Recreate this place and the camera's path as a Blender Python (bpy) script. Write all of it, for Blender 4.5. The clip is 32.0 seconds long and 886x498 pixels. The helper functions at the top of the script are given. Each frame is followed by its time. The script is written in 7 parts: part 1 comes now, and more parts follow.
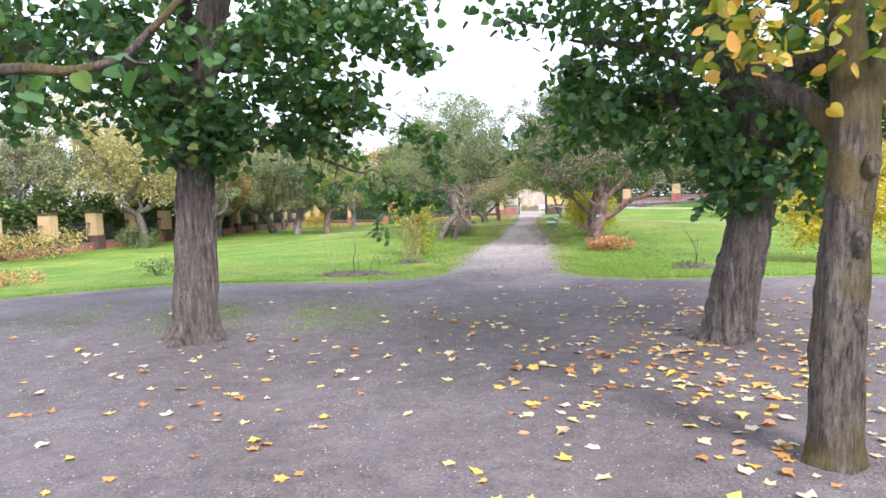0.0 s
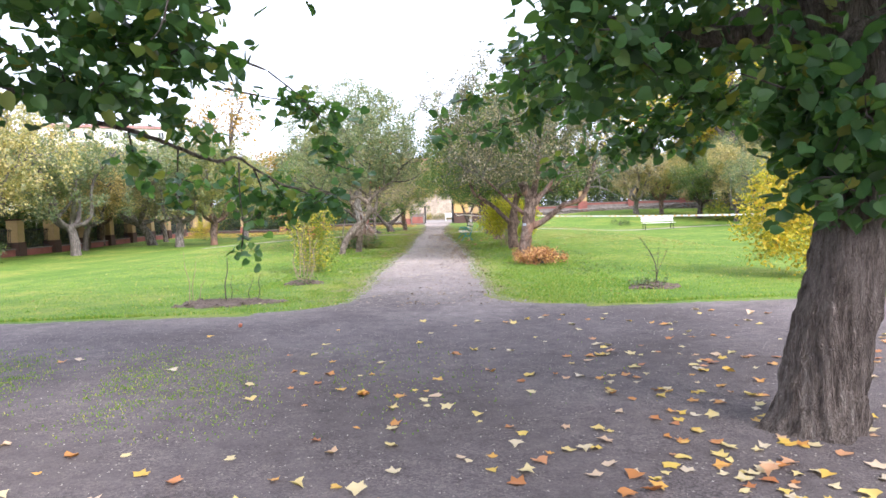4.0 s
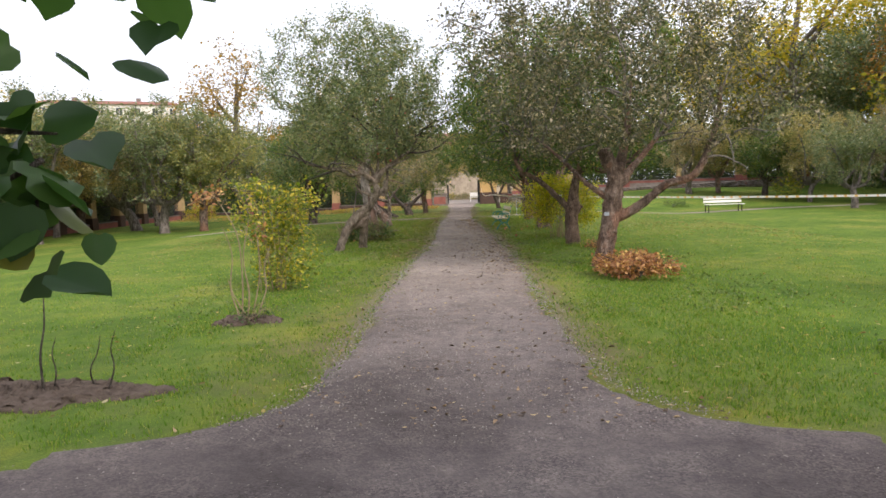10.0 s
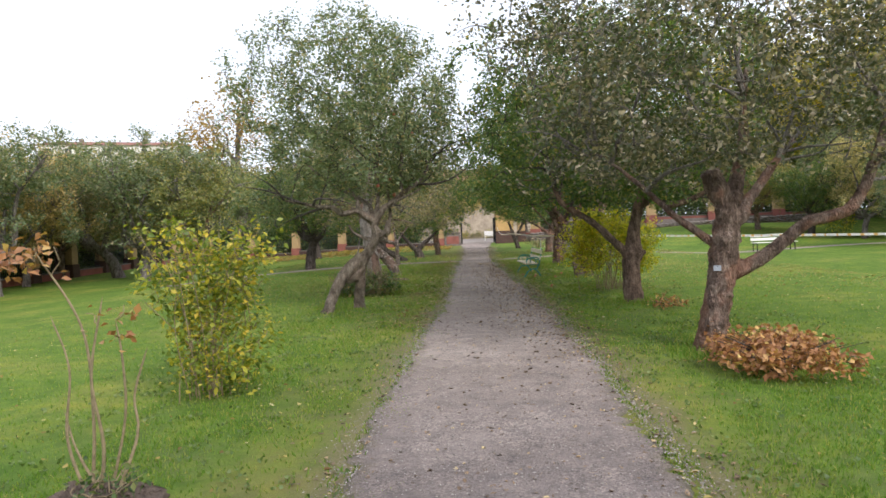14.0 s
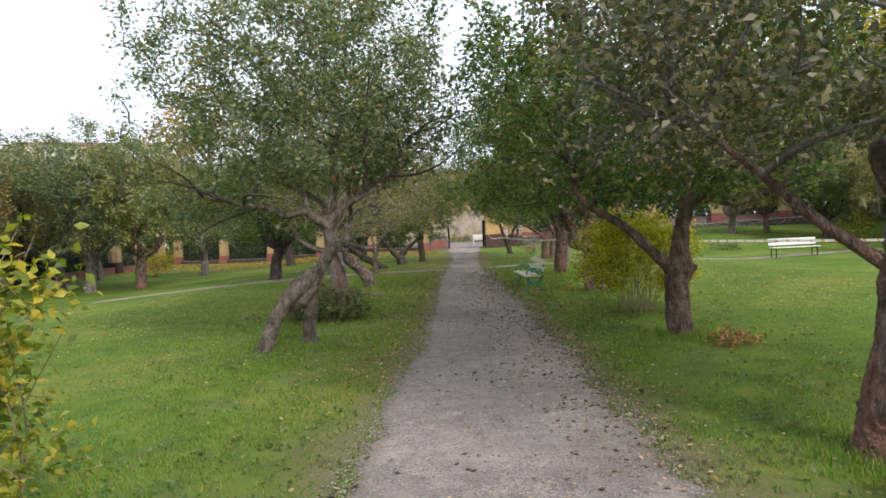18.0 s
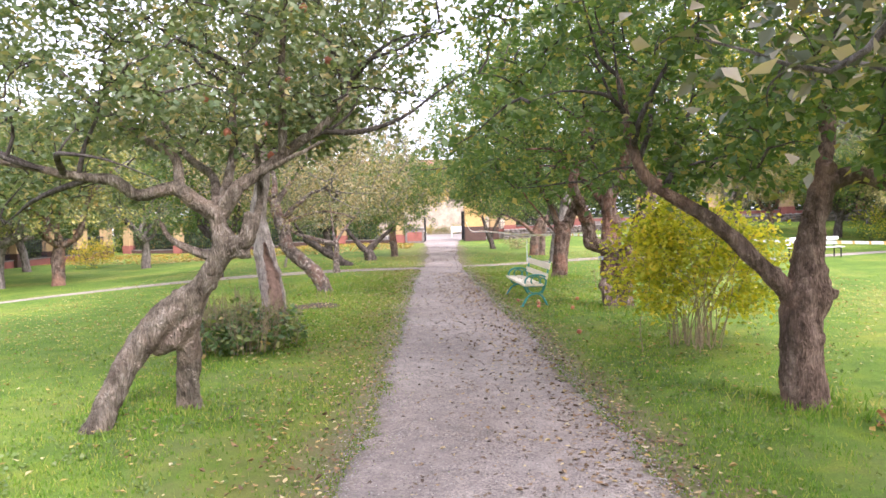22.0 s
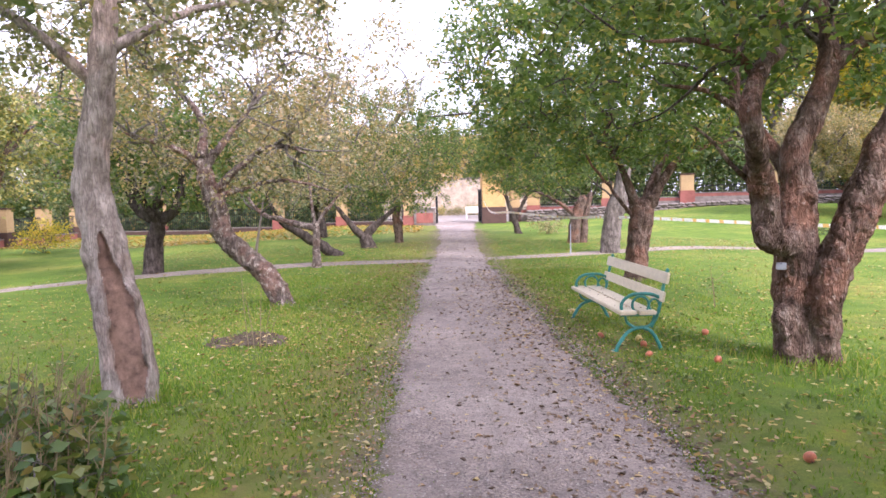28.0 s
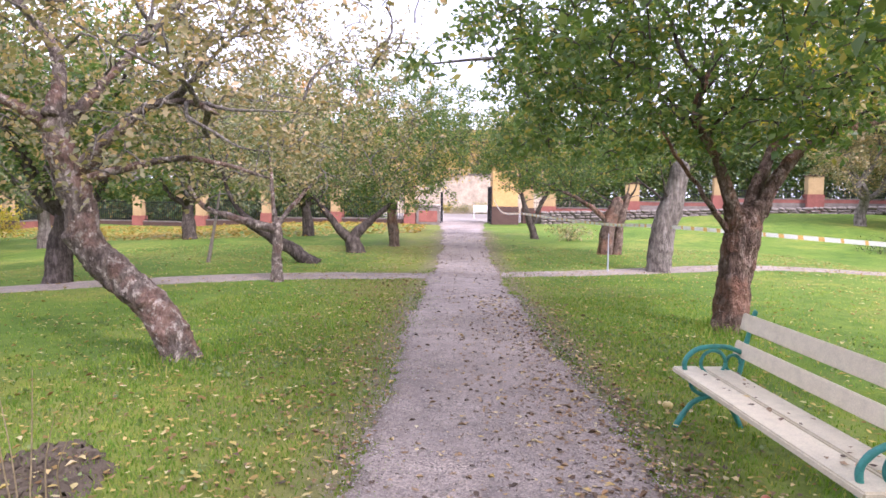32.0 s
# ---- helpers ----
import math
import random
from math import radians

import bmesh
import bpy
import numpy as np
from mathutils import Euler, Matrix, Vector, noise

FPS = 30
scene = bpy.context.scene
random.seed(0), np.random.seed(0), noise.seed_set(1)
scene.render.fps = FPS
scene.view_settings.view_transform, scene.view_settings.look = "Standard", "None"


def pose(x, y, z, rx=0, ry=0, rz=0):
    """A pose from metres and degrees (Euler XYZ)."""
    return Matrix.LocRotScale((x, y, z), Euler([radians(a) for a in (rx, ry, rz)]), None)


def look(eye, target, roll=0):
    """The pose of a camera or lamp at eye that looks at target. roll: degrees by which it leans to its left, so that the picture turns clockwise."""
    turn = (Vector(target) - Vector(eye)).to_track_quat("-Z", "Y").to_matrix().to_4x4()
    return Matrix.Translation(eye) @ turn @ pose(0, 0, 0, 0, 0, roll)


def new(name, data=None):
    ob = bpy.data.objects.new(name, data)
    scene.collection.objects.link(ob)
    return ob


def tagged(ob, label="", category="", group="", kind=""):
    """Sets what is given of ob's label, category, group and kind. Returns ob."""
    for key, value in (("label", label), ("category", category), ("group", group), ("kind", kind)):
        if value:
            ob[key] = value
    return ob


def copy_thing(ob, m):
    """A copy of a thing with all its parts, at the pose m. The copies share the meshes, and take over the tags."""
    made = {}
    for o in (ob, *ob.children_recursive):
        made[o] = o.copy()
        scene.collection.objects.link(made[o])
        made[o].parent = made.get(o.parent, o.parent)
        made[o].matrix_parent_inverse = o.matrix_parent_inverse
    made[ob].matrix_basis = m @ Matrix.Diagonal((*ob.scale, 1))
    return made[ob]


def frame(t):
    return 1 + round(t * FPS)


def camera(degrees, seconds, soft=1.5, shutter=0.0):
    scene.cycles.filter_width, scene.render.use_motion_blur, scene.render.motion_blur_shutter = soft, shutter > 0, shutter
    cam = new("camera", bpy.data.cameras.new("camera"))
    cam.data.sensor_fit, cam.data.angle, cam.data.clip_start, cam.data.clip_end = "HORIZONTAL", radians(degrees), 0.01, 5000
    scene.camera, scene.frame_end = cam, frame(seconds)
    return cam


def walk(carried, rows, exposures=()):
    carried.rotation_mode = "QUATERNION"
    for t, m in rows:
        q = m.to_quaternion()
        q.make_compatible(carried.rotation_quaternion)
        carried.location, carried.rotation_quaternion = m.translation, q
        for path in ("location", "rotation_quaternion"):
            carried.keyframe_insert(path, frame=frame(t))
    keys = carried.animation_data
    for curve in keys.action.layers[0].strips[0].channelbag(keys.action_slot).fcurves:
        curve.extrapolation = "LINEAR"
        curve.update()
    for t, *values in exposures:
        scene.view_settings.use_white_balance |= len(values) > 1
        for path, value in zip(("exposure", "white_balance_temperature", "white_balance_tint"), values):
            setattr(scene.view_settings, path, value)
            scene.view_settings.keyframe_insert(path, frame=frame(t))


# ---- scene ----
cam = camera(67, 32.0, soft=1.6)
PATH = [
    (0, (0.511, 2.598, 1.621), (0.267, 4.578, 1.479), -1.7),
    (0.5, (0.458, 2.732, 1.61), (0.28, 4.718, 1.448), -1.4),
    (1, (0.387, 2.998, 1.609), (0.262, 4.988, 1.463), -4.9),
    (1.5, (0.324, 3.387, 1.585), (0.167, 5.374, 1.419), -2.9),
    (2, (0.279, 3.831, 1.591), (0.098, 5.818, 1.459), -1.9),
    (2.5, (0.186, 4.296, 1.588), (0.097, 6.286, 1.409), -3.0),
    (3, (0.205, 4.803, 1.588), (0.064, 6.792, 1.428), -2.7),
    (3.5, (0.173, 5.345, 1.569), (0.219, 7.341, 1.459), -1.8),
    (6, (0.005, 8.002, 1.538), (0.041, 9.987, 1.297), -1.8),
    (6.5, (-0.007, 8.546, 1.559), (-0.001, 10.542, 1.43), -2.5),
    (7, (0.011, 9.12, 1.536), (0.02, 11.114, 1.381), -1.6),
    (7.5, (-0.039, 9.651, 1.559), (-0.017, 11.647, 1.433), -3.0),
    (8, (-0.028, 10.143, 1.558), (-0.058, 12.137, 1.411), -2.7),
    (8.5, (-0.082, 10.631, 1.538), (-0.051, 12.622, 1.354), -3.3),
    (9, (-0.059, 11.119, 1.539), (-0.133, 13.116, 1.457), -2.8),
    (9.5, (-0.011, 11.693, 1.594), (-0.075, 13.688, 1.482), -1.0),
    (10, (-0.033, 12.142, 1.6), (-0.053, 14.134, 1.415), -1.9),
    (10.5, (-0.063, 12.674, 1.616), (-0.027, 14.66, 1.381), -1.7),
    (11, (-0.157, 13.176, 1.635), (-0.103, 15.16, 1.389), -3.0),
    (11.5, (-0.17, 13.649, 1.613), (-0.211, 15.637, 1.406), -1.4),
    (12, (-0.198, 14.17, 1.607), (-0.224, 16.155, 1.368), -1.3),
    (12.5, (-0.199, 14.635, 1.604), (-0.195, 16.616, 1.332), -2.1),
    (13, (-0.188, 15.144, 1.632), (-0.273, 17.13, 1.415), -1.0),
    (13.5, (-0.221, 15.651, 1.647), (-0.228, 17.645, 1.485), -1.8),
    (14, (-0.22, 16.219, 1.666), (-0.27, 18.217, 1.595), -2.5),
    (14.5, (-0.241, 16.637, 1.665), (-0.289, 18.635, 1.587), -0.9),
    (16.5, (-0.206, 18.296, 1.675), (-0.247, 20.293, 1.567), -3.2),
    (17, (-0.183, 18.797, 1.704), (-0.18, 20.795, 1.616), -1.5),
    (17.5, (-0.207, 19.277, 1.723), (-0.168, 21.273, 1.603), -2.3),
    (18, (-0.169, 19.756, 1.708), (-0.182, 21.754, 1.643), -2.6),
    (18.5, (-0.14, 20.301, 1.701), (-0.117, 22.3, 1.679), -2.3),
    (19, (-0.081, 20.747, 1.713), (-0.084, 22.747, 1.675), -2.7),
    (19.5, (-0.039, 21.233, 1.721), (-0.094, 23.23, 1.635), -0.2),
    (20, (-0.058, 21.724, 1.728), (-0.076, 23.718, 1.574), -1.5),
    (20.5, (-0.028, 22.239, 1.724), (-0.101, 24.237, 1.66), -1.1),
    (21, (-0.06, 22.763, 1.701), (-0.039, 24.763, 1.688), -1.6),
    (21.5, (-0.095, 23.261, 1.702), (-0.069, 25.256, 1.572), -4.0),
    (22, (-0.115, 23.799, 1.718), (-0.059, 25.796, 1.623), -1.6),
    (22.5, (-0.151, 24.243, 1.725), (-0.037, 26.234, 1.576), -2.6),
    (23, (-0.124, 24.742, 1.698), (-0.132, 26.741, 1.647), -2.0),
    (23.5, (-0.078, 25.223, 1.693), (-0.061, 27.223, 1.684), -1.8),
    (24, (-0.026, 25.697, 1.696), (-0.034, 27.694, 1.587), -3.1),
    (24.5, (0.033, 26.235, 1.69), (0.029, 28.23, 1.55), -2.0),
    (25, (-0.004, 26.717, 1.684), (0.08, 28.709, 1.529), -1.4),
    (25.5, (0.023, 27.172, 1.667), (-0.007, 29.167, 1.522), -1.7),
    (27.5, (-0.138, 29.039, 1.614), (-0.047, 31.032, 1.474), -1.4),
    (28, (-0.104, 29.53, 1.595), (-0.084, 31.524, 1.444), -1.3),
    (28.5, (-0.089, 30.056, 1.575), (0.035, 32.05, 1.466), 0.0),
    (29, (-0.07, 30.55, 1.559), (0.011, 32.545, 1.45), -1.0),
    (29.5, (-0.047, 31.071, 1.586), (0.09, 33.062, 1.454), 0.9),
    (30, (-0.085, 31.573, 1.613), (-0.039, 33.57, 1.513), -1.4),
    (30.5, (-0.058, 32.011, 1.61), (-0.115, 34.005, 1.46), -0.6),
    (31, (-0.038, 32.512, 1.587), (0.021, 34.509, 1.484), -1.2),
    (31.5, (-0.015, 33.007, 1.574), (0.007, 35.002, 1.445), -0.4),
    (32, (0.005, 33.507, 1.603), (0.009, 35.5, 1.442), 0.6),
]
EXPOSURES = [(0, 1.36, 5550, 16), (3.5, 1.38, 5600, 17), (6, 1.06, 6000, 18), (7, 1.04, 5950, 18), (8, 0.86, 6100, 16), (9, 0.5, 6300, 15), (11, 0.28, 6350, 16), (12, 0.36, 6200, 15), (13, 0.6, 6100, 13), (14, 0.33, 6000, 13), (15, 0.12, 6000, 12), (17, -0.03, 6050, 11), (18, 0.18, 5950, 12), (19, 0.4, 6050, 12), (20, 0.9, 6200, 16), (21, 1.28, 6100, 20), (23, 1.6, 5700, 28), (25, 1.6, 5550, 35), (28, 1.33, 5800, 32), (30, 1.37, 5750, 32), (32, 1.3, 5700, 31)]
walk(cam, [(t, look(e, a, r)) for t, e, a, r in PATH], EXPOSURES)
import mathutils

# ---- light ----
world = bpy.data.worlds.new("sky_world")
scene.world = world
world.use_nodes = True
wn = world.node_tree.nodes
sky = wn.new("ShaderNodeTexSky")
sky.sky_type = "NISHITA"
sky.sun_disc = False
sky.sun_elevation, sky.sun_rotation = radians(39), radians(146)
sky.air_density, sky.dust_density, sky.ozone_density = 1.0, 7.0, 0.6
wn["Background"].inputs["Strength"].default_value = 0.15
cloud = wn.new("ShaderNodeMix")
cloud.data_type = "RGBA"
cloud.inputs[0].default_value = 0.8
cloud.inputs[7].default_value = (8.0, 8.2, 8.6, 1)
world.node_tree.links.new(sky.outputs["Color"], cloud.inputs[6])
world.node_tree.links.new(cloud.outputs[2], wn["Background"].inputs["Color"])
sun_data = bpy.data.lights.new("sun", "SUN")
sun_data.energy, sun_data.angle, sun_data.color = 2.3, radians(14), (1.0, 0.93, 0.82)
sun = new("sun", sun_data)
sun.matrix_world = look((18, -12, 27), (0, 15, 0))


# ---- materials ----
def mat(name, rough=0.8, metal=0.0, spec=0.3):
    m = bpy.data.materials.new(name)
    m.use_nodes = True
    b = m.node_tree.nodes["Principled BSDF"]
    b.inputs["Roughness"].default_value = rough
    b.inputs["Metallic"].default_value = metal
    b.inputs["Specular IOR Level"].default_value = spec
    return m, m.node_tree.nodes, m.node_tree.links, b


def ramp(nodes, stops, mode="LINEAR"):
    r = nodes.new("ShaderNodeValToRGB")
    r.color_ramp.interpolation = mode
    e = r.color_ramp.elements
    while len(e) < len(stops):
        e.new(0.5)
    for k, (p, c) in zip(e, stops):
        k.position, k.color = p, (*c, 1)
    return r


def coords(nodes, links, scale=(1, 1, 1), world_space=True):
    mp = nodes.new("ShaderNodeMapping")
    mp.inputs["Scale"].default_value = scale
    if world_space:
        g = nodes.new("ShaderNodeNewGeometry")
        links.new(g.outputs["Position"], mp.inputs["Vector"])
    else:
        g = nodes.new("ShaderNodeTexCoord")
        links.new(g.outputs["Object"], mp.inputs["Vector"])
    return mp.outputs["Vector"]


def noise_tex(nodes, links, vec, scale, detail=6, rough=0.6):
    n = nodes.new("ShaderNodeTexNoise")
    n.inputs["Scale"].default_value, n.inputs["Detail"].default_value, n.inputs["Roughness"].default_value = scale, detail, rough
    links.new(vec, n.inputs["Vector"])
    return n.outputs["Fac"]


def mixc(nodes, links, fac, a, b, mode="MIX"):
    m = nodes.new("ShaderNodeMix")
    m.data_type, m.blend_type = "RGBA", mode
    for sock, v in ((m.inputs[0], fac), (m.inputs[6], a), (m.inputs[7], b)):
        if hasattr(v, "is_linked"):
            links.new(v, sock)
        elif isinstance(v, (int, float)):
            sock.default_value = v
        else:
            sock.default_value = (*v, 1)
    return m.outputs[2]


def bump(nodes, links, b, height, strength=0.5, dist=0.02):
    n = nodes.new("ShaderNodeBump")
    n.inputs["Strength"].default_value, n.inputs["Distance"].default_value = strength, dist
    links.new(height, n.inputs["Height"])
    links.new(n.outputs["Normal"], b.inputs["Normal"])


def rim_wear(n, l, spots, low, high):
    """How far a spot beside the trodden line is worn or overgrown, broken up by spots."""
    at = n.new("ShaderNodeAttribute")
    at.attribute_name = "rim"
    s = n.new("ShaderNodeMath")
    s.operation = "MULTIPLY_ADD"
    s.inputs[1].default_value = 0.9
    l.new(spots, s.inputs[0])
    l.new(at.outputs["Fac"], s.inputs[2])
    m = n.new("ShaderNodeMapRange")
    m.inputs[1].default_value, m.inputs[2].default_value = low + 0.3, high + 0.3
    m.inputs[4].default_value = 0.85
    l.new(s.outputs[0], m.inputs[0])
    return m.outputs[0]


def ground_material():
    m, n, l, b = mat("lawn", 0.9, spec=0.1)
    v = coords(n, l)
    big = noise_tex(n, l, v, 0.35, 4)
    mid = noise_tex(n, l, v, 2.5, 5, 0.7)
    fine = noise_tex(n, l, v, 45, 4, 0.8)
    c1 = ramp(n, [(0.3, (0.077, 0.138, 0.023)), (0.5, (0.116, 0.18, 0.032)), (0.68, (0.185, 0.21, 0.05))])
    l.new(big, c1.inputs[0])
    c2 = ramp(n, [(0.35, (0.66, 0.78, 0.6)), (0.5, (1, 1, 1)), (0.66, (1.28, 1.14, 0.85))])
    l.new(mid, c2.inputs[0])
    c3 = ramp(n, [(0.3, (0.74, 0.74, 0.68)), (0.65, (1.16, 1.16, 1.12))])
    l.new(fine, c3.inputs[0])
    c = mixc(n, l, 1.0, mixc(n, l, 1.0, c1.outputs[0], c2.outputs[0], "MULTIPLY"), c3.outputs[0], "MULTIPLY")
    sep = n.new("ShaderNodeSeparateXYZ")
    l.new(v, sep.inputs[0])
    near = n.new("ShaderNodeMath")
    near.operation = "ABSOLUTE"
    l.new(sep.outputs[0], near.inputs[0])
    verge = n.new("ShaderNodeMapRange")
    verge.inputs[1].default_value, verge.inputs[2].default_value, verge.inputs[3].default_value, verge.inputs[4].default_value = 1.0, 4.0, 0.55, 0.08
    l.new(near.outputs[0], verge.inputs[0])
    patch = noise_tex(n, l, v, 1.3, 6, 0.75)
    pr = ramp(n, [(0.46, (0, 0, 0)), (0.62, (1, 1, 1))])
    l.new(patch, pr.inputs[0])
    worn = n.new("ShaderNodeMath")
    worn.operation = "MULTIPLY"
    l.new(pr.outputs[0], worn.inputs[0])
    l.new(verge.outputs[0], worn.inputs[1])
    c = mixc(n, l, worn.outputs[0], c, (0.13, 0.115, 0.07))
    tuft = noise_tex(n, l, v, 150, 3, 0.85)
    tr = ramp(n, [(0.36, (0.55, 0.6, 0.5)), (0.5, (1, 1, 1)), (0.64, (1.42, 1.36, 1.25))])
    l.new(tuft, tr.inputs[0])
    c = mixc(n, l, 1.0, c, tr.outputs[0], "MULTIPLY")
    dry = n.new("ShaderNodeMapRange")
    dry.inputs[1].default_value, dry.inputs[2].default_value, dry.inputs[3].default_value, dry.inputs[4].default_value = 1.0, 2.3, 0.75, 0.0
    l.new(near.outputs[0], dry.inputs[0])
    dm = n.new("ShaderNodeMath")
    dm.operation = "MULTIPLY"
    l.new(dry.outputs[0], dm.inputs[0])
    l.new(mid, dm.inputs[1])
    c = mixc(n, l, dm.outputs[0], c, (0.215, 0.175, 0.05))
    grit = noise_tex(n, l, v, 60, 3, 0.8)
    gr = ramp(n, [(0.42, (0.13, 0.12, 0.05)), (0.6, (0.225, 0.19, 0.12))])
    l.new(grit, gr.inputs[0])
    c = mixc(n, l, rim_wear(n, l, patch, 0.32, 0.95), c, gr.outputs[0])
    l.new(c, b.inputs["Base Color"])
    bump(n, l, b, fine, 0.45, 0.02)
    return m


def gravel_material(name, dark, light, warm, court_tone_and_shade):
    m, n, l, b = mat(name, 0.95, spec=0.15)
    v = coords(n, l)
    big = noise_tex(n, l, v, 0.5, 5, 0.6)
    mid = noise_tex(n, l, v, 5, 6, 0.7)
    vor = n.new("ShaderNodeTexVoronoi")
    vor.inputs["Scale"].default_value = 75
    l.new(v, vor.inputs["Vector"])
    c1 = ramp(n, [(0.3, dark), (0.55, light), (0.75, warm)])
    l.new(big, c1.inputs[0])
    c2 = ramp(n, [(0.3, (0.72, 0.72, 0.74)), (0.7, (1.2, 1.18, 1.15))])
    l.new(mid, c2.inputs[0])
    sep = n.new("ShaderNodeSeparateColor")
    l.new(vor.outputs["Color"], sep.inputs[0])
    c3 = ramp(n, [(0.05, (0.66, 0.66, 0.67)), (0.5, (0.97, 0.97, 0.97)), (0.95, (1.38, 1.36, 1.33))])
    l.new(sep.outputs[0], c3.inputs[0])
    fines = noise_tex(n, l, v, 1.6, 5, 0.65)
    fr = ramp(n, [(0.4, (0.35, 0.35, 0.35)), (0.62, (1, 1, 1))])
    l.new(fines, fr.inputs[0])
    c = mixc(n, l, fr.outputs[0], mixc(n, l, 1.0, c1.outputs[0], c2.outputs[0], "MULTIPLY"), mixc(n, l, 1.0, mixc(n, l, 1.0, c1.outputs[0], c2.outputs[0], "MULTIPLY"), c3.outputs[0], "MULTIPLY"))
    # Towards the limes the gravel darkens: its dusky tone plus their painted-in shade.
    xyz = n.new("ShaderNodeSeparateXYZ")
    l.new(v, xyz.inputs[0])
    court_blend = n.new("ShaderNodeMath")
    court_blend.operation = "MULTIPLY_ADD"
    court_blend.inputs[1].default_value = 5.0
    l.new(big, court_blend.inputs[0])
    l.new(xyz.outputs[1], court_blend.inputs[2])
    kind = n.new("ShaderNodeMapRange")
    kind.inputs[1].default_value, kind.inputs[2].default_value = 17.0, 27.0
    l.new(court_blend.outputs[0], kind.inputs[0])
    c = mixc(n, l, kind.outputs[0], mixc(n, l, 1.0, c, court_tone_and_shade, "MULTIPLY"), c)
    moss = rim_wear(n, l, mid, 0.8, 1.3)
    c = mixc(n, l, moss, c, (0.135, 0.112, 0.072))
    blades = noise_tex(n, l, v, 28, 5, 0.8)
    c = mixc(n, l, rim_wear(n, l, blades, 1.0, 1.25), c, (0.1, 0.118, 0.035))
    l.new(c, b.inputs["Base Color"])
    bump(n, l, b, vor.outputs["Distance"], 0.8, 0.01)
    return m


def bark_material(name, dark, mid, light, scale=9, stretch=0.18, patch=None, depth=0.03, lichen=(38, 0.62, 1.35)):
    m, n, l, b = mat(name, 0.92, spec=0.12)
    v = coords(n, l, (1, 1, stretch))
    v2 = coords(n, l)
    a = noise_tex(n, l, v, scale, 8, 0.7)
    big = noise_tex(n, l, v2, 2.2, 4, 0.6)
    c1 = ramp(n, [(0.32, dark), (0.5, mid), (0.68, light)])
    l.new(a, c1.inputs[0])
    col = c1.outputs[0]
    if patch:
        pr = ramp(n, [(0.48, (0, 0, 0)), (0.58, (1, 1, 1))])
        l.new(big, pr.inputs[0])
        f = n.new("ShaderNodeMath")
        f.operation = "MULTIPLY"
        f.inputs[1].default_value = 0.65
        l.new(pr.outputs[0], f.inputs[0])
        col = mixc(n, l, f.outputs[0], col, patch)
    lich = noise_tex(n, l, v2, lichen[0], 9, 0.75)
    lr = ramp(n, [(lichen[1], (0, 0, 0)), (lichen[1] + 0.06, (1, 1, 1))])
    l.new(lich, lr.inputs[0])
    col = mixc(n, l, lr.outputs[0], col, tuple(min(1, lichen[2] * q) for q in light))
    vor = n.new("ShaderNodeTexVoronoi")
    vor.feature = "DISTANCE_TO_EDGE"
    vor.inputs["Scale"].default_value = scale * 1.9
    warp = n.new("ShaderNodeVectorMath")
    warp.operation = "MULTIPLY_ADD"
    wn = n.new("ShaderNodeTexNoise")
    wn.inputs["Scale"].default_value = scale * 1.2
    l.new(v, wn.inputs["Vector"])
    l.new(wn.outputs["Color"], warp.inputs[0])
    warp.inputs[1].default_value = (0.16, 0.16, 0.16)
    l.new(v, warp.inputs[2])
    l.new(warp.outputs[0], vor.inputs["Vector"])
    crack = ramp(n, [(0.0, (0.42, 0.4, 0.39)), (0.12, (1, 1, 1)), (0.6, (1.1, 1.08, 1.06))])
    l.new(vor.outputs["Distance"], crack.inputs[0])
    blot = noise_tex(n, l, v2, 7.5, 7, 0.7)
    br = ramp(n, [(0.34, (0.5, 0.48, 0.46)), (0.5, (1, 1, 1)), (0.64, (1.4, 1.38, 1.36))])
    l.new(blot, br.inputs[0])
    col = mixc(n, l, 0.35 if "lime" in name else 0.85, col, br.outputs[0], "MULTIPLY")
    col = mixc(n, l, 0.55, col, crack.outputs[0], "MULTIPLY")
    l.new(col, b.inputs["Base Color"])
    hgt = n.new("ShaderNodeMath")
    hgt.operation = "MULTIPLY_ADD"
    hgt.inputs[1].default_value = 0.9
    l.new(vor.outputs["Distance"], hgt.inputs[0])
    l.new(a, hgt.inputs[2])
    bump(n, l, b, hgt.outputs[0], 1.0, depth)
    return m


def leaf_material(name, stops, trans=0.35, rough=0.46, vary=0.0, spec=0.5):
    m, n, l, b = mat(name, rough, spec=spec)
    g = n.new("ShaderNodeNewGeometry")
    r = ramp(n, stops)
    l.new(g.outputs["Random Per Island"], r.inputs[0])
    oi = n.new("ShaderNodeObjectInfo")
    tree_tone = ramp(n, [(0, (0.8, 0.95, 0.9)), (0.35, (1, 1, 1)), (0.7, (1.15, 1.0, 0.9)), (1, (1.3, 1.12, 1.15))])
    l.new(oi.outputs["Random"], tree_tone.inputs[0])
    tone_ = mixc(n, l, vary, r.outputs[0], tree_tone.outputs[0], "MULTIPLY")
    l.new(tone_, b.inputs["Base Color"])
    t = n.new("ShaderNodeBsdfTranslucent")
    tint = mixc(n, l, 1.0, tone_, (1.5, 1.5, 0.6), "MULTIPLY")
    l.new(tint, t.inputs["Color"])
    mx = n.new("ShaderNodeMixShader")
    mx.inputs[0].default_value = trans
    l.new(b.outputs[0], mx.inputs[1])
    l.new(t.outputs[0], mx.inputs[2])
    l.new(mx.outputs[0], n["Material Output"].inputs["Surface"])
    return m


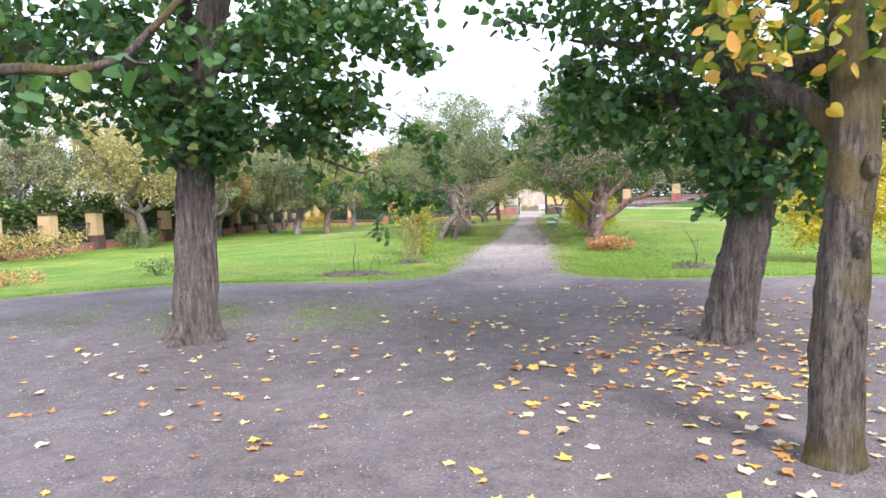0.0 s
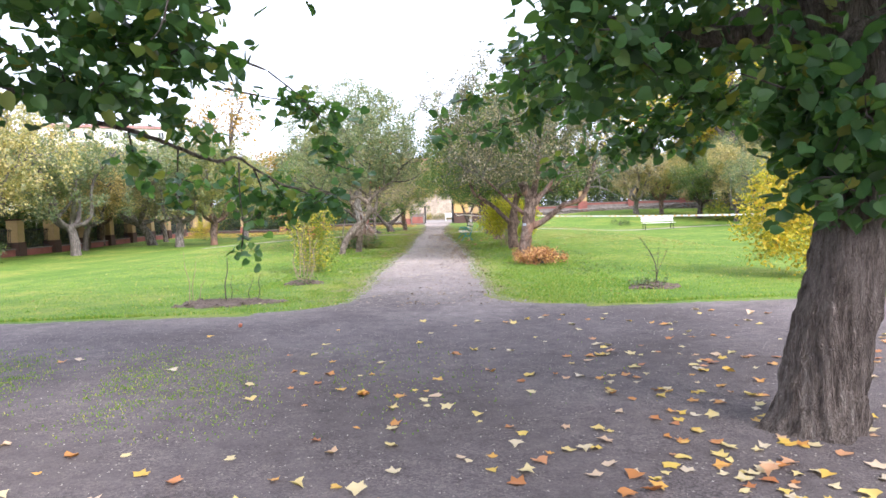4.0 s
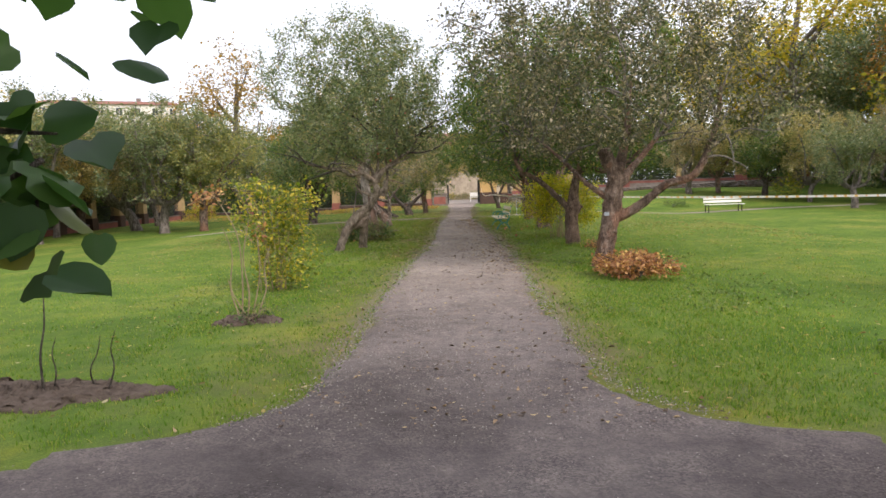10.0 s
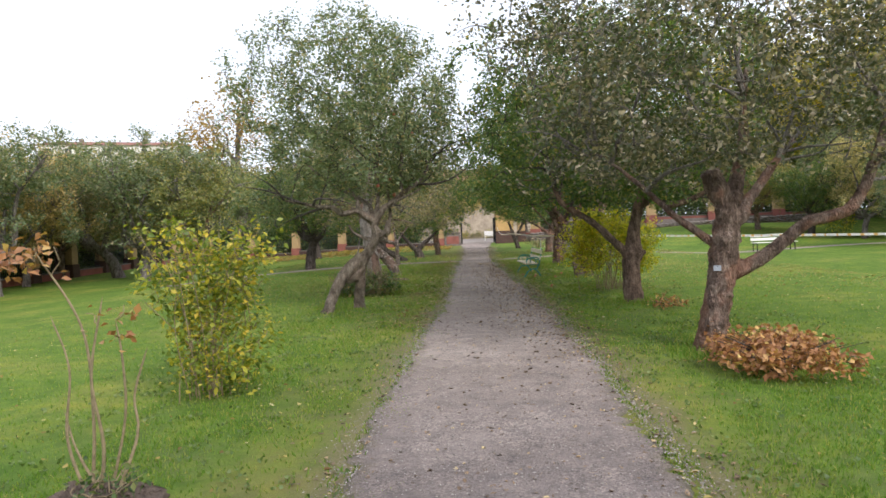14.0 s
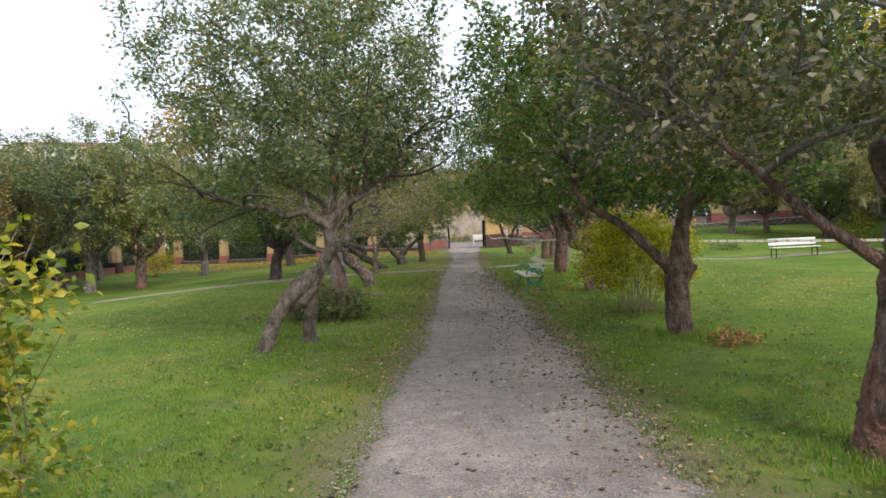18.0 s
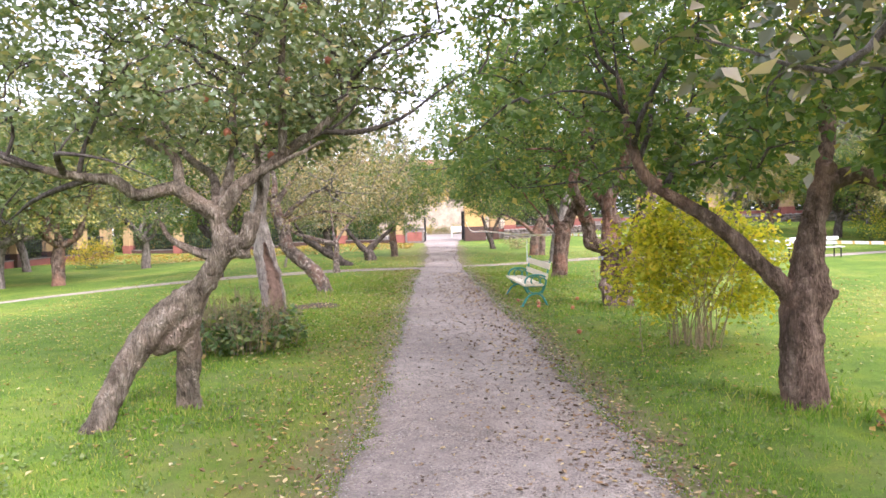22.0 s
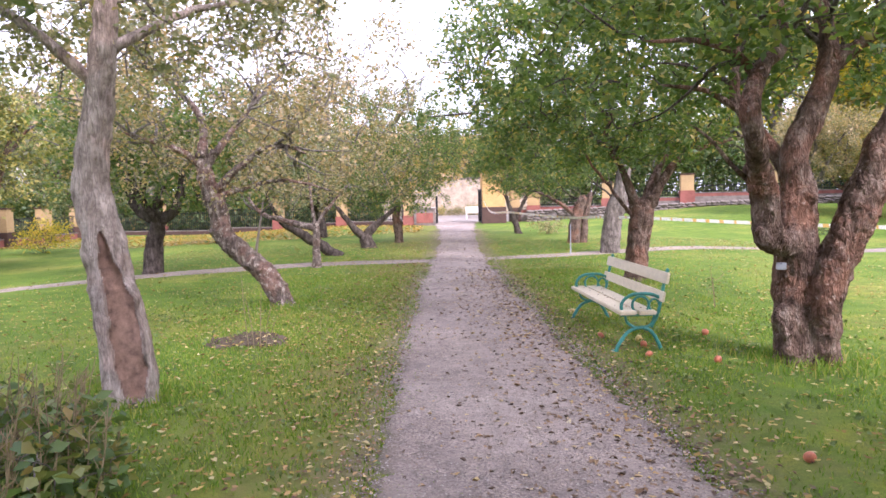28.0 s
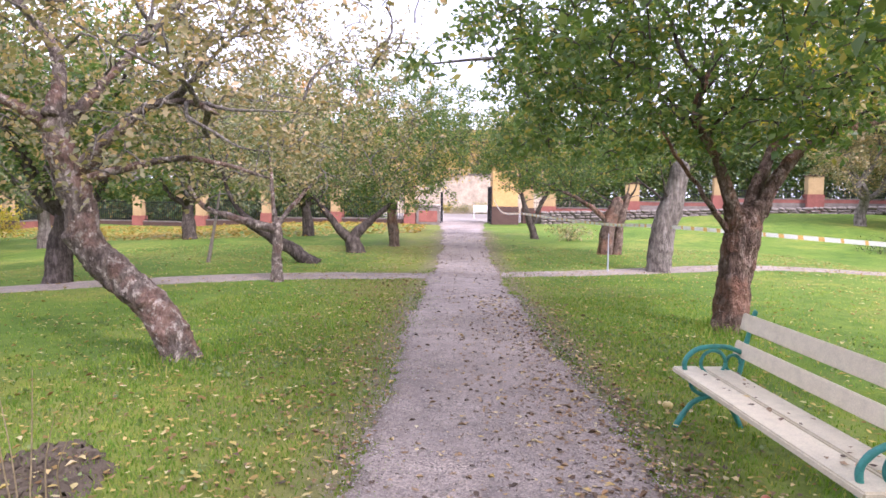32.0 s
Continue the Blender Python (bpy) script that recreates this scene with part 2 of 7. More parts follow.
def plain_material(name, colour, rough=0.7, metal=0.0, vary=0.25, scale=6, bumpy=0.2, spec=0.3):
    m, n, l, b = mat(name, rough, metal, spec)
    v = coords(n, l)
    a = noise_tex(n, l, v, scale, 7, 0.65)
    f = noise_tex(n, l, v, scale * 9, 4, 0.6)
    r = ramp(n, [(0.3, tuple(q * (1 - vary) for q in colour)), (0.52, colour), (0.75, tuple(min(1, q * (1 + vary * 0.6)) for q in colour))])
    l.new(a, r.inputs[0])
    r2 = ramp(n, [(0.3, (0.85, 0.85, 0.85)), (0.7, (1.1, 1.1, 1.1))])
    l.new(f, r2.inputs[0])
    l.new(mixc(n, l, 1.0, r.outputs[0], r2.outputs[0], "MULTIPLY"), b.inputs["Base Color"])
    if bumpy:
        bump(n, l, b, f, bumpy, 0.01)
    return m


LAWN = ground_material()
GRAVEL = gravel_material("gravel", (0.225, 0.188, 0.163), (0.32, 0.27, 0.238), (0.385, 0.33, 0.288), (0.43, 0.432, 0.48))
STREET = plain_material("pale_street_gravel", (0.34, 0.3, 0.265), 0.95, vary=0.2, scale=1.2, bumpy=0.4)
BARK_LIME = bark_material("lime_bark", (0.075, 0.06, 0.05), (0.245, 0.2, 0.172), (0.4, 0.345, 0.3), 22, 0.12, None, 0.12, (30, 0.75, 1.1))
BARK_YOUNG = bark_material("young_lime_bark", (0.055, 0.044, 0.036), (0.235, 0.195, 0.155), (0.42, 0.355, 0.285), 46, 0.16, (0.26, 0.2, 0.06), 0.12, (30, 0.75, 1.1))
BARK_APPLE = bark_material("apple_bark", (0.06, 0.044, 0.036), (0.18, 0.13, 0.104), (0.312, 0.248, 0.204), 13, 0.35, (0.29, 0.155, 0.105), 0.05, (16, 0.6, 1.2))
BARK_RED = bark_material("dark_reddish_bark", (0.051, 0.034, 0.027), (0.166, 0.113, 0.088), (0.315, 0.255, 0.212), 13, 0.35, (0.26, 0.135, 0.09), 0.06, (14, 0.58, 1.2))
BARK_GNARL = bark_material("gnarled_grey_brown_bark", (0.08, 0.064, 0.048), (0.205, 0.17, 0.132), (0.37, 0.325, 0.275), 15, 0.22, (0.27, 0.205, 0.16), 0.06, (16, 0.6, 1.15))
BARK_TAN = bark_material("smooth_reddish_bark", (0.06, 0.042, 0.032), (0.165, 0.115, 0.088), (0.3, 0.225, 0.175), 13, 0.3, (0.24, 0.15, 0.105), 0.05, (16, 0.6, 1.15))
BARK_GREY = bark_material("weathered_apple_bark", (0.07, 0.059, 0.052), (0.189, 0.164, 0.147), (0.308, 0.28, 0.259), 12, 0.2, None, 0.03)
BARK_LICHEN = bark_material("lichen_flecked_bark", (0.05, 0.039, 0.034), (0.15, 0.12, 0.102), (0.25, 0.218, 0.19), 13, 0.3, (0.27, 0.165, 0.13), 0.04, (11, 0.53, 1.6))
BARK_PALE = bark_material("pale_weathered_bark", (0.187, 0.153, 0.136), (0.34, 0.293, 0.264), (0.459, 0.408, 0.374), 12, 0.2, (0.38, 0.29, 0.25), 0.03, (30, 0.7, 1.1))
BARK_DARK = bark_material("dark_apple_bark", (0.03, 0.025, 0.022), (0.085, 0.07, 0.06), (0.17, 0.145, 0.13), 12, 0.3, None, 0.03)
TWIG = bark_material("twig_bark", (0.045, 0.037, 0.032), (0.10, 0.085, 0.075), (0.19, 0.17, 0.15), 30, 0.5, None, 0.01)
TWIG_PALE = bark_material("pale_twig_bark", (0.09, 0.08, 0.07), (0.2, 0.18, 0.16), (0.34, 0.31, 0.28), 30, 0.5, None, 0.01)
HOLLOW = plain_material("rotten_heartwood", (0.25, 0.165, 0.13), 0.95, vary=0.6, scale=14, bumpy=0.9)
DRY_SHOOT = plain_material("dry_brown_shoots", (0.3, 0.235, 0.14), 0.9, vary=0.4, scale=20, bumpy=0.2)
LEAF_LIME = leaf_material("lime_leaves", [(0, (0.038, 0.092, 0.035)), (0.5, (0.064, 0.142, 0.046)), (0.9, (0.1, 0.19, 0.05)), (1, (0.22, 0.22, 0.05))], 0.42)
LEAF_LIME_YELLOW = leaf_material("turning_lime_leaves", [(0, (0.06, 0.12, 0.02)), (0.35, (0.2, 0.24, 0.03)), (0.7, (0.5, 0.36, 0.04)), (1, (0.55, 0.27, 0.06))], 0.4)
LEAF_APPLE = leaf_material("apple_leaves", [(0, (0.1, 0.142, 0.072)), (0.5, (0.16, 0.21, 0.105)), (0.85, (0.24, 0.26, 0.155)), (1, (0.42, 0.335, 0.165))], 0.38)
LEAF_APPLE_GREEN = leaf_material("green_apple_leaves", [(0, (0.058, 0.104, 0.034)), (0.5, (0.098, 0.16, 0.05)), (0.87, (0.165, 0.21, 0.07)), (1, (0.4, 0.31, 0.1))], 0.52)
LEAF_APPLE_DRY = leaf_material("withering_apple_leaves", [(0, (0.135, 0.155, 0.085)), (0.4, (0.205, 0.215, 0.115)), (0.75, (0.285, 0.26, 0.15)), (1, (0.41, 0.32, 0.18))], 0.3, vary=0.9)
LEAF_APPLE_WITHER = leaf_material("curled_grey_brown_leaves", [(0, (0.058, 0.074, 0.036)), (0.45, (0.1, 0.108, 0.058)), (0.72, (0.18, 0.16, 0.1)), (0.9, (0.34, 0.285, 0.205)), (1, (0.5, 0.43, 0.33))], 0.32)
LEAF_APPLE_YELLOW = leaf_material("yellowing_apple_leaves", [(0, (0.136, 0.163, 0.063)), (0.5, (0.272, 0.25, 0.09)), (1, (0.519, 0.375, 0.126))], 0.35, vary=0.9)
LEAF_ORCHARD = leaf_material("mixed_orchard_leaves", [(0, (0.2, 0.21, 0.1)), (0.45, (0.34, 0.3, 0.14)), (0.8, (0.5, 0.41, 0.19)), (1, (0.62, 0.47, 0.22))], 0.38, vary=0.7)
LEAF_YELLOW = leaf_material("golden_shrub_leaves", [(0, (0.172, 0.196, 0.02)), (0.35, (0.38, 0.345, 0.03)), (0.8, (0.552, 0.437, 0.04)), (1, (0.632, 0.391, 0.04))], 0.4)
LEAF_YGREEN = leaf_material("yellow_green_shrub_leaves", [(0, (0.09, 0.14, 0.022)), (0.45, (0.2, 0.25, 0.03)), (0.75, (0.4, 0.38, 0.04)), (1, (0.62, 0.46, 0.06))], 0.4)
LEAF_GOLDGREEN = leaf_material("bright_gold_green_leaves", [(0, (0.2, 0.25, 0.025)), (0.4, (0.4, 0.41, 0.035)), (0.8, (0.56, 0.5, 0.045)), (1, (0.65, 0.49, 0.06))], 0.55)
LEAF_DARK = leaf_material("dark_shrub_leaves", [(0, (0.042, 0.08, 0.024)), (0.6, (0.085, 0.14, 0.038)), (1, (0.19, 0.2, 0.06))], 0.3)
LEAF_BUSH = leaf_material("leathery_shrub_leaves", [(0, (0.055, 0.105, 0.03)), (0.5, (0.1, 0.165, 0.045)), (0.9, (0.2, 0.22, 0.07)), (1, (0.34, 0.24, 0.08))], 0.3)
LEAF_BROWN = leaf_material("withered_brown_leaves", [(0, (0.22, 0.095, 0.04)), (0.5, (0.38, 0.18, 0.075)), (0.85, (0.5, 0.27, 0.11)), (1, (0.58, 0.42, 0.12))], 0.25)
LEAF_ORANGE = leaf_material("autumn_tree_leaves", [(0, (0.2, 0.14, 0.035)), (0.5, (0.38, 0.21, 0.05)), (1, (0.5, 0.27, 0.07))], 0.35, vary=0.9)
LITTER_BIG = leaf_material("fallen_maple_leaves", [(0, (0.36, 0.13, 0.04)), (0.2, (0.55, 0.26, 0.06)), (0.4, (0.6, 0.42, 0.07)), (0.58, (0.58, 0.47, 0.22)), (0.78, (0.55, 0.46, 0.34)), (0.9, (0.5, 0.3, 0.17)), (1, (0.5, 0.2, 0.07))], 0.15, 0.7)
LITTER_SMALL = leaf_material("fallen_small_leaves", [(0, (0.075, 0.0525, 0.042)), (0.55, (0.18, 0.12, 0.075)), (0.85, (0.375, 0.255, 0.15)), (1, (0.6, 0.465, 0.24))], 0.1, 0.8)
LITTER_VERGE = leaf_material("fallen_brown_leaves", [(0, (0.1, 0.06, 0.035)), (0.35, (0.2, 0.12, 0.06)), (0.65, (0.34, 0.2, 0.09)), (0.88, (0.46, 0.33, 0.12)), (1, (0.55, 0.47, 0.3))], 0.1, 0.8)
LITTER_LAWN = leaf_material("fallen_yellow_leaves", [(0, (0.15, 0.085, 0.035)), (0.4, (0.28, 0.185, 0.06)), (0.75, (0.42, 0.33, 0.11)), (1, (0.45, 0.4, 0.24))], 0.15, 0.75, spec=0.2)
PEBBLE = leaf_material("pebble_stone", [(0, (0.1, 0.09, 0.08)), (0.4, (0.22, 0.19, 0.165)), (0.75, (0.31, 0.275, 0.24)), (1, (0.42, 0.38, 0.34))], 0.0, 0.9, spec=0.25)
LEAF_WEED = leaf_material("lawn_weed_leaves", [(0, (0.08, 0.13, 0.035)), (0.6, (0.13, 0.19, 0.05)), (1, (0.19, 0.23, 0.08))], 0.3)
GRASS = leaf_material("grass_blades", [(0, (0.094, 0.186, 0.027)), (0.5, (0.15, 0.25, 0.04)), (0.85, (0.245, 0.3, 0.068)), (1, (0.38, 0.34, 0.13))], 0.42, 0.65, spec=0.12)
OCHRE = plain_material("ochre_plaster", (0.5, 0.32, 0.13), 0.85, vary=0.15, scale=1.5)
OCHRE_PALE = plain_material("faded_ochre_plaster", (0.4, 0.28, 0.14), 0.85, vary=0.15, scale=1.5)
BROWN_BASE = plain_material("brown_plinth_paint", (0.085, 0.05, 0.04), 0.85, vary=0.2, scale=2)
RED_BASE = plain_material("falu_red_base", (0.27, 0.1, 0.078), 0.85, vary=0.25, scale=2)
IRON = plain_material("black_iron", (0.018, 0.018, 0.02), 0.5, 0.2, 0.3, 10, 0.1)
WHITE = plain_material("white_paint", (0.78, 0.76, 0.72), 0.55, vary=0.08, scale=5, bumpy=0.1)
CREAM = plain_material("cream_painted_boards", (0.63, 0.56, 0.42), 0.6, vary=0.14, scale=14, bumpy=0.25)
TURQUOISE = plain_material("turquoise_enamel_iron", (0.035, 0.22, 0.19), 0.45, 0.0, 0.35, 18, 0.2, 0.5)
STONE = plain_material("field_stone", (0.2, 0.17, 0.15), 0.9, vary=0.4, scale=4, bumpy=0.6)
SOIL = plain_material("dark_soil", (0.15, 0.115, 0.092), 0.98, vary=0.45, scale=12, bumpy=0.9, spec=0.1)
SOIL_PALE = plain_material("dry_crumbly_soil", (0.125, 0.1, 0.074), 0.98, vary=0.45, scale=10, bumpy=0.9, spec=0.1)
APPLE_RED = plain_material("apple_skin", (0.5, 0.16, 0.09), 0.4, vary=0.5, scale=22, bumpy=0.0, spec=0.5)
APPLE_PALE = plain_material("pale_apple_skin", (0.55, 0.42, 0.16), 0.4, vary=0.3, scale=22, bumpy=0.0, spec=0.5)
TAPE_WHITE = plain_material("white_plastic_tape", (0.8, 0.77, 0.72), 0.4, vary=0.04, bumpy=0)
TAPE_ORANGE = plain_material("orange_plastic_tape", (0.75, 0.45, 0.14), 0.4, vary=0.1, bumpy=0)
TAN = plain_material("tan_rubble_stone", (0.44, 0.37, 0.285), 0.9, vary=0.4, scale=2.5, bumpy=0.5)
ROOF_RED = plain_material("red_roof_tiles", (0.26, 0.12, 0.085), 0.85, vary=0.2, scale=3)
GLASS_DARK = plain_material("dark_window_pane", (0.05, 0.055, 0.06), 0.15, vary=0.1, bumpy=0, spec=0.6)
FACADE = plain_material("pale_facade_plaster", (0.7, 0.66, 0.6), 0.9, vary=0.06, scale=0.5)
FACADE_PINK = plain_material("apricot_facade_plaster", (0.55, 0.38, 0.26), 0.9, vary=0.08, scale=0.5)
LABEL = plain_material("grey_metal_tag", (0.42, 0.45, 0.5), 0.45, 0.3, 0.1, 8, 0)
STAKE = plain_material("weathered_stake_wood", (0.22, 0.19, 0.16), 0.9, vary=0.3, scale=20, bumpy=0.4)


# ---- mesh helpers ----
def mesh_np(name, V, polys, material, smooth=False):
    """V: (n, 3); polys: list of (m, k) index arrays."""
    me = bpy.data.meshes.new(name)
    V = np.ascontiguousarray(V, dtype=np.float32)
    polys = [np.asarray(p, dtype=np.int32) for p in polys if len(p)]
    me.vertices.add(len(V))
    me.vertices.foreach_set("co", V.ravel())
    loops = np.concatenate([p.ravel() for p in polys])
    totals = np.concatenate([np.full(len(p), p.shape[1], np.int32) for p in polys])
    me.loops.add(len(loops))
    me.loops.foreach_set("vertex_index", loops)
    me.polygons.add(len(totals))
    me.polygons.foreach_set("loop_start", np.concatenate([[0], np.cumsum(totals)[:-1]]).astype(np.int32))
    me.polygons.foreach_set("loop_total", totals)
    if smooth:
        me.polygons.foreach_set("use_smooth", np.ones(len(totals), dtype=bool))
    me.update(calc_edges=True)
    me.materials.append(material)
    return me


def part(name, data, material=None, parent=None, label="", loc=None):
    """One mesh object under a thing. data: a bmesh or a finished mesh."""
    if isinstance(data, bmesh.types.BMesh):
        me = bpy.data.meshes.new(name)
        data.to_mesh(me)
        data.free()
        me.materials.append(material)
    else:
        me = data
    ob = new(name, me)
    if loc is not None:
        ob.location = loc
    if parent is not None:
        ob.parent = parent
    return tagged(ob, label)


def thing(name, loc, label, category, group="", rz=0.0):
    ob = new(name)
    ob.empty_display_size = 0.2
    ob.matrix_world = pose(*loc, 0, 0, rz)
    return tagged(ob, label, category, group)


def bm_box(size, loc=(0, 0, 0), bevel=0.0, rot=None):
    bm = bmesh.new()
    bmesh.ops.create_cube(bm, size=1)
    bmesh.ops.scale(bm, vec=size, verts=bm.verts)
    if bevel:
        bmesh.ops.bevel(bm, geom=bm.edges, offset=bevel, segments=2, affect="EDGES")
    if rot is not None:
        bmesh.ops.rotate(bm, matrix=rot, verts=bm.verts)
    bmesh.ops.translate(bm, vec=loc, verts=bm.verts)
    return bm


def smooth_step(v, a, b):
    t = np.clip((np.asarray(v, float) - a) / (b - a), 0, 1)
    return t * t * (3 - 2 * t)


def ground_z(x, y):
    x, y = np.asarray(x, float), np.asarray(y, float)
    z = -0.4 * smooth_step(-x, 6, 16) - 0.3 * smooth_step(x, 6, 14) * (1 - smooth_step(y, 52, 62))
    return z + 0.8 * smooth_step(y, 55, 67) * smooth_step(x, 5, 17) + 0.04 * np.sin(x * 0.5 + 1) * np.sin(y * 0.35)


def gz(x, y):
    return float(ground_z(x, y))


def wobble(P, seed, f=1.0):
    """Cheap smooth noise for an (n, 3) array, about -1 to 1."""
    r = np.random.RandomState(seed)
    out = np.zeros(len(P))
    for k in range(5):
        d = r.normal(size=3) * f * (1.0 + 0.9 * k)
        out += np.sin(P @ d + r.uniform(0, 6.28)) / (1 + 0.7 * k)
    return out / 2.2


def spline(pts, step):
    """Catmull-Rom through pts, sampled about every step metres. Returns points and each one's fraction of the length."""
    P = np.asarray(pts, float)
    if len(P) == 2:
        P = np.array([P[0], (P[0] + P[1]) / 2, P[1]])
    E = np.vstack([2 * P[0] - P[1], P, 2 * P[-1] - P[-2]])
    out = []
    for i in range(1, len(E) - 2):
        n = max(2, int(np.linalg.norm(E[i + 1] - E[i]) / step))
        t = np.linspace(0, 1, n, endpoint=False)[:, None]
        a, b, c, d = E[i - 1], E[i], E[i + 1], E[i + 2]
        out.append(0.5 * (2 * b + (c - a) * t + (2 * a - 5 * b + 4 * c - d) * t**2 + (3 * b - a - 3 * c + d) * t**3))
    out.append(P[-1:])
    C = np.vstack(out)
    s = np.r_[0, np.cumsum(np.linalg.norm(np.diff(C, axis=0), axis=1))]
    return C, s / max(s[-1], 1e-6)


def tube(C, rad, sides, start=0):
    """Rings along C with radii rad. Returns vertices and quads."""
    T = np.gradient(C, axis=0)
    T /= np.linalg.norm(T, axis=1, keepdims=True) + 1e-9
    ref = np.array([0.0, 1.0, 0.0]) if abs(T[0][1]) < 0.9 else np.array([1.0, 0.0, 0.0])
    A = np.cross(T, ref)
    A /= np.linalg.norm(A, axis=1, keepdims=True) + 1e-9
    B = np.cross(T, A)
    a = np.linspace(0, 2 * np.pi, sides, endpoint=False)
    V = C[:, None] + np.asarray(rad)[:, None, None] * (np.cos(a)[None, :, None] * A[:, None] + np.sin(a)[None, :, None] * B[:, None])
    n = len(C)
    i, j = np.meshgrid(np.arange(n - 1), np.arange(sides), indexing="ij")
    k = (j + 1) % sides
    F = np.stack([i * sides + j, i * sides + k, (i + 1) * sides + k, (i + 1) * sides + j], -1).reshape(-1, 4) + start
    return V.reshape(-1, 3), F


def stem_mesh(name, pts, r0, r1, material, origin, sides=14, step=0.06, flare=0.0, rough=0.12, seed=0, kink=0.0, furrow=0.0):
    """A trunk or limb: a knotty, tapered, slightly crooked tube with a domed tip."""
    C, s = spline(pts, step)
    length = np.linalg.norm(np.diff(C, axis=0), axis=1).sum()
    if kink:
        ease = np.sin(np.pi * np.clip(s, 0, 1))[:, None] ** 0.5
        C = C + kink * ease * np.stack([wobble(C, seed + 20 + k, 4.5) for k in range(3)], -1)
    rad = r0 + (r1 - r0) * s
    if name in ("burl", "bole"):
        rad = r0 * np.sqrt(np.maximum(0.02, np.sin(np.pi * np.clip(s, 0.0, 1.0))))
    else:
        q = np.clip(1 - (1 - s) * length / (r1 * 0.9 + 1e-6), 0, 1)
        rad = rad * np.sqrt(np.maximum(0.03, 1 - q * q))
    V, F = tube(C, rad, sides)
    axis = np.repeat(C, sides, axis=0)
    out = V - axis
    n = 0.6 * wobble(V, seed, 2.6) + 0.4 * wobble(V * (1, 1, 0.5), seed + 5, 8)
    knots = np.maximum(0, wobble(V, seed + 9, 6.0) - 0.62) * 1.6
    grow_by = 1 + rough * (n + knots)
    if furrow:
        grow_by += furrow * (np.abs(wobble(V * (1, 1, 0.09), seed + 3, 26)) - 0.4)
    if flare:
        a = np.tile(np.linspace(0, 2 * np.pi, sides, endpoint=False), len(C))
        d = np.repeat(s * length, sides)
        lobes = 1 + 0.45 * np.sin(4 * a + seed) + 0.3 * np.sin(7 * a + 2.0 * seed)
        grow_by += flare * np.exp(-d / 0.16) * lobes
    V = axis + out * grow_by[:, None]
    n0 = len(V)
    V = np.vstack([V, C[-1:] + (C[-1] - C[-2]) * 0.3])
    last = n0 - sides + np.arange(sides)
    cap = np.stack([last, np.roll(last, -1), np.full(sides, n0)], -1)
    return mesh_np(name, V - np.asarray(origin), [F, cap], material, True)


def chain(pts, y, step=0.03, sides=26, lean=0.0):
    """Vertices and faces of a closed tube through points (x, z, radius, offset) near the upright plane at y; the offset may be left out."""
    C, s = spline([(q[0], y + lean * q[1] + (q[3] if len(q) > 3 else 0), q[1], q[2]) for q in pts], step)
    rad = np.maximum(C[:, 3], 0.01)
    V, F = tube(C[:, :3], rad, sides)
    n0 = len(V)
    V = np.vstack([V, C[:1, :3] - (C[1:2, :3] - C[:1, :3]) * 0.5, C[-1:, :3] + (C[-1:, :3] - C[-2:-1, :3]) * 0.6 * rad[-1] / step])
    a = np.arange(sides)
    last = n0 - sides + a
    return V, F, np.vstack([np.stack([np.roll(a, -1), a, np.full(sides, n0)], -1), np.stack([last, np.roll(last, -1), np.full(sides, n0 + 1)], -1)])


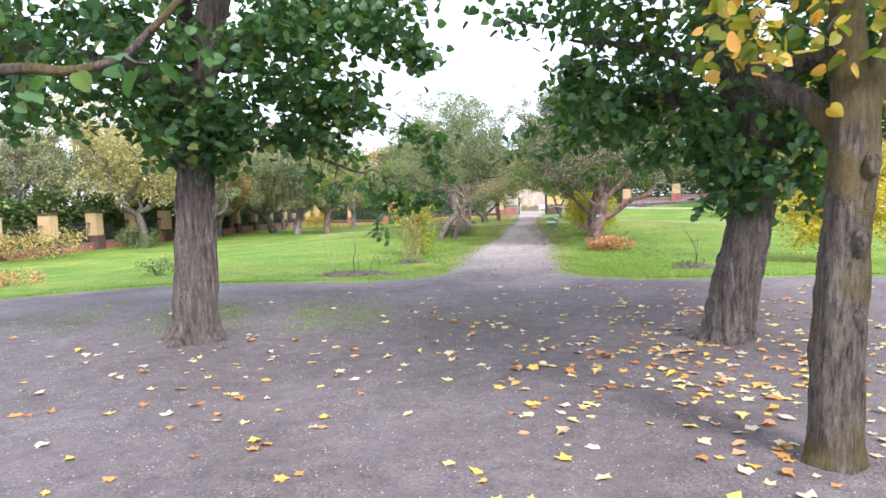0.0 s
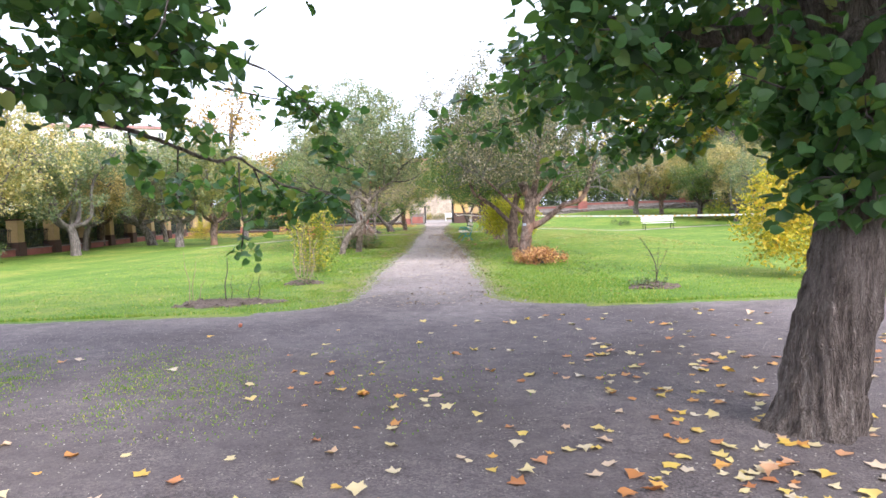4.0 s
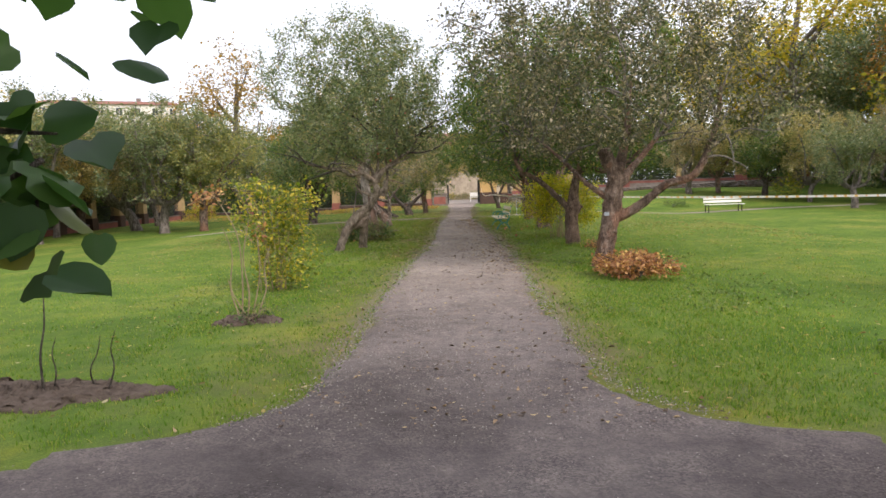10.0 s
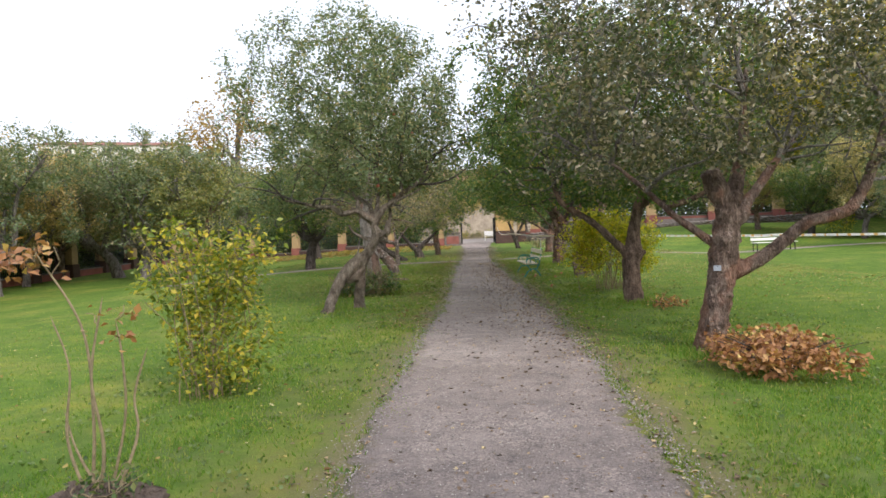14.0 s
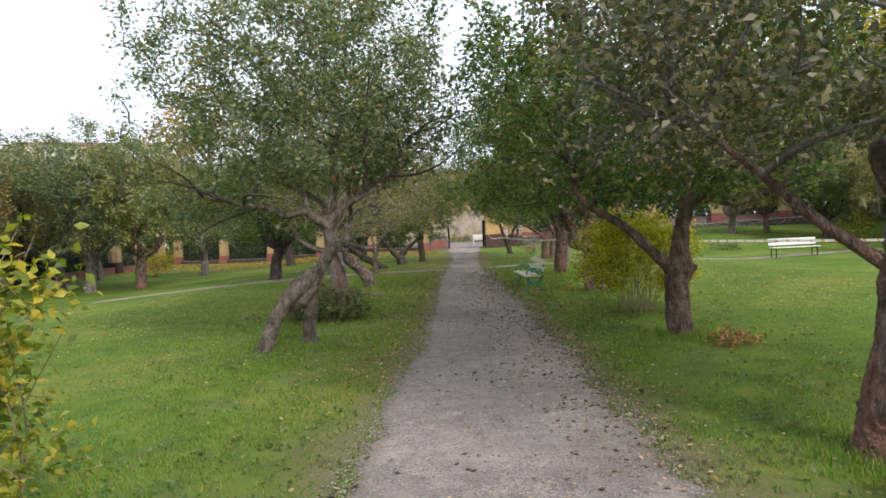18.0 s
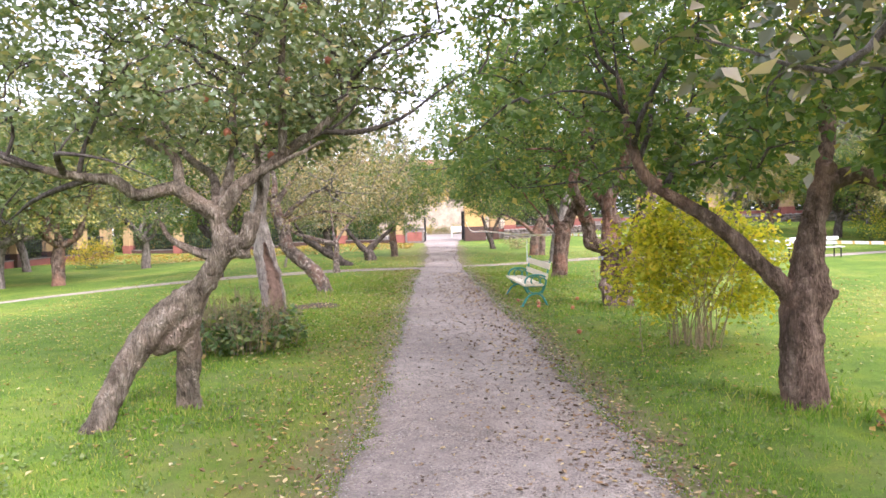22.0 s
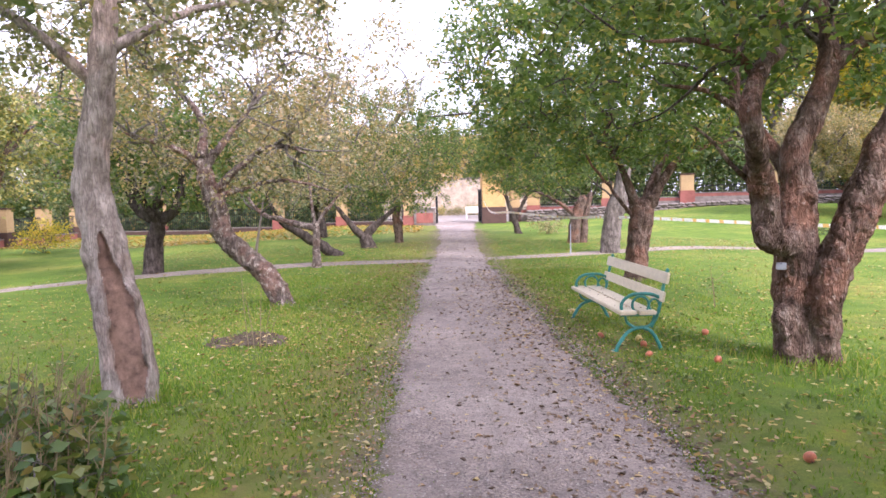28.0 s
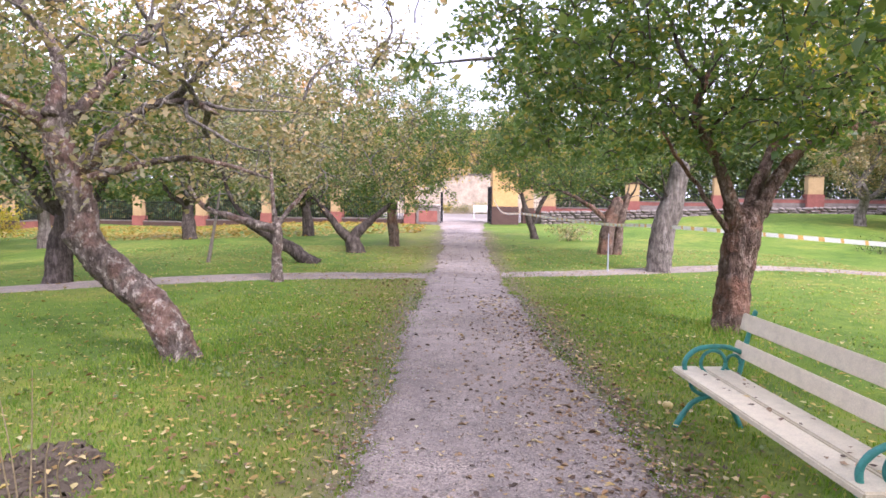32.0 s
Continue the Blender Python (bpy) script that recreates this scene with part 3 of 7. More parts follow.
def fuse(name, tubes, material, origin, seed, voxel=0.014, rough=1.0, hollow=None, hollow_y=0.0):
    """One knotted wooden body grown together out of several tubes, wrinkled over its whole skin."""
    V, Q, T, k = [], [], [], 0
    for v, f, t in tubes:
        V.append(v)
        Q.append(f + k)
        T.append(t + k)
        k += len(v)
    raw = mesh_np("raw_" + name, np.vstack(V) - np.asarray(origin), [np.vstack(Q), np.vstack(T)], material, True)
    tmp = bpy.data.objects.new("raw_" + name, raw)
    bpy.context.scene.collection.objects.link(tmp)
    md = tmp.modifiers.new("grown", "REMESH")
    md.mode, md.voxel_size = "VOXEL", voxel
    sm = tmp.modifiers.new("eased", "SMOOTH")
    sm.factor, sm.iterations = 0.5, 7
    me = bpy.data.meshes.new_from_object(tmp.evaluated_get(bpy.context.evaluated_depsgraph_get()))
    bpy.data.objects.remove(tmp)
    bpy.data.meshes.remove(raw)
    me.name = name
    n = len(me.vertices)
    P, N = np.empty(n * 3), np.empty(n * 3)
    me.vertices.foreach_get("co", P)
    me.vertices.foreach_get("normal", N)
    P, N = P.reshape(-1, 3), N.reshape(-1, 3)
    off = mathutils.Vector((seed * 1.7, seed * 0.9, 0))
    D = np.empty(n)
    for i, p in enumerate(P):
        p = mathutils.Vector(p) + off
        q = mathutils.Vector((p.x * 17, p.y * 17, p.z * 6))
        D[i] = 0.03 * mathutils.noise.noise(p * 5.5) + 0.028 * (0.32 - abs(mathutils.noise.noise(q))) + 0.008 * mathutils.noise.noise(p * 34) + 0.09 * max(0.0, mathutils.noise.noise(p * 8 + off) - 0.38)
    P = P + N * (rough * D)[:, None]
    if hollow:
        W = P + np.asarray(origin)
        zz = [h[0] for h in hollow]
        mid = np.interp(W[:, 2], zz, [h[1] for h in hollow]) + 0.008 * np.sin(W[:, 2] * 9) + 0.004 * np.sin(W[:, 2] * 31)
        half = np.interp(W[:, 2], zz, [h[2] for h in hollow]) * (1 + 0.08 * np.sin(W[:, 2] * 23 + 1))
        across = (W[:, 0] - mid) * 0.9 + (W[:, 1] - hollow_y) * 0.43
        e = np.abs(across) / (half + 1e-4)
        front = (N[:, 1] * 0.9 - N[:, 0] * 0.43 < 0.05) & (half > 0.012)
        inside = front & (e < 1)
        P[inside] += np.array([-0.43, 0.9, 0]) * (0.075 * np.sqrt(1 - e[inside] ** 2) * np.minimum(1, half[inside] / 0.06) ** 0.5)[:, None]
        rim = front & (e >= 1) & (e < 1.5)
        P[rim] -= np.array([-0.43, 0.9, 0]) * (0.022 * (1.5 - e[rim]) / 0.5)[:, None]
        me.materials.clear()
        me.materials.append(material)
        me.materials.append(HOLLOW)
        loops = np.empty(len(me.loops), int)
        me.loops.foreach_get("vertex_index", loops)
        tot = np.empty(len(me.polygons), int)
        me.polygons.foreach_get("loop_total", tot)
        deep = np.add.reduceat((inside & (e < 0.9))[loops].astype(int), np.r_[0, np.cumsum(tot)[:-1]]) >= 2
        me.polygons.foreach_set("material_index", deep.astype(np.int32))
    me.vertices.foreach_set("co", P.ravel())
    me.polygons.foreach_set("use_smooth", np.ones(len(me.polygons), bool))
    me.update()
    return me


LEAF_SHAPES = {
    # outline halves as (across, along); folded along the middle
    "apple": ([(-0.30, 0.45)], 0.10),
    "lime": ([(-0.2, -0.09), (-0.42, 0.02), (-0.52, 0.27), (-0.43, 0.56), (-0.2, 0.84)], 0.07),
    "clover": ([(-0.34, -0.06), (-0.52, 0.28), (-0.36, 0.68)], 0.08),
}


def leaf_mesh(name, P, size, shape, material, seed, droop=0.35, origin=(0, 0, 0), flat=False):
    r = np.random.RandomState(seed)
    n = len(P)
    half, fold = LEAF_SHAPES[shape]
    D = r.normal(size=(n, 3))
    D[:, 2] = D[:, 2] * 0.5 - droop
    D /= np.linalg.norm(D, axis=1, keepdims=True)
    N = r.normal(size=(n, 3)) * 0.75 + (0, 0, 0.9)
    S = np.cross(D, N)
    S /= np.linalg.norm(S, axis=1, keepdims=True) + 1e-9
    N = np.cross(S, D)
    sz = size * r.uniform(0.65, 1.25, n)
    pts = [(0, 0, 0)] + [(a, b, fold) for a, b in half] + [(0, 1, -0.08)] + [(-a, b, fold) for a, b in reversed(half)]
    V = np.stack([P + sz[:, None] * (a * S + b * D + c * N) for a, b, c in pts], 1)
    k, h = len(pts), len(half)
    base = np.arange(n)[:, None] * k
    left = base + np.arange(0, h + 2)[None]
    right = base + np.array([0] + list(range(h + 1, k)))[None]
    return mesh_np(name, V.reshape(-1, 3) - np.asarray(origin), [left, right], material)


def left_edge(y):
    return np.interp(y, [16, 21, 25, 28, 31, 36, 43, 53, 64, 74], [-1.03, -1.0, -0.85, -0.68, -0.52, -0.45, -0.32, 0.05, 0.1, -0.3])


def right_edge(y):
    return np.interp(y, [16, 21, 26, 30, 34, 38, 43, 53, 64, 74], [1.08, 1.16, 1.32, 1.38, 1.38, 1.2, 1.12, 1.35, 1.9, 2.6])


def cx(y):
    return (left_edge(y) + right_edge(y)) / 2


def path_half(y):
    return (right_edge(y) - left_edge(y)) / 2 + 1.6 * np.exp(-np.maximum(0, y - 16.2) / 0.42)


def clear_of_walk(P, low=2.25, half=0.85):
    """False where the walker's body and head pass."""
    return ~((np.abs(P[:, 0] - np.where(P[:, 1] < 14, 0.2, 0.0)) < half) & (P[:, 2] < low) & (P[:, 1] > -5) & (P[:, 1] < 40))


def grow(nodes, targets, rng, sag=0.06, n=6):
    """Joins each target to the nearest part of the skeleton by a curved branch."""
    N = np.asarray(nodes, float)
    d0 = np.array([np.min(np.linalg.norm(N - t, axis=1)) for t in targets])
    branches = []
    for t in targets[np.argsort(d0)]:
        away = np.linalg.norm(N - t, axis=1) + 0.35 * np.maximum(0, N[:, 2] - t[2])
        a = N[np.argmin(away)]
        L = np.linalg.norm(t - a)
        if L < 0.05:
            continue
        s = np.linspace(0, 1, n)[:, None]
        c = a + (t - a) * s + np.sin(np.pi * s) * (rng.normal(size=3) * 0.13 * L + (0, 0, sag * L)) + np.sin(2 * np.pi * s) * rng.normal(size=3) * 0.06 * L
        branches.append((c, L))
        N = np.vstack([N, c[1:]])
    return branches


def branch_mesh(name, branches, material, origin, k=0.011, base=0.004, sides=5):
    VV, FF, at = [], [], 0
    for c, L in branches:
        r0 = min(0.05, base + k * L)
        V, F = tube(c, np.linspace(r0, 0.0022, len(c)), sides, at)
        VV.append(V)
        FF.append(F)
        at += len(V)
    return mesh_np(name, np.vstack(VV) - np.asarray(origin), [np.vstack(FF)], material, True)


def ellipsoid_targets(rng, n, centre, radii, zmin, seed, gap=0.0, hollow=0.35):
    P = rng.normal(size=(n * 4, 3))
    P /= np.linalg.norm(P, axis=1, keepdims=True)
    P *= (hollow + (1 - hollow) * rng.uniform(0, 1, (n * 4, 1)) ** 0.5)
    lump = 1 + 0.30 * wobble(P * 2.6, seed, 1.6)
    P = P * lump[:, None] * radii + centre
    keep = (P[:, 2] > zmin) & (wobble(P, seed + 3, 0.9) > -1 + gap)
    return P[keep][:n]


def tree(name, label, category, group, base, stems, bark, twig, leaf, seed, crowns, leaf_size=0.07, shape="apple",
         per=30, scatter=0.13, droop=0.35, walk_clear=True, sides=14, extra=(), bare=0.0, twig_k=0.017, fruits=0, bole=None, plane=None, hollow=None, rough=1.0, sprays=()):
    """stems: (part name, points, start radius, end radius, flare). crowns: (count, centre, radii, lowest z, gap).
    sprays: (points, leaf count) of single leafy twigs."""
    rng = np.random.RandomState(seed)
    o = np.array([base[0], base[1], gz(*base)])
    t = thing(name, o, label, category, group)
    nodes = []
    if bole:
        tubes = [chain(c, plane + dy) for dy, c in bole]
        for pn, pts, r0, r1, flare in stems:
            if r0 > 0.06:
                p = np.array(pts)[:2]
                q = p[0] + (p[1] - p[0]) * min(1.0, 0.3 / np.linalg.norm(p[1] - p[0]))
                f = [(*(p[0] * (1 - u) + q * u), r0 * (1.06 - 0.2 * u)) for u in (0, 0.35, 0.7, 1)]
                tubes.append(chain([(x, z, r) for x, y, z, r in f], p[0][1], 0.03))
        part("trunk", fuse("trunk", tubes, bark, o, seed, 0.014, rough, hollow, plane), None, t)
        C, s = spline([(q[0], plane, q[1]) for q in bole[0][1]], 0.15)
        nodes.append(C[s > 0.7])
    for k, (pn, pts, r0, r1, flare) in enumerate(stems):
        big, lime = r0 > 0.08, bark.name in ("lime_bark", "young_lime_bark")
        part(pn, stem_mesh(pn, pts, r0, r1, HOLLOW if pn == "hollow" else bark, o, sides if big else 10, 0.035 if big and sides > 18 else 0.06, flare,
                           (0.12 if lime else 0.3) if big else 0.2, seed + k, 0.0 if lime and k == 0 or r0 < 0.015 else (0.022 if k else 0.012), 0.16 if lime and big else 0.05), None, t)
        C, s = spline(pts, 0.15)
        nodes.append(C[s > (0.65 if k == 0 and not bole else 0.25)])
    boughs = []
    if name == "apple_tree":
        rb = np.random.RandomState(seed + 500)
        for pn, pts, r0, r1, flare in stems:
            if r0 < 0.055 or pn in ("stub", "spur"):
                continue
            C, s = spline(pts, 0.1)
            for k in range(7):
                i = int(len(C) * rb.uniform(0.55, 0.98))
                d = (C[min(i + 1, len(C) - 1)] - C[i - 1]) / (np.linalg.norm(C[min(i + 1, len(C) - 1)] - C[i - 1]) + 1e-6)
                d = d * 0.7 + rb.normal(size=3) * (0.75, 0.75, 0.35) + (0, 0, 0.15)
                L = rb.uniform(0.8, 1.7)
                q = [C[i]]
                for j in range(4):
                    d = d / np.linalg.norm(d) + rb.normal(size=3) * 0.33 + (0, 0, 0.03 if j < 2 else -0.1)
                    q.append(q[-1] + d / np.linalg.norm(d) * L / 4)
                c, _ = spline(q, 0.1)
                if clear_of_walk(c, 2.3, 0.7).all() and (c[:, 2] > 1.3).all():
                    boughs.append((c, L * 1.1))
                    nodes.append(c[2:])
    T = [ellipsoid_targets(rng, n, np.array(c), np.array(r), zmin, seed + 11 * i, gap) for i, (n, c, r, zmin, gap) in enumerate(crowns)]
    if len(extra):
        T.append(np.asarray(extra, float))
    T = np.vstack(T)
    if walk_clear:
        T = T[clear_of_walk(T, 2.2, 0.62)]
    br = grow(np.vstack(nodes), T, rng)
    leafy = []
    for pts, n in sprays:
        C, s = spline(pts, 0.08)
        boughs.append((C, 0.45))
        if n:
            n = int(n * 1.5)
            for k in range(4 if n > 24 else 0):
                a = C[rng.randint(len(C) // 3, len(C))]
                b = a + rng.normal(size=3) * (0.16, 0.16, 0.05) - (0, 0, 0.1)
                boughs.append((np.linspace(a, b, 4), 0.2))
                q = a + (b - a) * rng.uniform(0.2, 1.1, (7, 1)) + rng.normal(size=(7, 3)) * 0.05
                leafy.append(q)
            u = np.sort(rng.uniform(0.1, 1, n)) * (len(C) - 1)
            i = np.clip(u.astype(int), 0, len(C) - 2)
            leafy.append(C[i] + (C[i + 1] - C[i]) * (u - i)[:, None] + rng.normal(size=(n, 3)) * (0.1, 0.1, 0.075) - (0, 0, 0.05))
    tagged(part("branchwork", branch_mesh("branchwork", boughs + br, twig, o, k=twig_k), None, t), kind="stuff")
    ends = [c[-1] for c, L in br if abs(c[-1][0]) < 2.2 and c[-1][2] > 2.2]
    for k in range(min(fruits, len(ends))):
        e = ends[(k * 17) % len(ends)]
        C = np.array([e + (0, 0, -0.02), e + (0, 0, -0.045), e + (0, 0, -0.075), e + (0, 0, -0.1)])
        V, F = tube(C, np.array([0.012, 0.036, 0.036, 0.012]), 10)
        part("fruit", mesh_np("fruit", V - o, [F, np.array([np.arange(10)[::-1], 30 + np.arange(10)])], APPLE_RED, True), None, t, "small red apple")
    P = []
    for c, L in br:
        if rng.uniform() < bare:
            continue
        m = max(3, int(per * min(1.5, 0.5 + L) * rng.uniform(0.25, 1.75)))
        u = rng.uniform(0.3 if L < 1 else 0.5, 1.05, m) * (len(c) - 1)
        i = np.clip(u.astype(int), 0, len(c) - 2)
        q = c[i] + (c[i + 1] - c[i]) * (u - i)[:, None]
        P.append(q + rng.normal(size=(m, 3)) * scatter)
    P = np.vstack(P + leafy)
    if walk_clear:
        P = P[clear_of_walk(P, 2.05, 0.5)]
    tagged(part("crown", leaf_mesh("crown", P, leaf_size, shape, leaf, seed + 1, droop, o), None, t), kind="stuff")
    return t


# ---- ground ----
def grid_mesh(name, xs, ys, zf, material):
    X, Y = np.meshgrid(xs, ys)
    V = np.stack([X.ravel(), Y.ravel(), zf(X.ravel(), Y.ravel())], -1)
    nx, ny = len(xs), len(ys)
    i, j = np.meshgrid(np.arange(ny - 1), np.arange(nx - 1), indexing="ij")
    a = (i * nx + j).ravel()
    return mesh_np(name, V, [np.stack([a, a + 1, a + nx + 1, a + nx], -1)], material, True)


gx_ = np.r_[-1500, -600, -250, -120, -60, np.arange(-40, 40.1, 0.5), 60, 120, 250, 600, 1500]
gy_ = np.r_[-1500, -600, -200, -60, -20, np.arange(-10, 90.1, 0.5), 110, 140, 200, 400, 800, 1500]
tagged(new("ground", grid_mesh("ground", gx_, gy_, ground_z, LAWN)), "mown green lawn with yellowish patches", "lawn", kind="structure")


def strip(name, centre, left, right, lift, material, across=10, rim=None, along=1.0):
    """A ragged-edged sheet between two edge lines given point by point."""
    s = np.linspace(0, 1, across)[None, :, None]
    V = left[:, None] * (1 - s) + right[:, None] * s
    n = len(left)
    V = V.reshape(-1, 2)
    edge = np.tile(np.r_[0.0, np.ones(across - 2), 0.0], n)
    Z = ground_z(V[:, 0], V[:, 1]) + np.repeat(lift * np.ones(n), across) * edge - 0.004 * (1 - edge)
    i, j = np.meshgrid(np.arange(n - 1), np.arange(across - 1), indexing="ij")
    a = (i * across + j).ravel()
    me = mesh_np(name, np.c_[V, Z], [np.stack([a, a + 1, a + across + 1, a + across], -1)], material, True)
    if rim is not None:
        at = me.attributes.new("rim", "FLOAT", "POINT")
        at.data.foreach_set("value", (rim(np.linspace(0, 1, across))[None] * (along * np.ones(n))[:, None]).ravel().astype(np.float32))
    return me


def ragged(v, seed):
    r = np.random.RandomState(seed)
    return 0.035 * np.sin(v * 1.3 + seed) + 0.02 * np.sin(v * 4.7 + 2 * seed) + r.normal(size=len(v)) * 0.022


ys = np.arange(15.35, 74, 0.08)
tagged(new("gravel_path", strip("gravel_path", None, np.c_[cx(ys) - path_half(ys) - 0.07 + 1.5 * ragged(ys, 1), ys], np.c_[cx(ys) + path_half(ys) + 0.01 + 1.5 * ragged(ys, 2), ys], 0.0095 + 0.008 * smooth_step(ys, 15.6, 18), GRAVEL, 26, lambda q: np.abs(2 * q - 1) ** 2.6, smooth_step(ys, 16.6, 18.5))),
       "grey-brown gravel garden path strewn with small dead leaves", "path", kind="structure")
vy = ys[(ys > 16.9) & (ys < 66)]
ease_ = smooth_step(vy, 16.9, 18.5) * (1 - smooth_step(vy, 63, 66))
for sg, lab in ((-1, "worn mossy verge along the gravel path"), (1, "worn brown verge strewn with leaves along the gravel path")):
    inner = cx(vy) + sg * (path_half(vy) + 0.0)
    outer = inner + sg * (0.75 + 0.1 * np.sin(vy * 1.1) + 0.08 * np.sin(vy * 2.7))
    a_, b_ = (outer, inner) if sg < 0 else (inner, outer)
    tagged(new("verge", strip("verge", None, np.c_[a_, vy], np.c_[b_, vy], -0.004 + 0.008 * np.minimum(1, 3 * ease_), LAWN, 12, (lambda q: q**1.3) if sg < 0 else (lambda q: (1 - q)**1.3), ease_)), lab, "verge", kind="structure")
xs = np.arange(-45, 45, 0.1)
far_edge = 16.35 - 0.035 * np.abs(xs) - 0.02 * np.maximum(0, xs) + ragged(xs, 3)
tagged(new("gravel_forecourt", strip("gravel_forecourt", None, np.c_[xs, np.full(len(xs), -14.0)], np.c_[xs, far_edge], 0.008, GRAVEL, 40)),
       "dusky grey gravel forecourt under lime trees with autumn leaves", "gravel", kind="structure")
xs = np.arange(-30, 30, 0.1)


def side_y(x):
    return 46.9 + 0.245 * x * (x > 0) + np.where(x < 0, 0.08 * x - 0.038 * x * x * (x > -12) - 5.5 * (x <= -12), 0)


xs = np.arange(-11.5, 26, 0.1)
tagged(new("side_path", strip("side_path", None, np.c_[xs, side_y(xs) - 0.6 + ragged(xs, 5)], np.c_[xs, side_y(xs) + 0.6 + ragged(xs, 6)], 0.006, GRAVEL, 8)),
       "narrow pale gravel path crossing the lawn", "path", kind="structure")


# ---- lime trees by the forecourt ----
def line(xz, y, dy=0.0):
    """Points (x, z) laid in the upright plane at y, drifting dy along it."""
    n = len(xz)
    return [(x, y + dy * i / max(1, n - 1), z) for i, (x, z) in enumerate(xz)]


tree("lime_tree", "old lime tree with dark furrowed trunk and dense green leaves", "tree", "lime trees", (-3.5, 10.3),
     [("trunk", line([(-3.55, -0.08), (-3.47, 1.07), (-3.44, 1.89), (-3.39, 2.77), (-3.2, 3.56), (-2.95, 4.5)], 10.3), 0.255, 0.17, 1.0),
      ("limb", line([(-3.35, 3.2), (-2.81, 3.66), (-2.11, 3.95), (-1.2, 4.3)], 10.3, 1.2), 0.13, 0.03, 0),
      ("limb", [(-3.3, 10.2, 2.9), (-2.95, 11.5, 2.5), (-2.45, 12.3, 2.3), (-2.15, 12.75, 2.14), (-1.97, 12.95, 2.1), (-1.88, 13.1, 2.15), (-1.77, 13.38, 2.06), (-1.45, 13.4, 1.86), (-1.0, 13.45, 1.76)], 0.04, 0.006, 0),
      ("limb", [(-3.2, 10.4, 3.3), (-2.5, 11.8, 3.4), (-1.9, 12.7, 3.2), (-1.5, 13.1, 3.05)], 0.045, 0.012, 0),
      ("limb", [(-3.5, 10.2, 3.0), (-4.4, 9.8, 3.4), (-5.6, 9.6, 3.5)], 0.1, 0.02, 0),
      ("limb", [(-3.4, 10.4, 3.3), (-3.9, 11.6, 3.7), (-4.3, 13.0, 3.9)], 0.1, 0.02, 0),
      ("limb", [(-3.3, 10.1, 3.4), (-2.8, 9.0, 3.8), (-2.4, 7.8, 3.9)], 0.09, 0.02, 0)],
     BARK_LIME, TWIG, LEAF_LIME, 21,
     [(330, (-3.9, 9.9, 4.1), (3.1, 2.5, 1.85), 2.6, 0.35), (30, (-2.1, 10.5, 2.75), (1.1, 0.9, 0.5), 2.3, 0.35), (46, (-3.3, 10.1, 2.5), (0.8, 0.7, 0.4), 2.15, 0.0), (14, (-2.0, 11.0, 2.85), (0.5, 0.5, 0.3), 2.5, 0.0), (64, (-1.5, 10.4, 3.5), (1.0, 1.0, 0.75), 2.7, 0.2), (330, (-3.4, 10.9, 6.4), (4.3, 4.3, 2.1), 4.9, 0.1), (48, (-4.6, 10.1, 3.7), (1.1, 1.0, 0.7), 3.0, 0.2)],
     0.105, "lime", 28, 0.115, 0.55, sides=84,
     sprays=[([(-2.3, 12.6, 2.22), (-2.5, 13.1, 2.0), (-2.65, 13.5, 1.8)], 18), ([(-1.97, 12.95, 2.1), (-2.0, 13.4, 1.95), (-2.1, 13.9, 1.72)], 20), ([(-2.6, 12.2, 2.35), (-2.85, 12.9, 2.05), (-3.0, 13.4, 1.8)], 18),
             ([(-1.77, 13.38, 2.05), (-1.75, 13.6, 1.85), (-1.8, 13.8, 1.58)], 18), ([(-1.6, 13.4, 1.95), (-1.5, 13.6, 1.75), (-1.45, 13.75, 1.55)], 18), ([(-1.3, 13.42, 1.8), (-1.1, 13.5, 1.72), (-0.95, 13.55, 1.69), (-0.85, 13.5, 1.68)], 20),
             ([(-1.45, 13.4, 1.85), (-1.3, 13.6, 1.8), (-1.15, 13.75, 1.72)], 16), ([(-1.0, 13.45, 1.75), (-0.92, 13.5, 1.74), (-0.85, 13.6, 1.74)], 6), ([(-1.85, 13.1, 2.1), (-1.8, 12.9, 1.75), (-1.73, 12.73, 1.42)], 0), ([(-1.73, 12.73, 1.42), (-1.75, 12.7, 1.24), (-1.76, 12.68, 1.16)], 13),
             ([(-1.5, 13.1, 3.05), (-1.15, 13.2, 2.75), (-0.95, 13.15, 2.45), (-1.0, 13.48, 2.15)], 40), ([(-1.0, 13.45, 2.16), (-0.8, 13.5, 2.04), (-0.62, 13.5, 2.0)], 12), ([(-2.6, 12.2, 2.75), (-2.2, 12.4, 2.5), (-1.75, 12.64, 2.3)], 30), ([(-2.0, 13.2, 2.9), (-1.4, 13.3, 2.78), (-0.6, 13.4, 2.72)], 26)])
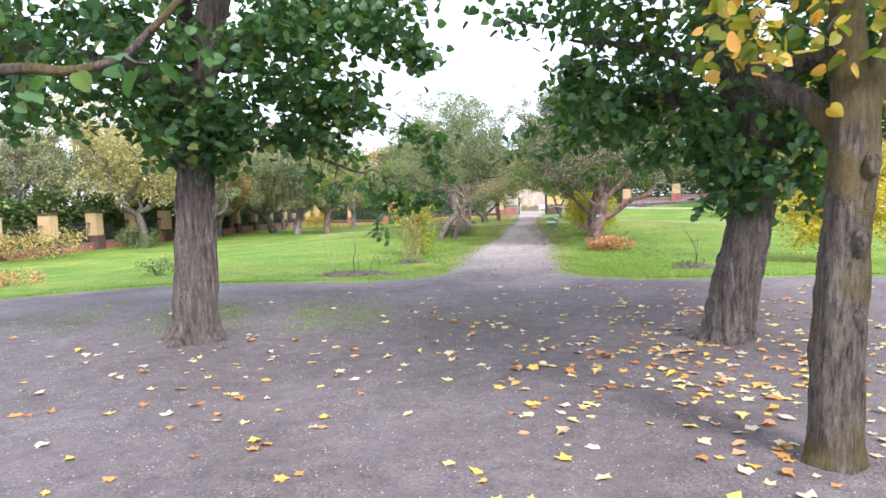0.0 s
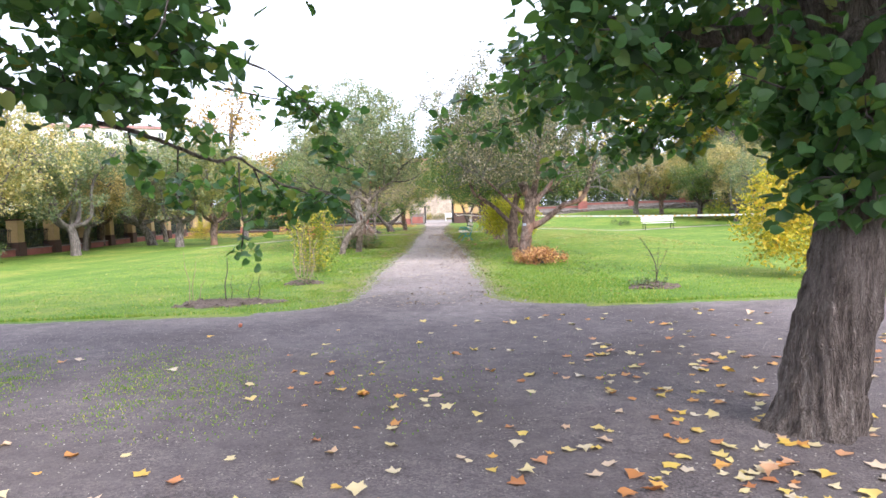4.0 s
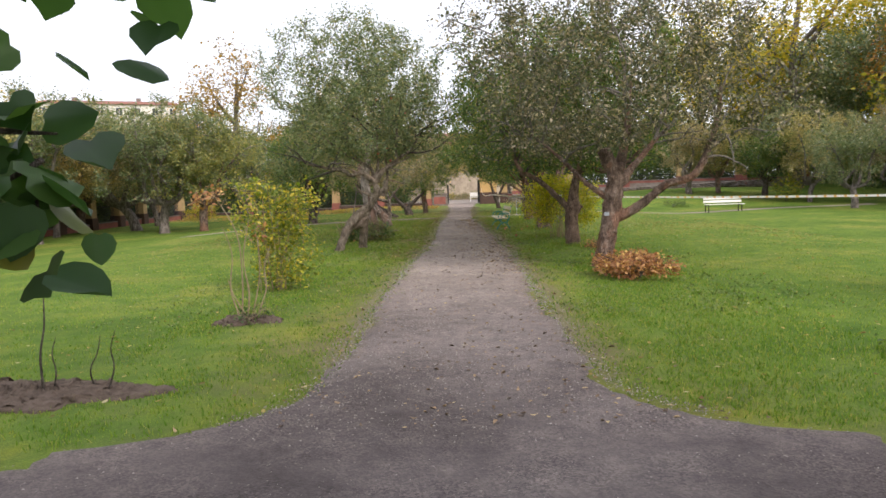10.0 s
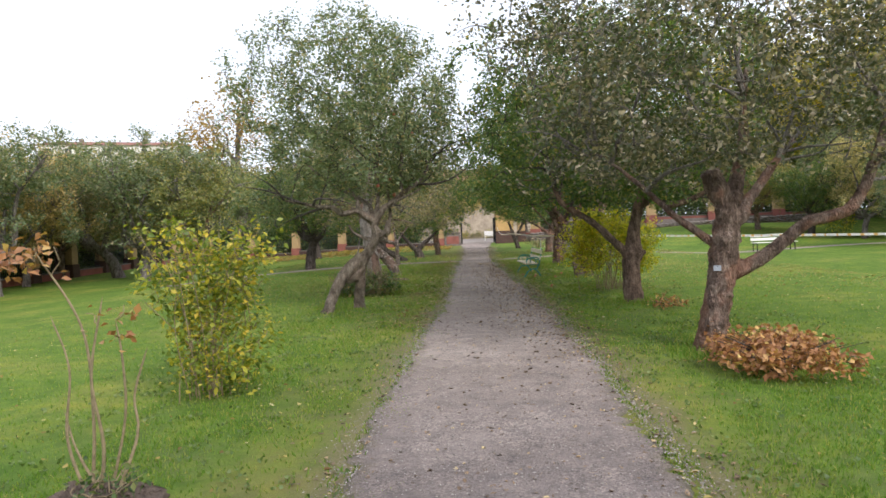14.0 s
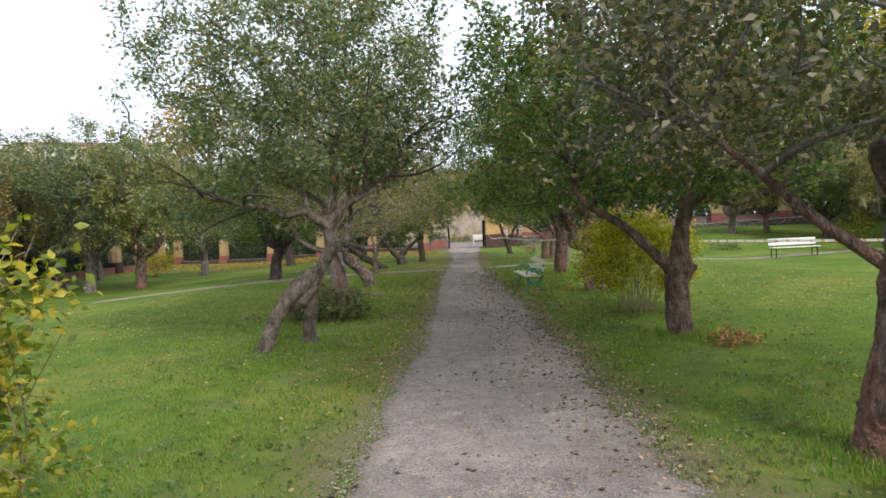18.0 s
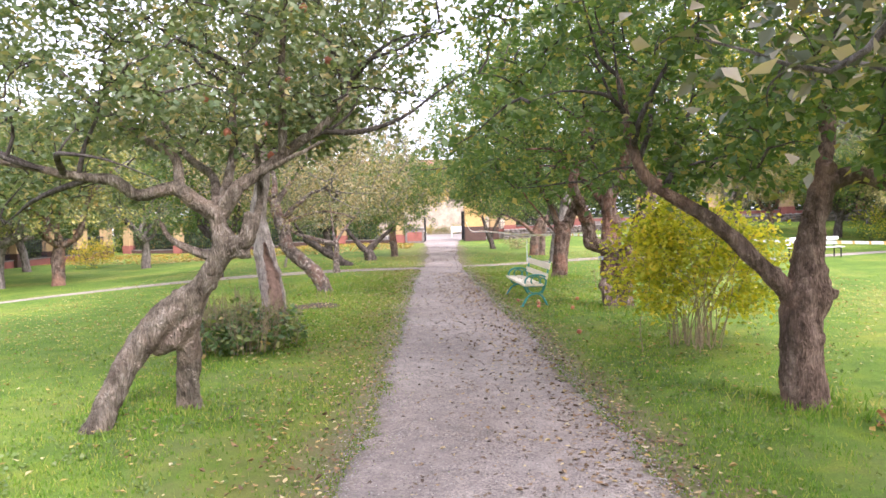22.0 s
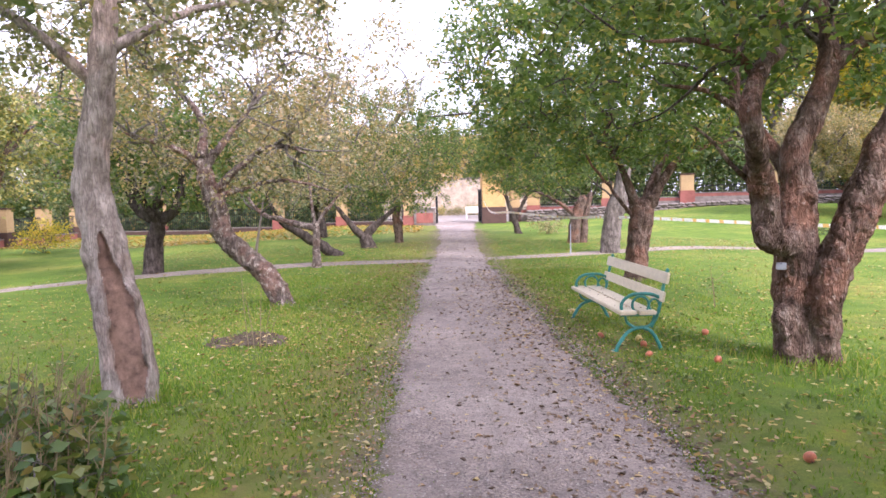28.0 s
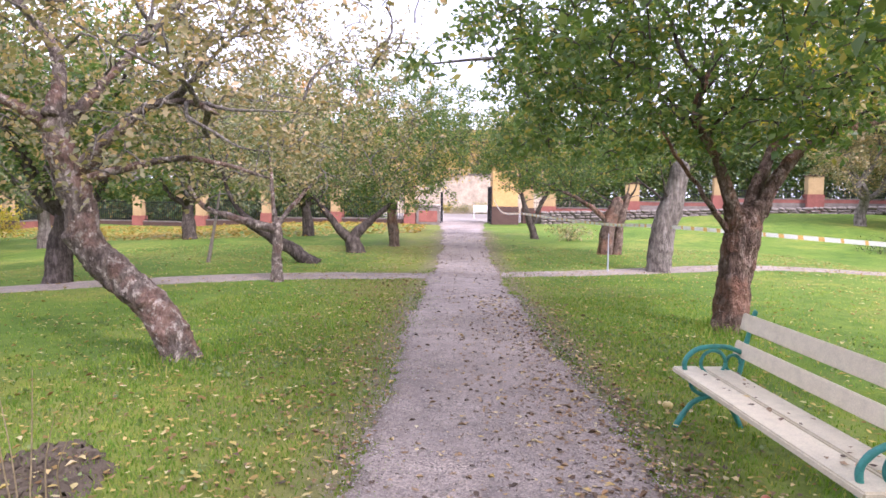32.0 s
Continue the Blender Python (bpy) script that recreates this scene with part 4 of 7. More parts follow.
tree("lime_tree", "old leaning lime tree with a burl and dense green leaves", "tree", "lime trees", (2.71, 10.25),
     [("trunk", line([(2.69, -0.08), (2.80, 0.64), (2.94, 1.26), (2.98, 1.69), (2.94, 2.48), (2.76, 3.09), (2.55, 3.9)], 10.25), 0.25, 0.2, 0.35),
      ("burl", [(2.92, 10.2, 2.0), (2.98, 10.15, 2.35), (2.9, 10.15, 2.7)], 0.34, 0.26, 0),
      ("limb", [(2.9, 10.3, 2.6), (2.1, 10.9, 2.75), (1.35, 11.8, 2.85), (0.95, 12.5, 2.75)], 0.09, 0.015, 0),
      ("limb", [(2.9, 10.4, 2.9), (2.7, 12.0, 3.1), (2.2, 13.6, 2.95), (1.5, 14.6, 2.7)], 0.06, 0.012, 0),
      ("limb", [(2.8, 10.3, 2.9), (1.9, 10.2, 3.2), (1.0, 10.0, 3.3)], 0.08, 0.015, 0),
      ("limb", [(3.1, 10.3, 2.6), (4.0, 11.2, 3.1), (4.9, 12.3, 3.3)], 0.12, 0.02, 0),
      ("limb", [(3.0, 10.2, 2.7), (3.9, 9.6, 3.2), (5.0, 9.2, 3.5)], 0.1, 0.02, 0)],
     BARK_LIME, TWIG, LEAF_LIME, 33,
     [(340, (3.6, 10.3, 4.05), (3.0, 2.7, 1.85), 2.6, 0.3), (40, (1.7, 10.6, 2.8), (1.0, 1.0, 0.55), 2.25, 0.3), (70, (3.0, 10.0, 2.0), (0.75, 0.6, 0.55), 1.45, 0.0), (26, (1.9, 11.8, 2.85), (1.2, 1.3, 0.4), 2.4, 0.2), (330, (3.3, 10.9, 6.4), (4.3, 4.3, 2.1), 4.9, 0.1)],
     0.105, "lime", 28, 0.115, 0.55, sides=84,
     sprays=[([(2.6, 11.5, 3.0), (1.8, 12.3, 2.7), (1.0, 12.9, 2.42), (0.35, 12.7, 2.26)], 44), ([(2.9, 11.8, 2.8), (2.5, 12.8, 2.4), (1.9, 13.2, 2.15), (1.5, 13.2, 2.02)], 44), ([(3.3, 12.0, 2.7), (2.9, 13.0, 2.4), (2.3, 13.4, 2.08)], 36),
             ([(3.6, 12.0, 2.9), (3.4, 13.2, 2.5), (3.0, 13.6, 2.2)], 36), ([(1.6, 12.5, 2.6), (1.2, 13.2, 2.45), (0.9, 13.6, 2.35)], 20), ([(2.3, 12.6, 2.7), (2.2, 13.2, 2.5), (2.6, 13.7, 2.25)], 30), ([(3.6, 11.5, 2.9), (3.3, 12.3, 2.65), (2.9, 12.7, 2.35)], 40), ([(3.9, 12.0, 3.0), (3.8, 12.9, 2.7), (3.6, 13.6, 2.45)], 40),
             ([(2.6, 12.0, 3.0), (2.3, 12.8, 2.85), (1.7, 13.5, 2.75)], 36), ([(3.2, 12.4, 3.1), (3.1, 13.2, 2.95), (2.7, 14.0, 2.7)], 40), ([(4.2, 12.2, 3.2), (4.3, 13.4, 3.0), (4.1, 14.2, 2.75)], 40), ([(1.4, 12.2, 2.85), (0.9, 12.9, 2.75), (0.3, 13.2, 2.65)], 24),
             ([(3.0, 11.6, 2.95), (2.7, 12.4, 2.7), (2.3, 12.9, 2.45)], 44), ([(3.4, 11.8, 2.9), (3.0, 12.5, 2.5), (2.65, 13.0, 2.2)], 44), ([(2.9, 11.9, 2.8), (2.6, 12.6, 2.5), (2.4, 13.0, 2.2), (2.3, 13.1, 2.08)], 44), ([(2.6, 11.8, 2.9), (2.2, 12.5, 2.7), (1.7, 13.0, 2.5)], 40),
             ([(3.3, 10.2, 2.9), (3.6, 10.0, 2.75), (3.9, 9.9, 2.5)], 44), ([(3.4, 10.1, 3.0), (3.8, 9.9, 2.95), (4.1, 9.8, 2.85)], 40), ([(3.2, 10.1, 2.7), (3.4, 9.95, 2.4), (3.5, 9.9, 2.1)], 36)])
tree("young_lime_tree", "young forked lime tree with grooved grey-brown bark and yellowing leaves", "tree", "lime trees", (2.27, 6.65),
     [("trunk", line([(2.27, -0.05), (2.29, 0.77), (2.33, 1.42), (2.36, 1.89), (2.36, 2.3)], 6.65), 0.142, 0.125, 0.3),
      ("knot", [(2.36, 6.56, 0.84), (2.35, 6.52, 0.9), (2.36, 6.56, 0.96)], 0.045, 0.03, 0),
      ("knot", [(2.34, 6.55, 1.28), (2.34, 6.5, 1.35), (2.35, 6.55, 1.42)], 0.05, 0.035, 0),
      ("knot", [(2.39, 6.56, 1.7), (2.39, 6.51, 1.76), (2.39, 6.56, 1.82)], 0.048, 0.035, 0),
      ("limb", line([(2.36, 1.8), (2.2, 2.12), (2.05, 2.28), (1.85, 2.6)], 6.65, 0.5), 0.085, 0.05, 0),
      ("limb", line([(2.34, 2.1), (2.31, 2.67), (2.25, 3.6)], 6.65), 0.1, 0.05, 0),
      ("limb", line([(2.4, 2.0), (2.56, 2.48), (2.9, 3.3)], 6.65), 0.07, 0.04, 0)],
     BARK_YOUNG, TWIG, LEAF_LIME_YELLOW, 45,
     # The second, high offset lobe is unseen, added to shade the right forecourt.
     [(90, (2.5, 6.9, 3.9), (1.9, 1.9, 1.2), 2.75, 0.2), (230, (4.0, 6.9, 5.4), (3.2, 3.2, 1.5), 4.2, 0.1)], 0.09, "lime", 24, 0.16, 0.6,
     extra=[(1.75, 6.4, 2.55), (1.7, 6.35, 2.5), (1.85, 6.45, 2.5), (1.8, 6.5, 2.6)], sides=26,
     sprays=[([(2.3, 6.65, 2.6), (2.12, 6.35, 2.5), (2.0, 6.15, 2.4)], 9), ([(2.5, 6.65, 2.6), (2.6, 6.3, 2.52), (2.65, 6.1, 2.42)], 12), ([(1.95, 6.85, 2.45), (1.7, 6.9, 2.5), (1.5, 6.9, 2.42)], 10)])
tree("lime_tree", "lime tree with a bare bough reaching over the gravel", "tree", "lime trees", (-4.6, 3.6),
     [("trunk", [(-4.6, 3.6, -0.05), (-4.55, 3.65, 1.2), (-4.5, 3.7, 2.6), (-4.5, 3.8, 4.2)], 0.24, 0.14, 0.4),
      ("bough", [(-4.5, 3.75, 2.7), (-3.4, 4.6, 2.55), (-2.4, 5.3, 2.34), (-1.9, 5.5, 2.29), (-1.53, 5.5, 2.27), (-1.28, 5.5, 2.33), (-1.0, 5.5, 2.55), (-0.8, 5.5, 2.85)], 0.06, 0.014, 0)],
     BARK_YOUNG, TWIG, LEAF_LIME, 52, [(60, (-4.8, 4.2, 4.4), (1.8, 2.0, 1.2), 3.3, 0.2)], 0.1, "lime", 24, 0.16, 0.6,
     sides=18,
     sprays=[([(-1.28, 5.5, 2.33), (-1.2, 5.45, 2.28), (-1.1, 5.45, 2.27)], 4), ([(-1.9, 5.5, 2.29), (-1.95, 5.45, 2.22), (-2.05, 5.4, 2.2)], 3)])

# ---- apple trees along the path ----
APPLES = "apple trees along the path"
tree("apple_tree", "gnarled two-legged leaning apple tree with grey-green leaves", "tree", APPLES, (-2.75, 29.8),
     [("limb", line([(-1.92, 1.78), (-1.76, 2.03), (-1.61, 2.15), (-1.35, 2.36), (-0.98, 2.61), (-0.75, 2.95)], 29.8, 0.3), 0.075, 0.025, 0),
      ("limb", line([(-1.93, 1.8), (-2.07, 1.87), (-2.27, 2.03), (-2.55, 1.97), (-2.7, 2.09), (-3.09, 2.17), (-3.65, 2.3)], 29.8, -0.4), 0.078, 0.02, 0),
      ("limb", line([(-2.22, 1.99), (-2.29, 2.28), (-2.45, 2.42), (-2.71, 2.55), (-3.05, 2.8), (-3.48, 3.2)], 29.7, 0.5), 0.05, 0.018, 0),
      ("limb", line([(-1.96, 1.86), (-2.03, 2.07), (-2.16, 2.22), (-2.42, 2.4), (-2.8, 2.9)], 29.85, 0.8), 0.05, 0.02, 0),
      ("limb", line([(-1.37, 2.34), (-1.33, 2.73), (-1.31, 2.98), (-1.25, 3.6)], 29.95, -0.3), 0.045, 0.02, 0),
      ("limb", line([(-1.63, 2.12), (-1.22, 2.3), (-0.95, 2.42)], 29.9, -0.2), 0.03, 0.012, 0),
      ("limb", line([(-1.9, 1.85), (-1.85, 2.4), (-1.9, 3.0), (-1.7, 3.7)], 29.8, 0.9), 0.055, 0.02, 0),
      ("limb", line([(-1.72, 1.55), (-1.665, 1.64), (-1.66, 1.82), (-1.63, 2.05), (-1.7, 2.6)], 29.79, 0.5), 0.05, 0.02, 0),
      ("spur", line([(-1.88, 1.42), (-2.05, 1.43), (-2.22, 1.5), (-2.37, 1.61), (-2.47, 1.77)], 29.75, 0.1), 0.05, 0.018, 0)],
     BARK_GNARL, TWIG, LEAF_APPLE, 61, [(1100, (-2.2, 30.4, 4.05), (2.45, 2.5, 2.35), 2.4, 0.12), (60, (-4.0, 31.0, 2.35), (1.2, 0.9, 0.5), 1.8, 0.1), (60, (-0.9, 30.6, 3.0), (0.8, 0.8, 0.6), 2.2, 0.1)], 0.075, "apple", 46, 0.1, 0.3, sides=26, fruits=9, plane=29.8,
     rough=0.62,
     bole=[(0, [(-2.97, -0.14, 0.165, -0.38), (-2.89, 0.08, 0.112, -0.33), (-2.77, 0.42, 0.103, -0.2), (-2.57, 0.75, 0.123, -0.08), (-2.33, 0.99, 0.128), (-2.09, 1.18, 0.097), (-1.97, 1.36, 0.088), (-1.89, 1.52, 0.104), (-1.93, 1.7, 0.075), (-1.95, 1.86, 0.07)]),
           (0, [(-2.37, -0.12, 0.16, 0.33), (-2.38, 0.06, 0.1, 0.3), (-2.36, 0.3, 0.085, 0.24), (-2.31, 0.52, 0.105, 0.17), (-2.28, 0.75, 0.1, 0.1), (-2.21, 0.98, 0.1, 0.04), (-2.1, 1.15, 0.072)]),
           (0, [(-2.25, 0.5, 0.045, 0.14), (-2.26, 0.4, 0.06, 0.17), (-2.28, 0.25, 0.055, 0.2), (-2.3, 0.08, 0.06, 0.24), (-2.26, -0.08, 0.085, 0.25)]),
           (0.02, [(-2.56, 0.58, 0.05), (-2.44, 0.66, 0.085), (-2.34, 0.72, 0.09), (-2.25, 0.85, 0.08)]),
           (-0.02, [(-1.87, 1.5, 0.08), (-1.77, 1.53, 0.075), (-1.68, 1.58, 0.068), (-1.665, 1.7, 0.052), (-1.66, 1.8, 0.045)]),
           (0.0, [(-1.82, 1.46, 0.05), (-1.73, 1.45, 0.045), (-1.68, 1.44, 0.035)])])
tree("apple_tree", "pale hollow apple tree trunk with weathered grey bark", "tree", APPLES, (-2.6, 34.9),
     [("limb", [(-2.7, 34.9, 2.5), (-3.2, 34.6, 3.0), (-3.9, 34.3, 3.3)], 0.05, 0.015, 0),
      ("limb", [(-2.65, 34.9, 2.8), (-2.1, 35.3, 3.2), (-1.6, 35.7, 3.4)], 0.05, 0.015, 0)],
     BARK_PALE, TWIG_PALE, LEAF_APPLE_DRY, 73, [(560, (-2.9, 35.2, 4.1), (2.4, 2.2, 1.6), 2.6, 0.2)], 0.07, "apple", 42, 0.085, 0.4, sides=26, plane=34.9, rough=0.6,
     bole=[(0, [(-2.6, -0.1, 0.24), (-2.61, 0.06, 0.215), (-2.63, 0.5, 0.2), (-2.71, 0.94, 0.172), (-2.77, 1.35, 0.155), (-2.83, 1.72, 0.138), (-2.82, 1.95, 0.125), (-2.74, 2.35, 0.11), (-2.69, 2.7, 0.1), (-2.6, 3.4, 0.075)]),
           (-0.06, [(-2.56, 0.78, 0.06), (-2.535, 0.87, 0.07), (-2.56, 0.97, 0.05)])],
     hollow=[(0.05, -2.6, 0.0), (0.1, -2.59, 0.09), (0.3, -2.6, 0.112), (0.68, -2.635, 0.112), (0.9, -2.68, 0.09), (1.16, -2.74, 0.055), (1.35, -2.77, 0.025), (1.42, -2.77, 0.0)])
tree("apple_tree", "slanting apple tree with lichen-flecked bark and thin leaves", "tree", APPLES, (-2.55, 39.9),
     [("limb", line([(-3.67, 2.17), (-3.97, 2.42), (-4.6, 2.65)], 39.9, -0.5), 0.06, 0.02, 0),
      ("limb", line([(-3.66, 2.2), (-3.65, 2.82), (-4.0, 3.31), (-4.39, 3.7)], 39.9, 0.3), 0.07, 0.02, 0),
      ("limb", line([(-3.6, 2.15), (-3.2, 2.81), (-2.8, 3.4)], 39.9, 0.6), 0.065, 0.02, 0),
      ("limb", line([(-3.5, 1.75), (-3.09, 2.12), (-2.67, 2.39), (-2.32, 2.42), (-2.0, 2.3)], 39.9, -0.3), 0.07, 0.02, 0),
      ("limb", line([(-3.48, 1.7), (-2.69, 1.92), (-2.21, 1.89), (-1.75, 1.75)], 39.9, 0.5), 0.045, 0.015, 0)],
     BARK_LICHEN, TWIG_PALE, LEAF_APPLE_DRY, 81, [(1200, (-3.4, 40.2, 3.75), (2.9, 2.6, 2.25), 1.55, 0.2)], 0.072, "apple", 24, 0.1, 0.35, sides=26, plane=39.9,
     bole=[(0, [(-2.48, -0.12, 0.23), (-2.54, 0.08, 0.175), (-2.71, 0.43, 0.165), (-3.08, 0.8, 0.157), (-3.38, 1.09, 0.15), (-3.45, 1.44, 0.14), (-3.6, 1.93, 0.128), (-3.67, 2.25, 0.11)])])
tree("apple_tree", "small forked apple tree with pale bare limbs beside the side path", "tree", APPLES, (-3.0, 45.6),
     [("trunk", line([(-2.98, -0.1), (-2.98, 0.42), (-2.97, 0.89), (-3.0, 1.15)], 45.6), 0.11, 0.09, 0.2),
      ("limb", line([(-3.0, 0.95), (-3.69, 1.15), (-4.27, 1.34), (-4.6, 1.75)], 45.6), 0.085, 0.03, 0),
      ("limb", line([(-2.96, 1.01), (-2.63, 1.5), (-2.2, 2.0)], 45.6, 0.4), 0.05, 0.02, 0),
      ("limb", line([(-3.0, 1.1), (-3.1, 1.7), (-3.2, 2.3)], 45.6, 0.4), 0.05, 0.02, 0)],
     BARK_LICHEN, TWIG_PALE, LEAF_APPLE_DRY, 91, [(430, (-2.7, 46.1, 3.2), (2.6, 2.3, 2.0), 1.3, 0.15)], 0.075, "apple", 28, 0.085, 0.3, sides=14)
tree("apple_tree", "dark low-forked apple tree with green and yellow leaves", "tree", APPLES, (-2.35, 51.8),
     [("trunk", line([(-2.32, -0.1), (-2.48, 0.5)], 51.8), 0.26, 0.24, 0.2),
      ("limb", line([(-2.5, 0.35), (-2.95, 0.85), (-3.4, 1.4)], 51.8), 0.15, 0.06, 0),
      ("limb", line([(-2.44, 0.4), (-1.99, 0.85), (-1.4, 1.35)], 51.8), 0.15, 0.06, 0)],
     BARK_DARK, TWIG, LEAF_APPLE_GREEN, 95, [(460, (-1.9, 52.4, 3.3), (2.6, 2.6, 2.5), 1.1, 0.05)], 0.09, "apple", 44, 0.085, 0.3, sides=14)
tree("apple_tree", "toppled dark apple trunk slanting low over the grass", "tree", APPLES, (-2.97, 48.8),
     [("trunk", line([(-2.9, -0.1), (-3.4, 0.3), (-3.9, 0.62), (-4.6, 1.1)], 48.8), 0.19, 0.1, 0.1),
      ("limb", line([(-4.4, 0.95), (-4.8, 1.5), (-5.0, 2.2)], 48.8), 0.07, 0.03, 0)],
     BARK_DARK, TWIG, LEAF_APPLE_DRY, 97, [(230, (-4.4, 49.4, 2.7), (2.2, 2.0, 1.5), 1.2, 0.15)], 0.085, "apple", 40, 0.085, 0.3, sides=12)
tree("apple_tree", "straight apple tree near the gate", "tree", APPLES, (-1.47, 54.2),
     [("trunk", line([(-1.46, -0.1), (-1.53, 0.95), (-1.5, 1.6)], 54.2), 0.17, 0.14, 0.2)],
     BARK_APPLE, TWIG, LEAF_APPLE_GREEN, 99, [(300, (-1.6, 54.8, 3.1), (2.0, 2.6, 2.0), 1.3, 0.05), (110, (0.2, 55.8, 4.0), (1.7, 2.0, 1.1), 2.9, 0.05)], 0.09, "apple", 44, 0.085, 0.3, sides=12)

tree("apple_tree", "spreading apple tree with a reddish pruned fork and withering leaves", "tree", APPLES, (2.8, 24.3),
     [("limb", line([(3.02, 1.6), (3.22, 2.4), (3.34, 3.41)], 24.3, 0.2), 0.095, 0.03, 0),
      ("limb", line([(3.02, 1.5), (3.62, 2.09), (4.2, 2.6)], 24.3, 0.8), 0.08, 0.025, 0),
      ("limb", line([(2.93, 0.9), (3.35, 1.12), (3.86, 1.49), (4.37, 1.71), (4.7, 2.51), (4.74, 3.2)], 24.3, -0.3), 0.095, 0.03, 0),
      ("limb", line([(2.9, 1.25), (2.44, 1.67), (1.99, 2.13), (1.6, 2.5)], 24.3, 0.6), 0.06, 0.015, 0)],
     BARK_APPLE, TWIG_PALE, LEAF_APPLE_WITHER, 111, [(1150, (3.3, 24.8, 3.75), (3.0, 2.7, 2.35), 2.15, 0.1), (70, (1.9, 25.6, 2.5), (0.9, 1.2, 0.6), 1.85, 0.1)], 0.07, "apple", 38, 0.1, 0.5, sides=26, plane=24.3,
     bole=[(0, [(2.71, -0.12, 0.24), (2.74, 0.08, 0.18), (2.88, 0.82, 0.155), (2.97, 1.36, 0.155), (3.01, 1.7, 0.12)]), (-0.04, [(2.99, 1.5, 0.1), (2.88, 1.9, 0.115), (2.78, 2.16, 0.1)]), (-0.05, [(2.8, 0.5, 0.06), (2.78, 0.6, 0.085), (2.82, 0.7, 0.06)])])
tree("apple_tree", "apple tree with a long bare side bough and green leaves", "tree", APPLES, (3.16, 29.5),
     [("limb", line([(3.08, 0.92), (2.68, 1.36), (2.36, 1.65), (1.9, 1.94), (1.73, 2.28), (1.62, 2.9)], 29.5, 0.15), 0.085, 0.03, 0),
      ("limb", line([(3.3, 1.85), (3.55, 1.98), (4.0, 1.88), (4.51, 2.07), (5.0, 2.5)], 29.5, -0.3), 0.08, 0.025, 0),
      ("limb", line([(3.3, 1.8), (3.5, 2.36), (3.63, 3.1)], 29.5, 0.4), 0.085, 0.03, 0)],
     BARK_TAN, TWIG, LEAF_APPLE_GREEN, 123, [(1050, (3.2, 29.9, 3.85), (2.9, 2.7, 2.35), 1.95, 0.1)], 0.092, "apple", 46, 0.1, 0.4, sides=26, plane=29.5, rough=0.75,
     bole=[(0, [(3.18, -0.12, 0.25), (3.17, 0.08, 0.185), (3.14, 0.66, 0.165), (3.19, 1.0, 0.165), (3.21, 1.3, 0.115), (3.25, 1.57, 0.105), (3.34, 1.88, 0.095)]), (-0.06, [(3.2, 0.75, 0.08), (3.27, 0.95, 0.11), (3.21, 1.18, 0.08)]), (-0.08, [(3.3, 0.92, 0.05), (3.37, 0.97, 0.06), (3.4, 1.0, 0.035)])])
